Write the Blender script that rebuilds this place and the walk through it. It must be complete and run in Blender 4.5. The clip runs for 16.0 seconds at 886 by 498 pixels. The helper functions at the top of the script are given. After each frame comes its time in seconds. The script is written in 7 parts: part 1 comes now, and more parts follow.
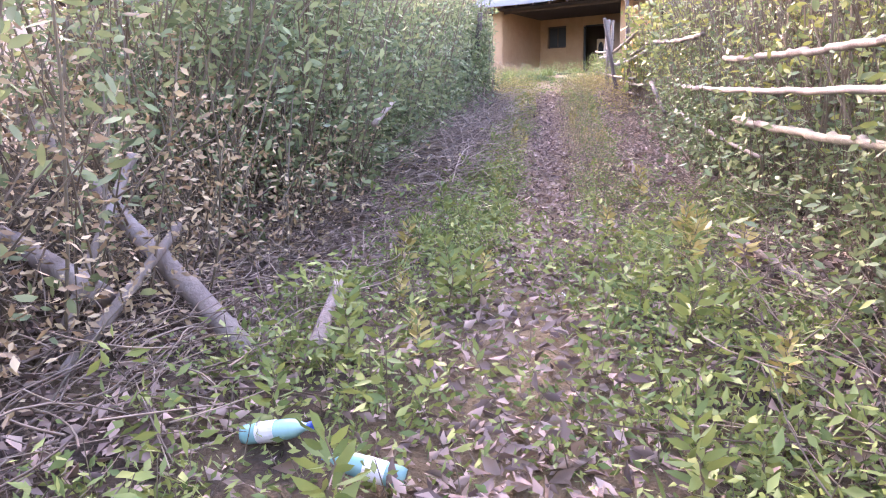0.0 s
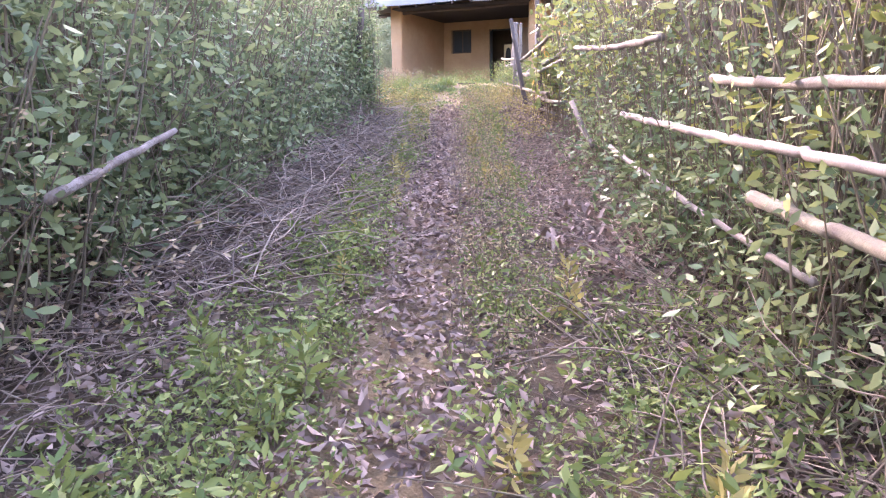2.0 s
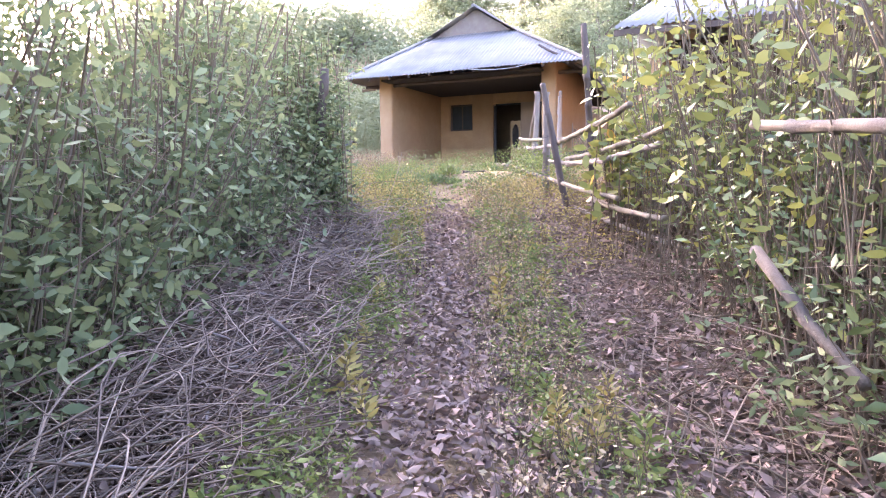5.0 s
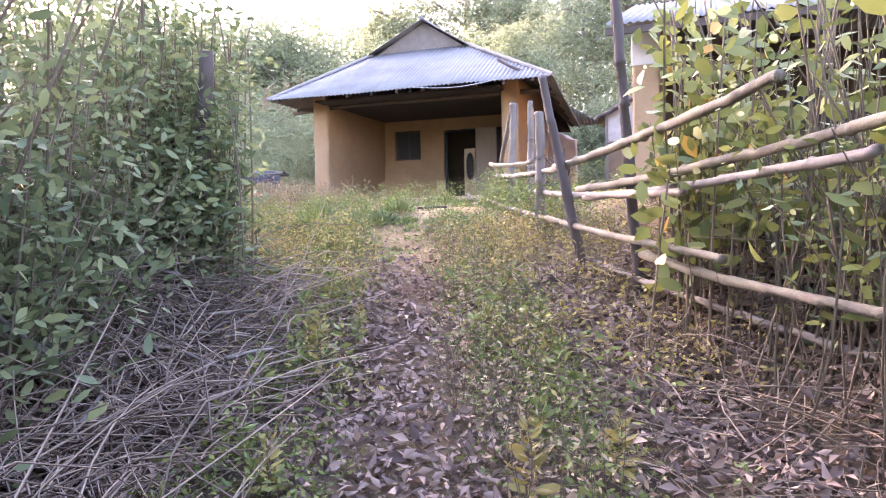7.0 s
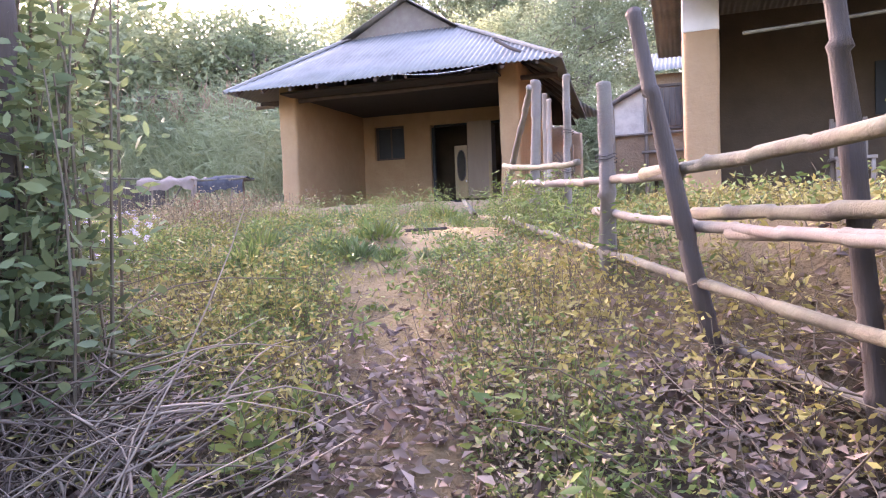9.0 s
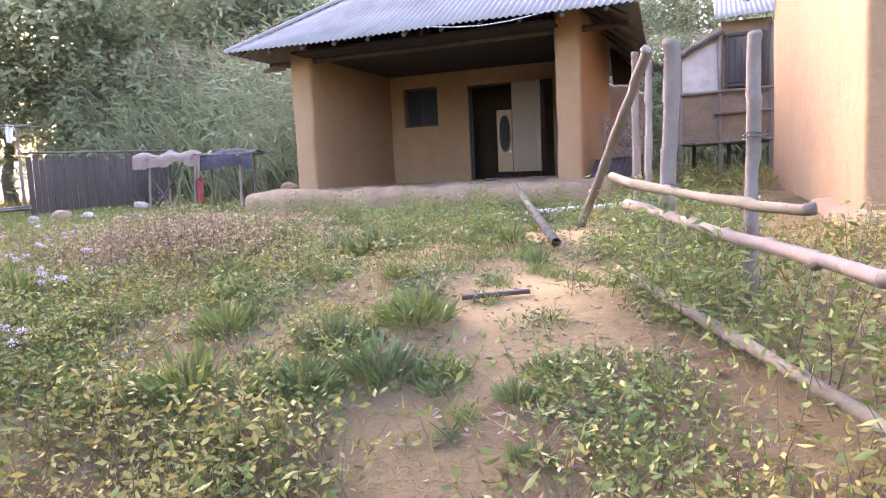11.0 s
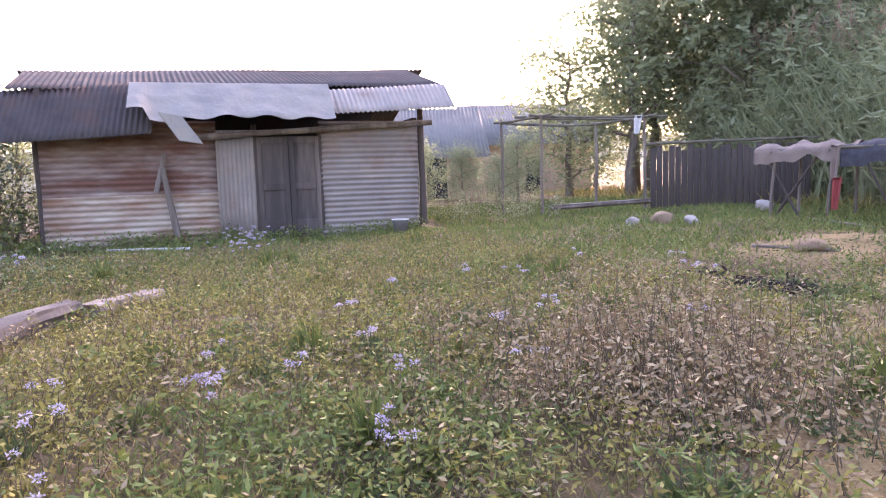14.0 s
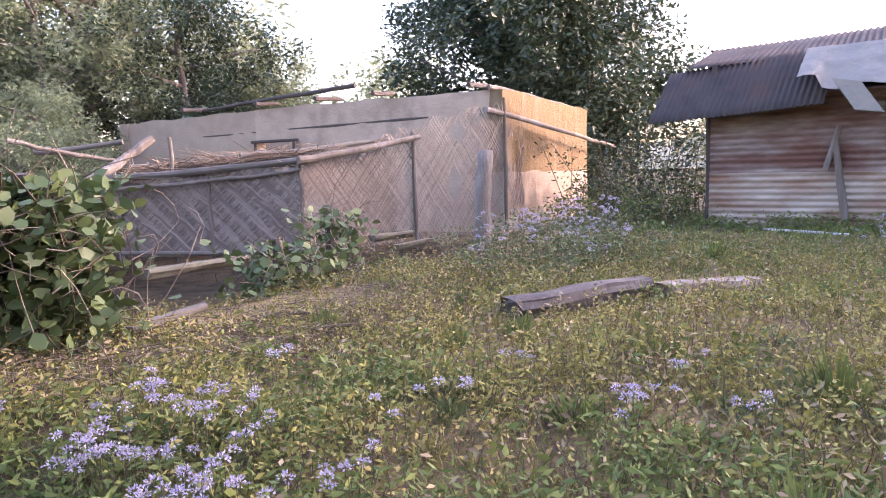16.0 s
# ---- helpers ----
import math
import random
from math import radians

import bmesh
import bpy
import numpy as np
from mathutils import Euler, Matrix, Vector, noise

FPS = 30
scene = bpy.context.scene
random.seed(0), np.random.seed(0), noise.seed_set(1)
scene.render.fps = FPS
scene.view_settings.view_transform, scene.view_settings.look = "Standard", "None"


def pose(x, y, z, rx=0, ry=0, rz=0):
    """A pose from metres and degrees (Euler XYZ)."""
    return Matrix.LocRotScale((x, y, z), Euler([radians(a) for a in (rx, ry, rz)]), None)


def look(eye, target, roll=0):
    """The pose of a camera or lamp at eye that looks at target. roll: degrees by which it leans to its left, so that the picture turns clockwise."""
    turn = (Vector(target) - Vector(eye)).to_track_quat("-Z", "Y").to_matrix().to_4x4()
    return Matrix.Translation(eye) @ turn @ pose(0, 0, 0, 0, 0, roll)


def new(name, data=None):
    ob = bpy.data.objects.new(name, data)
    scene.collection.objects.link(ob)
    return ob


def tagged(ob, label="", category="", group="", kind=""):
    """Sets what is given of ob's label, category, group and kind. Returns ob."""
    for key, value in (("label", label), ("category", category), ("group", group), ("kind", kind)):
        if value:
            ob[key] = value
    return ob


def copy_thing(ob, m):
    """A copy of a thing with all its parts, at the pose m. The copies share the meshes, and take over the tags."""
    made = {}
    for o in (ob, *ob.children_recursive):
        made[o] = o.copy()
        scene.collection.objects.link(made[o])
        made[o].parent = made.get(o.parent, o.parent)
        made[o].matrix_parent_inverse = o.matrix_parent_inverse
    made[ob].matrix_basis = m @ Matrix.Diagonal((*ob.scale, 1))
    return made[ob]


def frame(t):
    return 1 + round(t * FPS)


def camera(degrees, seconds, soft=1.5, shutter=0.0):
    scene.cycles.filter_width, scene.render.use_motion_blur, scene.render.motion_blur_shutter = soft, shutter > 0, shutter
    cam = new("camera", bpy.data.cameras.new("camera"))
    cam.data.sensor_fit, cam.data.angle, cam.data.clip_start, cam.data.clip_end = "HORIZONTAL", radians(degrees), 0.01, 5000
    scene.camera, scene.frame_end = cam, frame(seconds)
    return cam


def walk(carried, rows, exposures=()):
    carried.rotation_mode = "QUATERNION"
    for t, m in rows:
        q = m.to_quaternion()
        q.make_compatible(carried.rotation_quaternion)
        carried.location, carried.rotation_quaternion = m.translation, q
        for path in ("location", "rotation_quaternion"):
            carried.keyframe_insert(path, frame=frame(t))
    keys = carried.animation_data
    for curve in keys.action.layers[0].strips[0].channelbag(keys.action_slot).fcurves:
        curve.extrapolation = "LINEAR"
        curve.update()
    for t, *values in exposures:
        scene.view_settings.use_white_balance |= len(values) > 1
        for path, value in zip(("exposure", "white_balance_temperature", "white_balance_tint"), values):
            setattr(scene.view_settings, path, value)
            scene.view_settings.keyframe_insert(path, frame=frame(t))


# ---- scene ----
cam = camera(64.7, 16.0, soft=1.1)
PATH = [
    (0, (15.054, -27.838, -1.549), (13.995, -26.184, -1.926), -1.1),
    (0.5, (14.842, -27.118, -1.473), (13.915, -25.386, -1.847), -1.1),
    (1, (14.562, -26.376, -1.446), (13.718, -24.6, -1.809), -0.7),
    (1.5, (14.308, -25.644, -1.374), (13.484, -23.859, -1.741), -0.4),
    (2, (14.033, -24.896, -1.28), (13.19, -23.121, -1.651), -0.4),
    (2.5, (13.68, -24.17, -1.181), (12.835, -22.394, -1.543), 0.1),
    (3, (13.385, -23.412, -1.087), (12.56, -21.612, -1.373), 0.5),
    (3.5, (13.011, -22.707, -1.069), (12.21, -20.886, -1.279), 0.8),
    (4, (12.65, -22.042, -1.061), (11.853, -20.218, -1.261), 1.2),
    (4.5, (12.33, -21.382, -0.984), (11.49, -19.578, -1.181), 0.6),
    (5, (12.001, -20.77, -0.845), (11.159, -18.963, -1.01), -0.5),
    (7.3, (10.44, -17.483, -0.698), (9.764, -15.602, -0.766), -1.4),
    (7.5, (10.352, -17.238, -0.674), (9.671, -15.359, -0.744), -2.3),
    (8, (10.051, -16.594, -0.572), (9.382, -14.711, -0.641), -3.1),
    (8.5, (9.735, -15.955, -0.506), (9.08, -14.067, -0.582), -2.9),
    (9, (9.508, -15.336, -0.43), (8.855, -13.447, -0.51), -2.1),
    (11.3, (8.234, -12.581, 0.243), (7.472, -10.746, 0.016), -2.6),
    (11.5, (8.134, -12.332, 0.27), (7.339, -10.511, 0.035), -2.4),
    (12, (7.954, -11.783, 0.364), (6.987, -10.049, 0.123), -2.6),
    (12.5, (7.635, -11.279, 0.453), (6.445, -9.687, 0.231), -2.1),
    (13, (7.437, -10.934, 0.539), (5.975, -9.582, 0.351), -1.2),
    (13.5, (7.221, -10.692, 0.644), (5.505, -9.683, 0.452), -0.9),
    (14, (6.994, -10.348, 0.618), (5.1, -9.742, 0.406), -1.7),
    (14.5, (6.833, -9.974, 0.628), (4.854, -9.822, 0.383), -2.2),
    (15, (6.545, -9.776, 0.603), (4.591, -10.121, 0.346), -2.1),
    (15.5, (6.347, -9.585, 0.604), (4.549, -10.428, 0.367), -2.0),
    (16, (6.216, -9.435, 0.59), (4.64, -10.647, 0.367), -1.5),
]
walk(cam, [(t, look(eye, target, roll)) for t, eye, target, roll in PATH],
     exposures=[(0, 4.07, 6250, 50), (2.4, 4.07, 6150, 49), (3.3, 4.03, 6100, 45), (5, 3.95, 6150, 46), (7.5, 3.66, 6250, 45), (9, 3.52, 6250, 45), (11.5, 3.42, 6450, 44), (13, 3.4, 6500, 46), (14.5, 2.66, 6250, 44), (15.4, 2.7, 6200, 43), (16, 2.62, 6100, 42)])

# ---- sky and sun: a low, hazy sun behind the trees past the house ----
SUN_WAY = Vector((-0.789, 0.586, 0.186)).normalized()
world = bpy.data.worlds.new("World")
scene.world = world
world.use_nodes = True
wn = world.node_tree.nodes
sky = wn.new("ShaderNodeTexSky")
sky.sky_type = 'NISHITA'
sky.sun_disc = False
sky.sun_elevation = radians(24)
sky.sun_rotation = math.atan2(SUN_WAY.x, SUN_WAY.y)
sky.air_density = 1.3
sky.dust_density = 3.0
sky.ozone_density = 1.0
wn["Background"].inputs["Strength"].default_value = 0.15
world.node_tree.links.new(sky.outputs["Color"], wn["Background"].inputs["Color"])
sun = bpy.data.lights.new("sun", 'SUN')
sun.energy, sun.angle, sun.color = 1.2, radians(2.0), (1.0, 0.84, 0.64)
new("sun", sun).matrix_world = look(SUN_WAY * 60, (0, 0, 0))


# ---- materials ----
def mat(name, base, rough=0.85, metal=0.0, vary=None, scale=8.0, amount=0.5, bump=0.3, bump_scale=30.0,
        bump_dist=0.02, island=0.0, stain=None, stain_scale=1.2, stain_cut=(0.5, 0.7), trans=0.0, spread=None, stretch=None, spec=0.5):
    """Procedural surface: base and second colour mixed by fine noise, a stain by coarse noise, random tone by island or object."""
    m = bpy.data.materials.new(name)
    m.use_nodes = True
    nt = m.node_tree
    n, l = nt.nodes, nt.links
    b = n["Principled BSDF"]
    b.inputs["Roughness"].default_value = rough
    b.inputs["Metallic"].default_value = metal
    b.inputs["Specular IOR Level"].default_value = spec
    tc = n.new("ShaderNodeTexCoord")
    src = tc.outputs["Object"]
    if stretch:
        mp = n.new("ShaderNodeMapping")
        mp.inputs["Scale"].default_value = stretch
        l.new(src, mp.inputs["Vector"])
        src = mp.outputs["Vector"]

    def noise_tex(s, detail=6.0):
        t = n.new("ShaderNodeTexNoise")
        t.inputs["Scale"].default_value = s
        t.inputs["Detail"].default_value = detail
        t.inputs["Roughness"].default_value = 0.62
        l.new(src, t.inputs["Vector"])
        return t.outputs["Fac"]

    def ramp(fac, lo, hi):
        r = n.new("ShaderNodeMapRange")
        r.inputs["From Min"].default_value, r.inputs["From Max"].default_value = lo, hi
        l.new(fac, r.inputs["Value"])
        return r.outputs["Result"]

    def blend(fac, a, c):
        x = n.new("ShaderNodeMix")
        x.data_type = 'RGBA'
        l.new(fac, x.inputs["Factor"])
        for sock, v in ((x.inputs[6], a), (x.inputs[7], c)):
            if isinstance(v, tuple):
                sock.default_value = (*v, 1)
            else:
                l.new(v, sock)
        return x.outputs[2]

    vary = vary or tuple(c * 0.6 for c in base)
    col = blend(ramp(noise_tex(scale), 0.5 - 0.25, 0.5 + 0.25), base, vary)
    if island:
        geo = n.new("ShaderNodeNewGeometry")
        col = blend(geo.outputs["Random Per Island"], col, spread or tuple(c * 0.5 for c in base))
    else:
        oi = n.new("ShaderNodeObjectInfo")
        hs = n.new("ShaderNodeHueSaturation")
        l.new(ramp(oi.outputs["Random"], -1.6, 1.4), hs.inputs["Value"])
        hs.inputs["Value"].default_value = 1
        mr = n.new("ShaderNodeMapRange")
        mr.inputs["To Min"].default_value, mr.inputs["To Max"].default_value = 0.88, 1.1
        l.new(oi.outputs["Random"], mr.inputs["Value"])
        l.new(mr.outputs["Result"], hs.inputs["Value"])
        l.new(col, hs.inputs["Color"])
        col = hs.outputs["Color"]
    if stain:
        col = blend(ramp(noise_tex(stain_scale, 8.0), *stain_cut), col, stain)
    l.new(col, b.inputs["Base Color"])
    if bump:
        bp = n.new("ShaderNodeBump")
        bp.inputs["Strength"].default_value = bump
        bp.inputs["Distance"].default_value = bump_dist
        l.new(noise_tex(bump_scale, 8.0), bp.inputs["Height"])
        l.new(bp.outputs["Normal"], b.inputs["Normal"])
    if trans:
        tr = n.new("ShaderNodeBsdfTranslucent")
        l.new(col, tr.inputs["Color"])
        mx = n.new("ShaderNodeMixShader")
        mx.inputs["Fac"].default_value = trans
        l.new(b.outputs["BSDF"], mx.inputs[1])
        l.new(tr.outputs["BSDF"], mx.inputs[2])
        l.new(mx.outputs["Shader"], n["Material Output"].inputs["Surface"])
    return m


M_OCHRE = mat("ochre_mud_plaster", (0.37, 0.25, 0.135), 0.92, vary=(0.31, 0.20, 0.10), scale=3.0, stain=(0.30, 0.19, 0.10), stain_scale=0.9, bump=0.5, bump_scale=14, bump_dist=0.03)
M_GREYMUD = mat("grey_mud_plaster", (0.50, 0.385, 0.275), 0.95, vary=(0.41, 0.305, 0.21), scale=2.5, stain=(0.34, 0.25, 0.175), stain_scale=1.4, bump=0.55, bump_scale=18, bump_dist=0.03)
M_MUDREED = mat("reed_and_mud_wall", (0.30, 0.195, 0.085), 0.95, vary=(0.19, 0.12, 0.052), scale=5.0, stain=(0.33, 0.25, 0.16), stain_scale=1.0, bump=0.9, bump_scale=40, bump_dist=0.03, stretch=(3, 3, 0.35))
M_PLINTH = mat("worn_mud_plinth", (0.31, 0.222, 0.135), 0.95, vary=(0.23, 0.16, 0.098), scale=4, stain=(0.20, 0.14, 0.09), stain_scale=1.6, bump=0.9, bump_scale=16, bump_dist=0.03)
M_TIN = mat("galvanised_sheet", (0.21, 0.207, 0.185), 0.78, 0.03, vary=(0.165, 0.164, 0.148), scale=1.5, stain=(0.13, 0.13, 0.115), stain_scale=0.7, bump=0.1, bump_scale=20)
M_CREAM = mat("cream_painted_sheet", (0.50, 0.43, 0.33), 0.75, 0.0, vary=(0.40, 0.33, 0.25), scale=2.2, stain=(0.26, 0.145, 0.085), stain_scale=1.1, stain_cut=(0.42, 0.64), stretch=(1, 0.6, 2.2), bump=0.2, bump_scale=25)
M_TINGREY = mat("dull_grey_sheet", (0.33, 0.288, 0.238), 0.75, 0.0, vary=(0.23, 0.205, 0.18), scale=2.0, stain=(0.22, 0.155, 0.115), stain_scale=1.3, stain_cut=(0.48, 0.75), bump=0.15, bump_scale=25)
M_TINRUST = mat("rusty_sheet", (0.36, 0.31, 0.26), 0.8, 0.0, vary=(0.26, 0.21, 0.17), scale=2.6, stain=(0.15, 0.07, 0.045), stain_scale=1.3, stain_cut=(0.33, 0.58), stretch=(1, 0.5, 2.0), bump=0.2, bump_scale=25)
M_TINDARK = mat("dark_weathered_sheet", (0.085, 0.076, 0.072), 0.85, 0.0, vary=(0.055, 0.048, 0.046), scale=2.5, stain=(0.105, 0.07, 0.055), stain_scale=1.1, bump=0.2, bump_scale=25, spec=0.15)
M_TARP = mat("pale_crumpled_sheet", (0.295, 0.262, 0.21), 0.8, 0.0, vary=(0.24, 0.225, 0.20), scale=3, stain=(0.22, 0.20, 0.175), stain_scale=1.5, bump=0.5, bump_scale=9, bump_dist=0.05)
M_WOOD = mat("weathered_wood", (0.235, 0.195, 0.15), 0.9, vary=(0.12, 0.095, 0.075), scale=7, stain=(0.33, 0.29, 0.25), stain_scale=2, bump=0.7, bump_scale=30, stretch=(1, 1, 0.12))
M_DARKWOOD = mat("dark_old_wood", (0.10, 0.078, 0.062), 0.85, vary=(0.055, 0.043, 0.035), scale=6, bump=0.6, bump_scale=30, stretch=(1, 1, 0.15))
M_DOORWOOD = mat("grey_plank_door", (0.085, 0.073, 0.064), 0.85, vary=(0.055, 0.046, 0.04), scale=5, stain=(0.19, 0.155, 0.125), stain_scale=1.6, bump=0.6, bump_scale=28, stretch=(1, 1, 0.12))
M_BOARD = mat("faded_plywood", (0.30, 0.235, 0.165), 0.8, vary=(0.24, 0.185, 0.13), scale=5, bump=0.3, bump_scale=30, stretch=(1, 1, 0.2))
M_YELLOW = mat("varnished_yellow_wood", (0.36, 0.275, 0.14), 0.5, vary=(0.29, 0.21, 0.105), scale=5, bump=0.1)
M_GLASS = mat("dark_mirror_glass", (0.02, 0.022, 0.025), 0.08, bump=0.0)
M_BAMBOO = mat("dry_bamboo", (0.18, 0.165, 0.108), 0.85, vary=(0.11, 0.098, 0.064), scale=5, stain=(0.10, 0.08, 0.06), stain_scale=5, bump=0.5, bump_scale=40)
M_OLDBAMBOO = mat("grey_old_bamboo", (0.20, 0.178, 0.14), 0.82, vary=(0.13, 0.11, 0.09), scale=6, stain=(0.16, 0.13, 0.11), stain_scale=3, bump=0.4, bump_scale=40)
M_TWIG = mat("dry_twigs", (0.36, 0.285, 0.20), 0.9, vary=(0.17, 0.13, 0.09), scale=4, island=1, spread=(0.10, 0.072, 0.05), bump=0)
M_STEM = mat("plant_stems", (0.15, 0.13, 0.075), 0.85, vary=(0.10, 0.08, 0.05), scale=3, island=1, spread=(0.12, 0.09, 0.055), bump=0)
M_BARK = mat("tree_bark", (0.22, 0.18, 0.14), 0.95, vary=(0.12, 0.095, 0.075), scale=6, stain=(0.30, 0.27, 0.22), stain_scale=2, bump=0.9, bump_scale=14, bump_dist=0.05, stretch=(1, 1, 0.35))
M_HEDGE = mat("hedge_leaf", (0.10, 0.14, 0.06), 0.6, vary=(0.065, 0.10, 0.05), scale=1.2, island=1, spread=(0.23, 0.27, 0.115), bump=0, trans=0.3, spec=0.25)
M_YLEAF = mat("sunlit_yellow_leaf", (0.14, 0.18, 0.055), 0.5, vary=(0.10, 0.14, 0.05), scale=1.0, island=1, spread=(0.27, 0.28, 0.07), bump=0, trans=0.25, spec=0.25)
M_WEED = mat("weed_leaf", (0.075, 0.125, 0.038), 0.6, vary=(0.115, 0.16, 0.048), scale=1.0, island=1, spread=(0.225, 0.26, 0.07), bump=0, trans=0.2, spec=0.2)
M_DARKWEED = mat("dark_weed_leaf", (0.06, 0.10, 0.035), 0.55, vary=(0.085, 0.125, 0.04), scale=1.0, island=1, spread=(0.14, 0.19, 0.06), bump=0, trans=0.1)
M_GRASS = mat("short_grass", (0.185, 0.18, 0.05), 0.7, vary=(0.23, 0.175, 0.07), scale=0.8, island=1, spread=(0.37, 0.32, 0.10), bump=0, trans=0.2, spec=0.2)
M_DRYWEED = mat("dry_brown_weed", (0.25, 0.165, 0.09), 0.9, vary=(0.18, 0.115, 0.065), scale=1.0, island=1, spread=(0.38, 0.31, 0.17), bump=0, trans=0.1)
M_LITTER = mat("dead_leaf", (0.12, 0.08, 0.062), 0.9, vary=(0.06, 0.042, 0.034), scale=2.0, island=1, spread=(0.36, 0.265, 0.195), bump=0, trans=0.05)
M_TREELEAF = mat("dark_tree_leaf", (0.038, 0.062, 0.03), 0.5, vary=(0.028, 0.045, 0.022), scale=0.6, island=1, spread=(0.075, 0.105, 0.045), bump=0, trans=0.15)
# Pale greyish green: distance haze mixed into the leaf colour.
M_WOODS = mat("hazed_woodland_leaf", (0.19, 0.235, 0.125), 0.65, vary=(0.18, 0.205, 0.10), scale=0.25, island=1, spread=(0.31, 0.345, 0.19), bump=0, trans=0.55)
# Reed green lightened as well, for the bright haze behind the rack.
M_REED = mat("tall_reed_leaf", (0.23, 0.28, 0.14), 0.65, vary=(0.24, 0.23, 0.11), scale=0.5, island=1, spread=(0.34, 0.37, 0.20), bump=0, trans=0.4)
M_PLUME = mat("russet_reed_plume", (0.40, 0.26, 0.17), 0.9, island=1, spread=(0.30, 0.19, 0.13), bump=0, trans=0.3)
M_LILAC = mat("lilac_petals", (0.36, 0.31, 0.48), 0.8, vary=(0.44, 0.39, 0.53), scale=3, island=1, spread=(0.56, 0.52, 0.58), bump=0, trans=0.3)
M_STONE = mat("pale_field_stone", (0.36, 0.33, 0.285), 0.9, vary=(0.38, 0.34, 0.29), scale=6, stain=(0.30, 0.27, 0.22), stain_scale=4, bump=0.6, bump_scale=14)
M_CLOTHA = mat("dusty_brown_cloth", (0.30, 0.235, 0.19), 0.95, vary=(0.20, 0.15, 0.12), scale=4, bump=0.4, bump_scale=60)
M_CLOTHB = mat("navy_patterned_cloth", (0.025, 0.026, 0.032), 0.9, vary=(0.075, 0.075, 0.085), scale=7, bump=0.3, bump_scale=60)
M_CLOTHR = mat("red_cloth", (0.36, 0.07, 0.06), 0.9, bump=0.3, bump_scale=60)
M_WHITE = mat("whitewash", (0.68, 0.67, 0.63), 0.9, vary=(0.58, 0.57, 0.53), scale=4, bump=0.3)
M_SHUTTER = mat("dark_painted_shutter", (0.018, 0.024, 0.028), 0.7, vary=(0.025, 0.035, 0.042), scale=6, bump=0.2)
# Porch shade put into a near-black; also the side board and charred scraps.
M_SHADECHAR = mat("shade_and_char_black", (0.032, 0.026, 0.021), 0.95, vary=(0.02, 0.016, 0.013), scale=5, bump=0.3)
# Mud plaster with the gloom of room and porch put into its colour.
M_DARKROOM = mat("room_shade_plaster", (0.10, 0.075, 0.05), 0.95, vary=(0.07, 0.052, 0.035), scale=3, bump=0.3)
M_PLASTIC = mat("clear_blue_plastic", (0.13, 0.33, 0.30), 0.2, vary=(0.25, 0.42, 0.38), scale=6, bump=0.1)
M_BLUECAP = mat("blue_plastic_cap", (0.02, 0.08, 0.45), 0.4, bump=0)
M_BUCKET = mat("grey_pail", (0.30, 0.30, 0.31), 0.5, 0.3, bump=0.1)
M_WEAVE = mat("woven_bamboo_strip", (0.37, 0.31, 0.25), 0.9, vary=(0.23, 0.185, 0.145), scale=6, island=1, spread=(0.15, 0.115, 0.09), bump=0.2)
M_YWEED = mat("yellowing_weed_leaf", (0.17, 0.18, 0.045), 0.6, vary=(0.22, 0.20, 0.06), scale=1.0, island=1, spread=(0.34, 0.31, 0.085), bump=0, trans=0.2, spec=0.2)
M_GREENCLOTH = mat("faded_green_sheet", (0.02, 0.075, 0.05), 0.7, vary=(0.035, 0.10, 0.07), scale=4, bump=0.3)
M_DRYPALE = mat("pale_dry_plaster", (0.58, 0.53, 0.45), 0.95, vary=(0.48, 0.43, 0.36), scale=2.5, stain=(0.36, 0.31, 0.25), stain_scale=1.2, bump=0.4, bump_scale=18)
M_ORANGE = mat("turning_orange_leaf", (0.42, 0.19, 0.05), 0.6, vary=(0.34, 0.22, 0.05), scale=4, island=1, spread=(0.46, 0.30, 0.07), bump=0, trans=0.3, spec=0.25)
# Darker copy of the bamboo: leaf shade on hedge rails put into the colour.
M_SHADEBAMBOO = mat("shaded_bamboo", (0.115, 0.098, 0.072), 0.85, vary=(0.065, 0.055, 0.04), scale=5, stain=(0.17, 0.15, 0.11), stain_scale=3, bump=0.4, bump_scale=40)
M_WIRE = mat("pale_cable", (0.6, 0.6, 0.6), 0.5, bump=0)


# ---- geometry helpers ----
rng = np.random.default_rng(7)


def part(name, bm, material, parent=None, label=""):
    me = bpy.data.meshes.new(name)
    bm.to_mesh(me)
    bm.free()
    me.materials.append(material)
    ob = new(name, me)
    ob.parent = parent
    if label:
        tagged(ob, label)
    return ob


def mesh_part(name, geos, material, parent=None, label="", smooth=False):
    """One mesh object from a list of (vertices, faces)."""
    verts, faces = [], []
    for v, f in geos:
        k = len(verts)
        verts.extend([tuple(p) for p in v])
        faces.extend([tuple(i + k for i in q) for q in f])
    me = bpy.data.meshes.new(name)
    me.from_pydata(verts, [], faces)
    me.materials.append(material)
    if smooth:
        me.polygons.foreach_set("use_smooth", [True] * len(me.polygons))
    me.update()
    ob = new(name, me)
    ob.parent = parent
    if label:
        tagged(ob, label)
    return ob


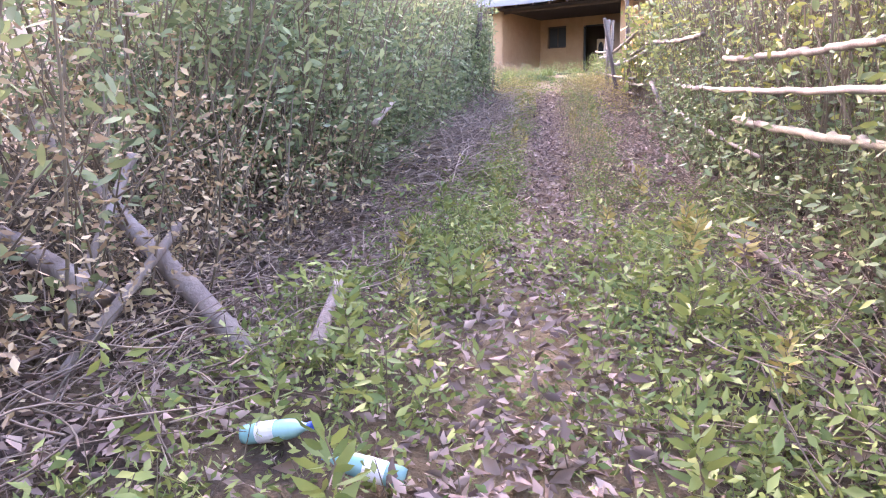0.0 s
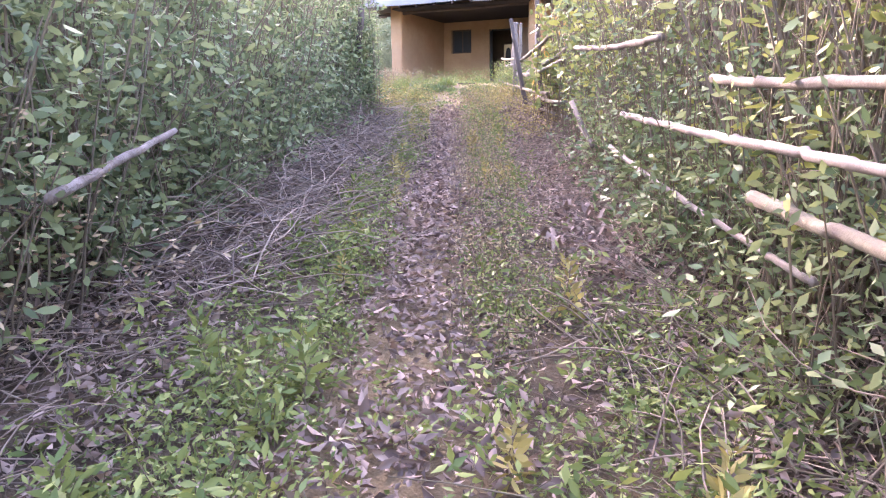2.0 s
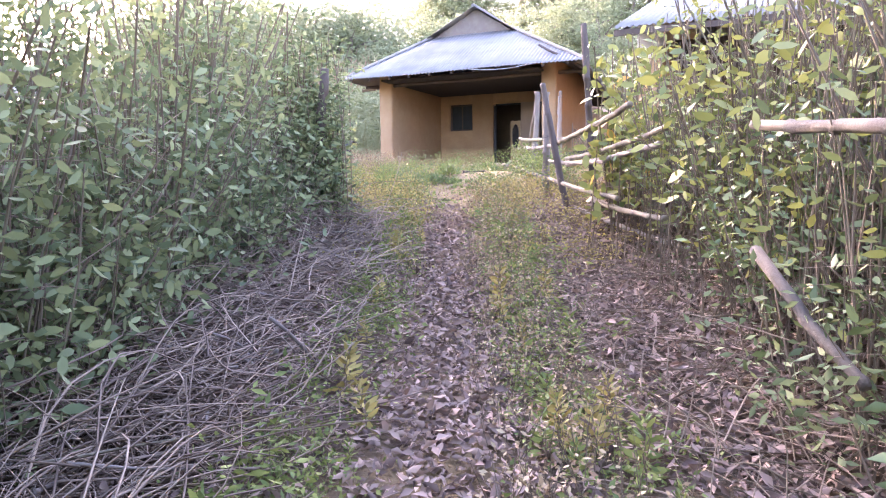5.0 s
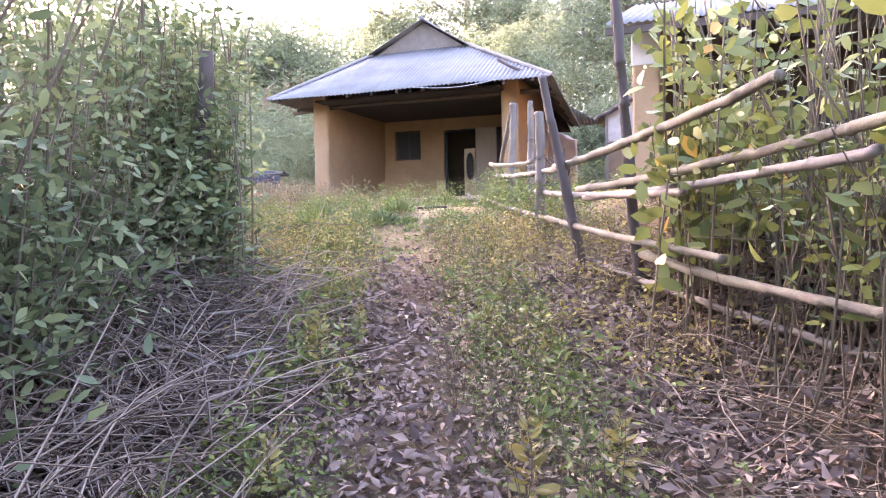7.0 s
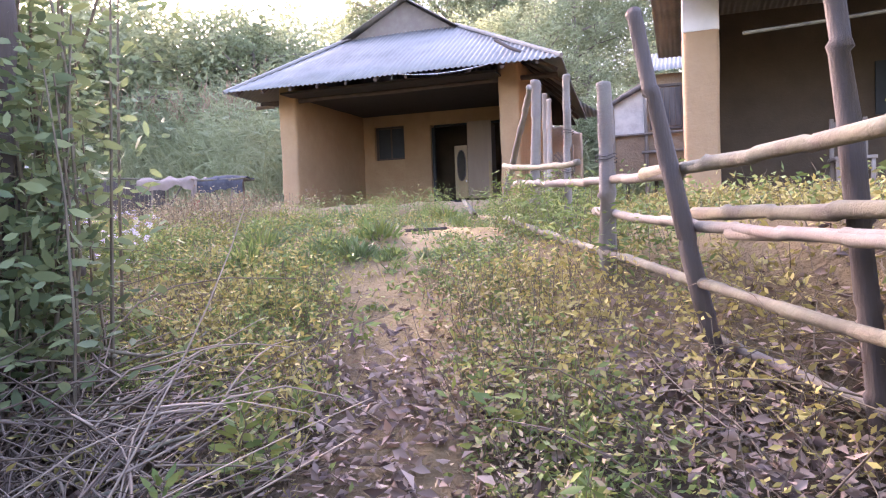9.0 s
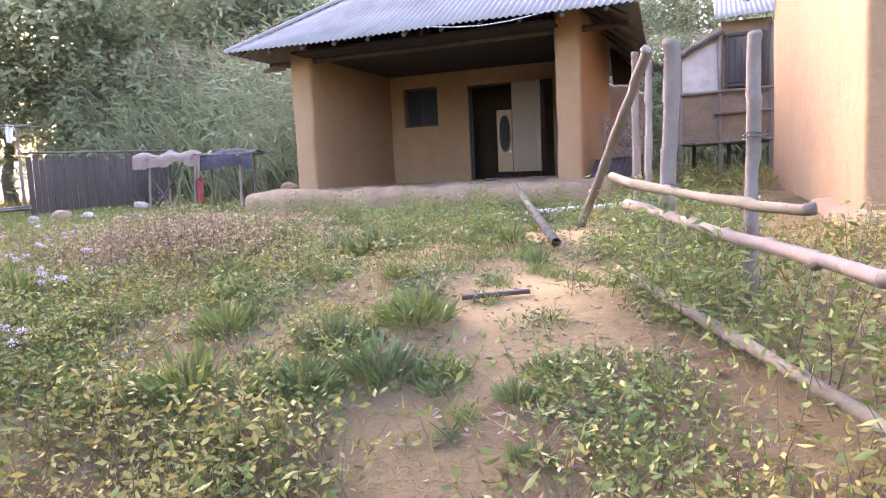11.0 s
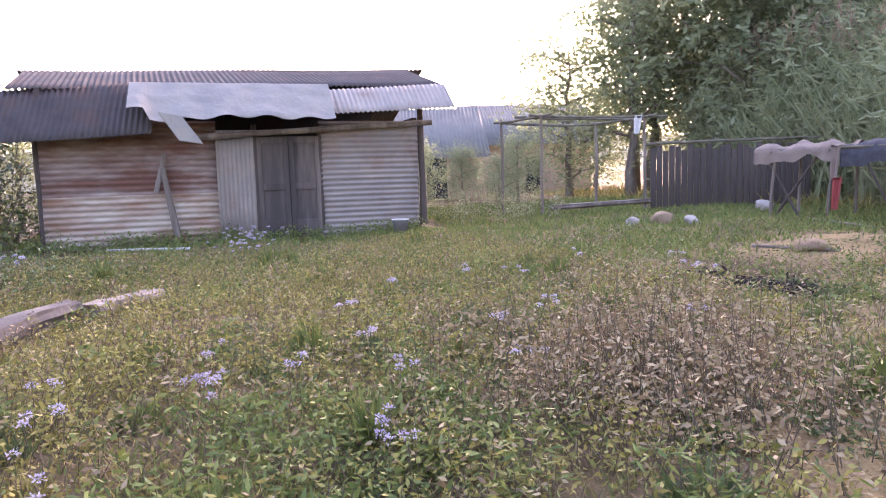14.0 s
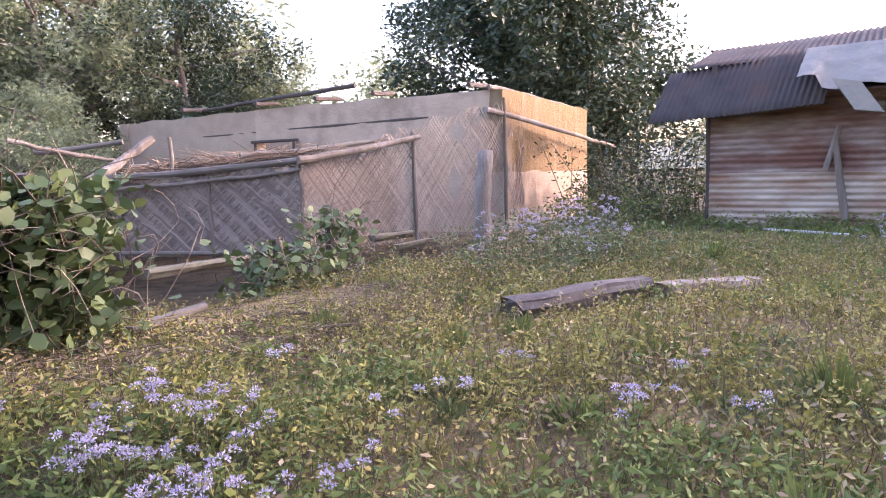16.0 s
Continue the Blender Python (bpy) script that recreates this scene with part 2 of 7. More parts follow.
def big_mesh(name, verts, faces, material, parent=None, smooth=False):
    """One mesh object from arrays: verts (n, 3), faces (m, 3 or 4)."""
    verts, faces = np.asarray(verts, np.float32), np.asarray(faces, np.int32)
    me = bpy.data.meshes.new(name)
    m, k = faces.shape
    me.vertices.add(len(verts))
    me.vertices.foreach_set("co", verts.ravel())
    me.loops.add(m * k)
    me.loops.foreach_set("vertex_index", faces.ravel())
    me.polygons.add(m)
    me.polygons.foreach_set("loop_start", np.arange(0, m * k, k, dtype=np.int32))
    me.update(calc_edges=True)
    me.validate()
    if smooth:
        me.polygons.foreach_set("use_smooth", np.ones(m, bool))
    me.materials.append(material)
    ob = new(name, me)
    ob.parent = parent
    return ob


def empty(name, place=(0, 0, 0)):
    ob = new(name)
    ob.location = place
    ob.empty_display_size = 0.2
    return ob


def settle(root):
    """Makes parts built in world places children of a root that stands at its base."""
    bpy.context.view_layer.update()
    inv = root.matrix_world.inverted()
    for c in root.children:
        c.matrix_parent_inverse = inv
    return root


def tube(points, radii, sides=10, caps=True):
    pts = [Vector(p) for p in points]
    if not isinstance(radii, (list, tuple)):
        radii = [radii] * len(pts)
    v, f = [], []
    side = None
    for i, p in enumerate(pts):
        d = (pts[min(i + 1, len(pts) - 1)] - pts[max(i - 1, 0)]).normalized()
        if side is None:
            side = d.orthogonal().normalized()
        side = (side - d * side.dot(d)).normalized()
        up = d.cross(side)
        for k in range(sides):
            a = 2 * math.pi * k / sides
            v.append(p + (side * math.cos(a) + up * math.sin(a)) * radii[i])
    for i in range(len(pts) - 1):
        for k in range(sides):
            a, b = i * sides + k, i * sides + (k + 1) % sides
            f.append((a, b, b + sides, a + sides))
    if caps:
        f.append(tuple(range(sides))[::-1])
        f.append(tuple(range((len(pts) - 1) * sides, len(pts) * sides)))
    return v, f


def pole(a, b, r0, r1=None, bow=0.0, segs=8, sides=10, wobble=0.0, nodes=0.0, seed=0):
    """A round pole or bamboo cane with a slight bow, wobble and swollen nodes."""
    r1 = r1 or r0
    rr = random.Random(seed)
    a, b = Vector(a), Vector(b)
    pts, rad = [], []
    if nodes:
        n = max(2, int((b - a).length / nodes))
        ts = []
        for i in range(n):
            t = i / n
            ts += [(t, 1.0), (min(t + 0.86 / n, 1), 0.97), (min(t + 0.93 / n, 1), 1.09)]
        ts.append((1, 1.0))
    else:
        ts = [(i / segs, 1.0) for i in range(segs + 1)]
    for t, k in ts:
        p = a.lerp(b, t) + Vector((0, 0, -bow * 4 * t * (1 - t)))
        if wobble:
            p += Vector((rr.uniform(-1, 1), rr.uniform(-1, 1), rr.uniform(-1, 1))) * wobble
        pts.append(p)
        rad.append((r0 + (r1 - r0) * t) * k * (1 + (rr.uniform(-1, 1) * 0.12 if wobble else 0)))
    return tube(pts, rad, sides)


def slab(x0, x1, y0, y1, z0, z1, cell=0.25, rough=0.0, soft=0.0, seed=0):
    """A block of wall: a grid-cut box with rounded edges and an uneven face."""
    bm = bmesh.new()
    nx, ny, nz = (max(1, min(40, int(round((b - a) / cell)))) for a, b in ((x0, x1), (y0, y1), (z0, z1)))
    bmesh.ops.create_cube(bm, size=1)
    for v in bm.verts:
        v.co = Vector((x0 + (v.co.x + 0.5) * (x1 - x0), y0 + (v.co.y + 0.5) * (y1 - y0), z0 + (v.co.z + 0.5) * (z1 - z0)))
    if soft:
        bmesh.ops.bevel(bm, geom=list(bm.edges), offset=soft, segments=3, affect='EDGES', profile=0.5)
    for axis, n, lo, hi in ((0, nx, x0, x1), (1, ny, y0, y1), (2, nz, z0, z1)):
        for i in range(1, n):
            co, no = Vector(), Vector()
            co[axis] = lo + (hi - lo) * i / n
            no[axis] = 1
            bmesh.ops.bisect_plane(bm, geom=list(bm.verts) + list(bm.edges) + list(bm.faces), plane_co=co, plane_no=no)
    if rough:
        for v in bm.verts:
            q = v.co * 1.6 + Vector((seed, 0, 0))
            v.co += noise.noise_vector(q) * rough + noise.noise_vector(q * 3.1) * rough * 0.4
    for f in bm.faces:
        f.smooth = soft > 0
    return bm


def board(x0, x1, y0, y1, z0, z1, soft=0.006):
    return slab(x0, x1, y0, y1, z0, z1, 99, 0, soft)


def corrugated(origin, along, up, length, rise, top=None, pitch=0.09, amp=0.014, rows=3, sag=0.0, seed=0, thick=0.004):
    """A corrugated sheet: waves across `along`, ridges running up `up`. top: (a, b), the part of the length that reaches full height."""
    o, al, upv = Vector(origin), Vector(along).normalized(), Vector(up).normalized()
    nor = al.cross(upv).normalized()
    n = max(6, int(length / pitch * 6))
    s = np.linspace(0, length, n + 1)
    v, f = [], []
    rr = random.Random(seed)
    ph = rr.uniform(0, 9)
    for lay in (0, 1):
        for i, x in enumerate(s):
            h = rise
            if top:
                if x < top[0]:
                    h = rise * x / top[0]
                elif x > top[1]:
                    h = rise * (length - x) / (length - top[1])
            for j in range(rows + 1):
                t = j / rows
                off = amp * math.sin(2 * math.pi * x / pitch) + sag * math.sin(x * 1.3 + ph + 2 * t) - lay * thick
                v.append(o + al * x + upv * (h * t) + nor * off)
    k = (n + 1) * (rows + 1)
    for lay in (0, 1):
        for i in range(n):
            for j in range(rows):
                a = lay * k + i * (rows + 1) + j
                q = (a, a + rows + 1, a + rows + 2, a + 1)
                f.append(q if lay == 0 else q[::-1])
    for i in range(n):
        a = i * (rows + 1)
        f.append((a, a + k, a + k + rows + 1, a + rows + 1))
        a += rows
        f.append((a + rows + 1, a + k + rows + 1, a + k, a))
    return v, f


def unit(a):
    return a / np.maximum(np.linalg.norm(a, axis=1, keepdims=True), 1e-9)


def leaf_arrays(base, way, length, width, fold=0.25):
    """Folded four-point leaves, one an island: base points, directions, lengths, width over length."""
    n = len(base)
    way = unit(way)
    side = unit(np.cross(way, rng.normal(size=(n, 3))))
    nor = np.cross(side, way)
    L = np.broadcast_to(np.asarray(length, float), (n,))[:, None]
    W = L * width * 0.5
    mid = base + way * L * 0.45
    v = np.stack([base, mid + side * W + nor * W * fold, base + way * L, mid - side * W + nor * W * fold], 1).reshape(-1, 3)
    i = np.arange(n)[:, None] * 4
    f = np.concatenate([i + [0, 1, 2], i + [0, 2, 3]], 0)
    return v, f


def broad_leaf_arrays(base, way, length, width, droop=0.25):
    """Larger leaves with a rounded outline, bent along their length."""
    n = len(base)
    way = unit(way)
    side = unit(np.cross(way, rng.normal(size=(n, 3))))
    nor = np.cross(side, way)
    L = np.broadcast_to(np.asarray(length, float), (n,))[:, None]
    W = L * width * 0.5
    bend = nor * L * droop * rng.uniform(-1, 1, (n, 1))
    p1, p2 = base + way * L * 0.28 + bend * 0.35, base + way * L * 0.66 + bend * 0.45
    v = np.stack([base, p1 + side * W * 0.85, p1 - side * W * 0.85, p2 + side * W * 0.8, p2 - side * W * 0.8, base + way * L + bend * 0.1], 1).reshape(-1, 3)
    i = np.arange(n)[:, None] * 6
    f = np.concatenate([i + [0, 1, 2], i + [2, 1, 3], i + [2, 3, 4], i + [4, 3, 5]], 0)
    return v, f


def blade_arrays(base, way, length, width, bend):
    """Grass blades: a bent, tapering strip of two pieces."""
    n = len(base)
    way = unit(way)
    side = unit(np.cross(way, rng.normal(size=(n, 3))))
    L = np.broadcast_to(np.asarray(length, float), (n,))[:, None]
    out = unit(rng.normal(size=(n, 3)) * [1, 1, 0.1]) * L * bend
    mid = base + way * L * 0.55 + out * 0.25
    w = side * width
    v = np.stack([base - w, base + w, mid + w * 0.7, mid - w * 0.7, base + way * L * 0.95 + out], 1).reshape(-1, 3)
    i = np.arange(n)[:, None] * 5
    f = np.concatenate([i + [0, 1, 2], i + [0, 2, 3], i + [3, 2, 4]], 0)
    return v, f


def stick_arrays(a, b, r, bow, segs=4):
    """Thin three-sided bent sticks from a to b."""
    n = len(a)
    d = unit(b - a)
    side = unit(np.cross(d, rng.normal(size=(n, 3))))
    up = np.cross(d, side)
    r = np.broadcast_to(np.asarray(r, float), (n,))[:, None]
    rings = []
    for k in range(segs + 1):
        t = k / segs
        p = a + (b - a) * t + up * (bow * 4 * t * (1 - t))[:, None]
        for q in range(3):
            ang = 2.0944 * q
            rings.append(p + (side * math.cos(ang) + up * math.sin(ang)) * r * (1 - 0.5 * t))
    v = np.stack(rings, 1).reshape(-1, 3)
    per = (segs + 1) * 3
    i = np.arange(n)[:, None] * per
    f = []
    for k in range(segs):
        for q in range(3):
            x, y = k * 3 + q, k * 3 + (q + 1) % 3
            f.append(i + [x, y, y + 3, x + 3])
    return v, np.concatenate(f, 0)


# ---- the lie of the land ----
PY = [-80, -32, -26, -22, -19, -16.5, -14, -12, -10.5, -9, -7.5, -1, 14, 40, 400]
PZ = [-4.5, -2.85, -2.62, -2.5, -2.18, -1.98, -1.66, -1.15, -0.76, -0.5, -0.44, -0.38, -0.3, 0.2, 6]


def path_x(y):
    return 7.65 + (-11.0 - y) * 0.44


def smooth(a, b, x):
    t = np.clip((x - a) / (b - a), 0, 1)
    return t * t * (3 - 2 * t)


def ground_z(x, y):
    x, y = np.asarray(x, float), np.asarray(y, float)
    z = np.interp(y, PY, PZ)
    s = x - path_x(y)
    south = smooth(-13, -19, y)
    left = (-0.47) * (1 - south) + south * (z + 0.75)
    left = np.where(y > -9, z, np.maximum(left, z))
    right = np.maximum(z, np.minimum(z + 0.7, -0.45))
    right = np.where(y > -8, z, right)
    edge = 1.45 + 0.6 * south
    z = z + (left - z) * smooth(-edge, -edge - 1.9, s) + (right - z) * smooth(1.65, 2.75, s)
    z = z + 0.05 * np.sin(x * 1.3 + y * 0.7) * np.cos(y * 1.1 - x * 0.4) + 0.018 * np.sin(x * 5.1) * np.cos(y * 4.3 + x)
    far = smooth(40, 160, np.hypot(x, y + 5))
    z = z + far * 2.0
    rise = smooth(9, 45, y) * 7.0 * smooth(60, 5, np.abs(x - 6) * 0.8)
    return z + rise


def gz(x, y):
    return float(ground_z(x, y))


def bare_soil(x, y):
    """How bare the ground is, from the footpath and the swept earth before the porch."""
    s = x - path_x(y)
    trod = 0.28 * np.exp(-((s + 0.05) / 0.36) ** 2) * smooth(-8, -11, y)
    w = np.sin(x * 1.7 + 1.3 * np.sin(y * 1.1)) * np.cos(y * 1.5 + 0.7 * np.sin(x * 0.9))
    swept = np.exp(-(((x - 6.1) / 1.95) ** 2 + ((y + 6.4) / 3.7) ** 2)) * (0.74 + 0.7 * w)
    porch = np.exp(-(((x - 1.2) / 3.4) ** 2 + ((y + 2.9) / 1.6) ** 2)) * (0.8 + 0.4 * w)
    soil = np.exp(-(((x - 7.35) / 0.6) ** 2 + ((y + 8.9) / 1.8) ** 2)) * (0.9 + 0.35 * w)
    ash = np.exp(-(((x - 2.8) / 2.0) ** 2 + ((y + 14.2) / 0.8) ** 2)) * 0.6
    return np.clip(np.maximum.reduce([trod, swept, soil, porch, ash]), 0, 1)


def build_ground():
    xs = np.concatenate([np.array([-900, -500, -250, -140, -90, -60, -45, -35, -28, -22]), np.arange(-18, 22.01, 0.2), np.array([25, 29, 34, 42, 55, 80, 130, 240, 500, 900])])
    ys = np.concatenate([np.array([-900, -500, -250, -140, -90, -65, -52, -44, -38]), np.arange(-34, 14.01, 0.2), np.array([16, 19, 23, 28, 35, 45, 60, 85, 130, 240, 500, 900])])
    gx, gy = np.meshgrid(xs, ys)
    z = ground_z(gx, gy)
    z = z + rng.normal(0, 0.008, z.shape)
    v = np.stack([gx, gy, z], -1).reshape(-1, 3)
    nx, ny = len(xs), len(ys)
    i, j = np.meshgrid(np.arange(nx - 1), np.arange(ny - 1))
    a = (j * nx + i).ravel()
    f = np.stack([a, a + 1, a + nx + 1, a + nx], 1)
    m = mat("earth", (0.43, 0.325, 0.16), 0.95, vary=(0.32, 0.236, 0.112), scale=3.5, stain=(0.27, 0.19, 0.095), stain_scale=0.8, bump=1.0, bump_scale=26, bump_dist=0.05, spec=0.15)
    nt = m.node_tree
    b = nt.nodes["Principled BSDF"]
    at = nt.nodes.new("ShaderNodeAttribute")
    at.attribute_name = "bare"
    old = b.inputs["Base Color"].links[0].from_socket
    tx = nt.nodes.new("ShaderNodeTexNoise")
    tx.inputs["Scale"].default_value = 2.6
    tx.inputs["Detail"].default_value = 9
    tc = nt.nodes.new("ShaderNodeTexCoord")
    nt.links.new(tc.outputs["Object"], tx.inputs["Vector"])
    r1 = nt.nodes.new("ShaderNodeValToRGB")
    r1.color_ramp.elements[0].position, r1.color_ramp.elements[0].color = 0.3, (0.042, 0.032, 0.022, 1)
    r1.color_ramp.elements[1].position, r1.color_ramp.elements[1].color = 0.72, (0.125, 0.094, 0.052, 1)
    nt.links.new(tx.outputs["Fac"], r1.inputs["Fac"])
    mx = nt.nodes.new("ShaderNodeMix")
    mx.data_type = 'RGBA'
    nt.links.new(at.outputs["Fac"], mx.inputs["Factor"])
    nt.links.new(r1.outputs["Color"], mx.inputs[6])
    nt.links.new(old, mx.inputs[7])
    nt.links.new(mx.outputs[2], b.inputs["Base Color"])
    ob = big_mesh("ground", v, f, m, smooth=True)
    la = ob.data.attributes.new("bare", 'FLOAT', 'POINT')
    la.data.foreach_set("value", np.maximum(bare_soil(v[:, 0], v[:, 1]), 0.55 * smooth(-12.9, -11.6, v[:, 1]) * (0.35 + 0.65 * smooth(-0.4, 0.6, np.sin(v[:, 0] * 2.1 + np.sin(v[:, 1] * 1.7)) * np.cos(v[:, 1] * 1.9)))).astype(np.float32))
    tagged(ob, "bare sandy earth, weedy yard and trodden village footpath", "ground", kind="structure")


build_ground()


# ---- mud house with the deep porch ----
def build_house():
    h = empty("mud_house", (3, 4, -0.38))
    wl = part("wall", slab(0.0, 0.48, 0, 7.0, -0.3, 3.34, 0.3, 0.03, 0.07, 1), M_OCHRE, h)
    part("wall", slab(5.64, 6.12, 0, 3.75, -0.3, 3.1, 0.3, 0.03, 0.07, 2), M_OCHRE, h)
    part("wall", slab(5.2, 5.66, 3.9, 7.0, -0.3, 3.1, 0.4, 0.02, 0.03, 7), M_OCHRE, h)
    part("wall", slab(0.48, 5.2, 6.6, 7.0, -0.3, 2.72, 0.4, 0.01, 0, 3), M_OCHRE, h)
    # porch back wall, with window and door openings
    y0, y1 = 3.89, 4.25
    for a, b, lo, hi in ((0.46, 0.84, -0.05, 3.5), (0.84, 1.78, -0.05, 1.43), (0.84, 1.78, 2.42, 3.6), (1.78, 2.61, -0.05, 3.7), (2.61, 4.75, 2.36, 3.7), (4.75, 5.66, -0.05, 3.4)):
        part("wall", slab(a, b, y0, y1, lo, hi, 0.3, 0.006, 0.0, 4), M_OCHRE, h)
    # Unseen inner wall closes the room; its dark colour stands for the gloom.
    part("partition", slab(0.48, 5.2, 5.6, 5.75, -0.05, 2.72, 0.6, 0.01, 0, 5), M_DARKROOM, h, "inner wall coloured for the room's darkness")
    part("loft", slab(0.4, 5.3, 4.0, 6.9, 2.74, 2.8, 0.8, 0, 0, 5), M_DARKWOOD, h, "dark plank loft")
    # window and door frames, shutters
    w = part("window", board(0.86, 1.76, 4.06, 4.12, 1.45, 2.40), M_SHUTTER, h, "dark closed window shutter")
    for a, b, c, d in ((0.84, 0.90, 1.43, 2.42), (1.72, 1.78, 1.43, 2.42), (0.90, 1.72, 1.43, 1.49), (0.90, 1.72, 2.36, 2.42)):
        part("window_frame", board(a, b, 4.0, 4.06, c, d), M_DARKWOOD, w)
    part("mullion", board(1.29, 1.33, 4.02, 4.058, 1.49, 2.36), M_DARKWOOD, w)
    d = part("door_frame", board(2.61, 2.69, 3.98, 4.1, -0.02, 2.30), M_SHUTTER, h, "dark painted door frame")
    part("door_head", board(2.69, 4.75, 3.98, 4.1, 2.30, 2.36), M_SHUTTER, d)
    # Ceiling added to keep light out, its colour holding the shade under the eave.
    part("porch_ceiling", slab(0.40, 5.72, -0.55, 3.95, 2.74, 2.79, 0.9), M_SHADECHAR, h, "added near-black ceiling boards that darken the porch")
    # plinth of rammed earth, with a rounded, worn edge
    part("plinth", slab(-0.66, 6.75, -1.02, 3.95, -0.7, -0.01, 0.16, 0.085, 0.2, 6), M_PLINTH, h, "worn rounded rammed-earth plinth")
    # lower hipped roof and the small gabled cap on it
    ex0, ex1, ey0, ey1, ez = -0.75, 7.26, -1.17, 8.0, 2.78
    tx0, tx1, ty0, ty1, tz = 1.12, 4.12, 1.9, 5.0, 4.53
    def slope(o, al, length, run, top, seed):
        rise = tz - ez
        inward = Vector((0, 0, 1)).cross(Vector(al)).normalized()
        upv = (inward * run + Vector((0, 0, rise)))
        return corrugated(o, al, upv, length, upv.length, top, 0.12, 0.017, 3, 0.012, seed)
    roof = mesh_part("roof", [slope((ex0, ey0, ez), (1, 0, 0), ex1 - ex0, ty0 - ey0, (tx0 - ex0, tx1 - ex0), 1)], M_TIN, h, "galvanised corrugated hipped roof", True)
    # the eave by the alley stops short and sags towards the back
    v, f = slope((ex1, ey0, ez), (0, 1, 0), ey1 - ey0, ex1 - tx1, (ty0 - ey0, ty1 - ey0), 2)
    back = 3.9
    v = [Vector((p.x - 0.18 * min(1, max(0, p.y - ey0) / 5) * (ez + 1.75 - p.z) / 1.75, min(p.y, back), p.z - 0.6 * max(0, min(1, (p.y - ey0) / 4.9)) * max(0, (tz - p.z) / (tz - ez)))) for p in v]
    mesh_part("roof_slope", [(v, f)], M_TIN, roof, "", True)
    mesh_part("roof_slope", [corrugated((5.9, 3.85, 3.25), (0, 1, 0), (-1.8, 0, 1.28), 4.1, 2.2, None, 0.12, 0.016, 3, 0.01, 6)], M_TIN, roof, "", True)
    for i in range(6):
        y = -0.6 + 0.82 * i
        d = 0.6 * min(1, (y - ey0) / 4.9)
        mesh_part("rafter", [pole((7.08 - 0.03 * i, y, ez - 0.06 - d), (5.75, y, ez + 0.62), 0.04, 0.035, 0, 4, 7, 0.01, 0, 30 + i)], M_DARKWOOD, h)
    # Near-black board filling the space below the sagging side eave.
    mesh_part("side_board", [([(6.2, 3.7, 2.05), (6.82, 3.8, 2.02), (6.3, 3.8, 3.2), (6.1, 3.8, 3.2), (6.2, 3.74, 2.05), (6.82, 3.84, 2.02), (6.3, 3.84, 3.2), (6.1, 3.84, 3.2)], [(0, 1, 2, 3), (7, 6, 5, 4), (0, 4, 5, 1), (1, 5, 6, 2), (2, 6, 7, 3), (3, 7, 4, 0)])], M_SHADECHAR, h, "near-black board under the side eave")
    mesh_part("roof_slope", [slope((ex1, ey1, ez), (-1, 0, 0), ex1 - ex0, ey1 - ty1, (ex1 - tx1, ex1 - tx0), 3)], M_TIN, roof, "", True)
    mesh_part("roof_slope", [slope((ex0, ey1, ez), (0, -1, 0), ey1 - ey0, tx0 - ex0, (ey1 - ty1, ey1 - ty0), 4)], M_TIN, roof, "", True)
    apx, apz = 2.78, 5.38
    for sx, x0 in ((1, tx0 - 0.12), (-1, tx1 + 0.12)):
        upv = Vector((apx - x0, 0, apz - tz + 0.06))
        o = (x0, 5.4, tz - 0.06) if sx > 0 else (x0, 1.62, tz - 0.06)
        mesh_part("roof_cap", [corrugated(o, (0, -sx, 0), upv, 3.78, upv.length, None, 0.12, 0.016, 2, 0.008, 9)], M_TIN, roof, "", True)
    mesh_part("ridge", [tube([(apx, 1.55, apz + 0.01), (apx, 3.5, apz + 0.03), (apx, 5.45, apz)], 0.06, 8)], M_TIN, roof)
    mesh_part("gable_board", [([(tx0 + 0.05, 1.86, tz - 0.05), (tx1 - 0.05, 1.86, tz - 0.05), (apx, 1.86, apz - 0.06), (tx0 + 0.05, 1.96, tz - 0.05), (tx1 - 0.05, 1.96, tz - 0.05), (apx, 1.96, apz - 0.06)],
                               [(0, 1, 2), (5, 4, 3), (0, 3, 4, 1), (1, 4, 5, 2), (2, 5, 3, 0)])], M_OLDBAMBOO, roof, "grey woven gable infill")
    for a, b in (((ex0, ey0, ez), (tx0, ty0, tz)), ((ex1, ey0, ez), (tx1, ty0, tz))):
        mesh_part("hip_cap", [tube([Vector(a) + Vector((0, 0, .02)), Vector(b) + Vector((0, 0, .03))], 0.05, 6)], M_TIN, roof)
    # rafters and wall plates under the eaves
    for i in range(11):
        x = -0.45 + i * 0.72
        t = min(1, max(0.02, min((x - ex0) / (tx0 - ex0), (ex1 - x) / (ex1 - tx1))))
        mesh_part("rafter", [pole((x, ey0 + 0.06, ez - 0.06), (x, ey0 + 0.05 + 3.0 * t, ez - 0.07 + 1.72 * t), 0.04, 0.035, 0, 4, 7, 0.01, 0, i)], M_DARKWOOD, h)
    mesh_part("wall_plate", [pole((-0.6, 0.2, 2.70), (6.95, 0.2, 2.70), 0.06, 0.055, 0, 8, 8, 0.015, 0, 3)], M_DARKWOOD, h)
    mesh_part("wall_plate", [pole((-0.25, 0.24, 2.62), (-0.7, 0.1, 2.60), 0.05, 0.05, 0, 3, 8, 0.01, 0, 4)], M_WOOD, h)
    mesh_part("cable", [tube([(3.6 + 0.25 * i, -1.15 - 0.02 * (i % 2), 2.8 - 0.1 * math.sin(math.pi * i / 9)) for i in range(10)], 0.009, 5)], M_WIRE, h, "pale electric cable looped at the eave")
    settle(h)
    tagged(h, "ochre mud house with deep porch and hipped tin roof", "house")


build_house()


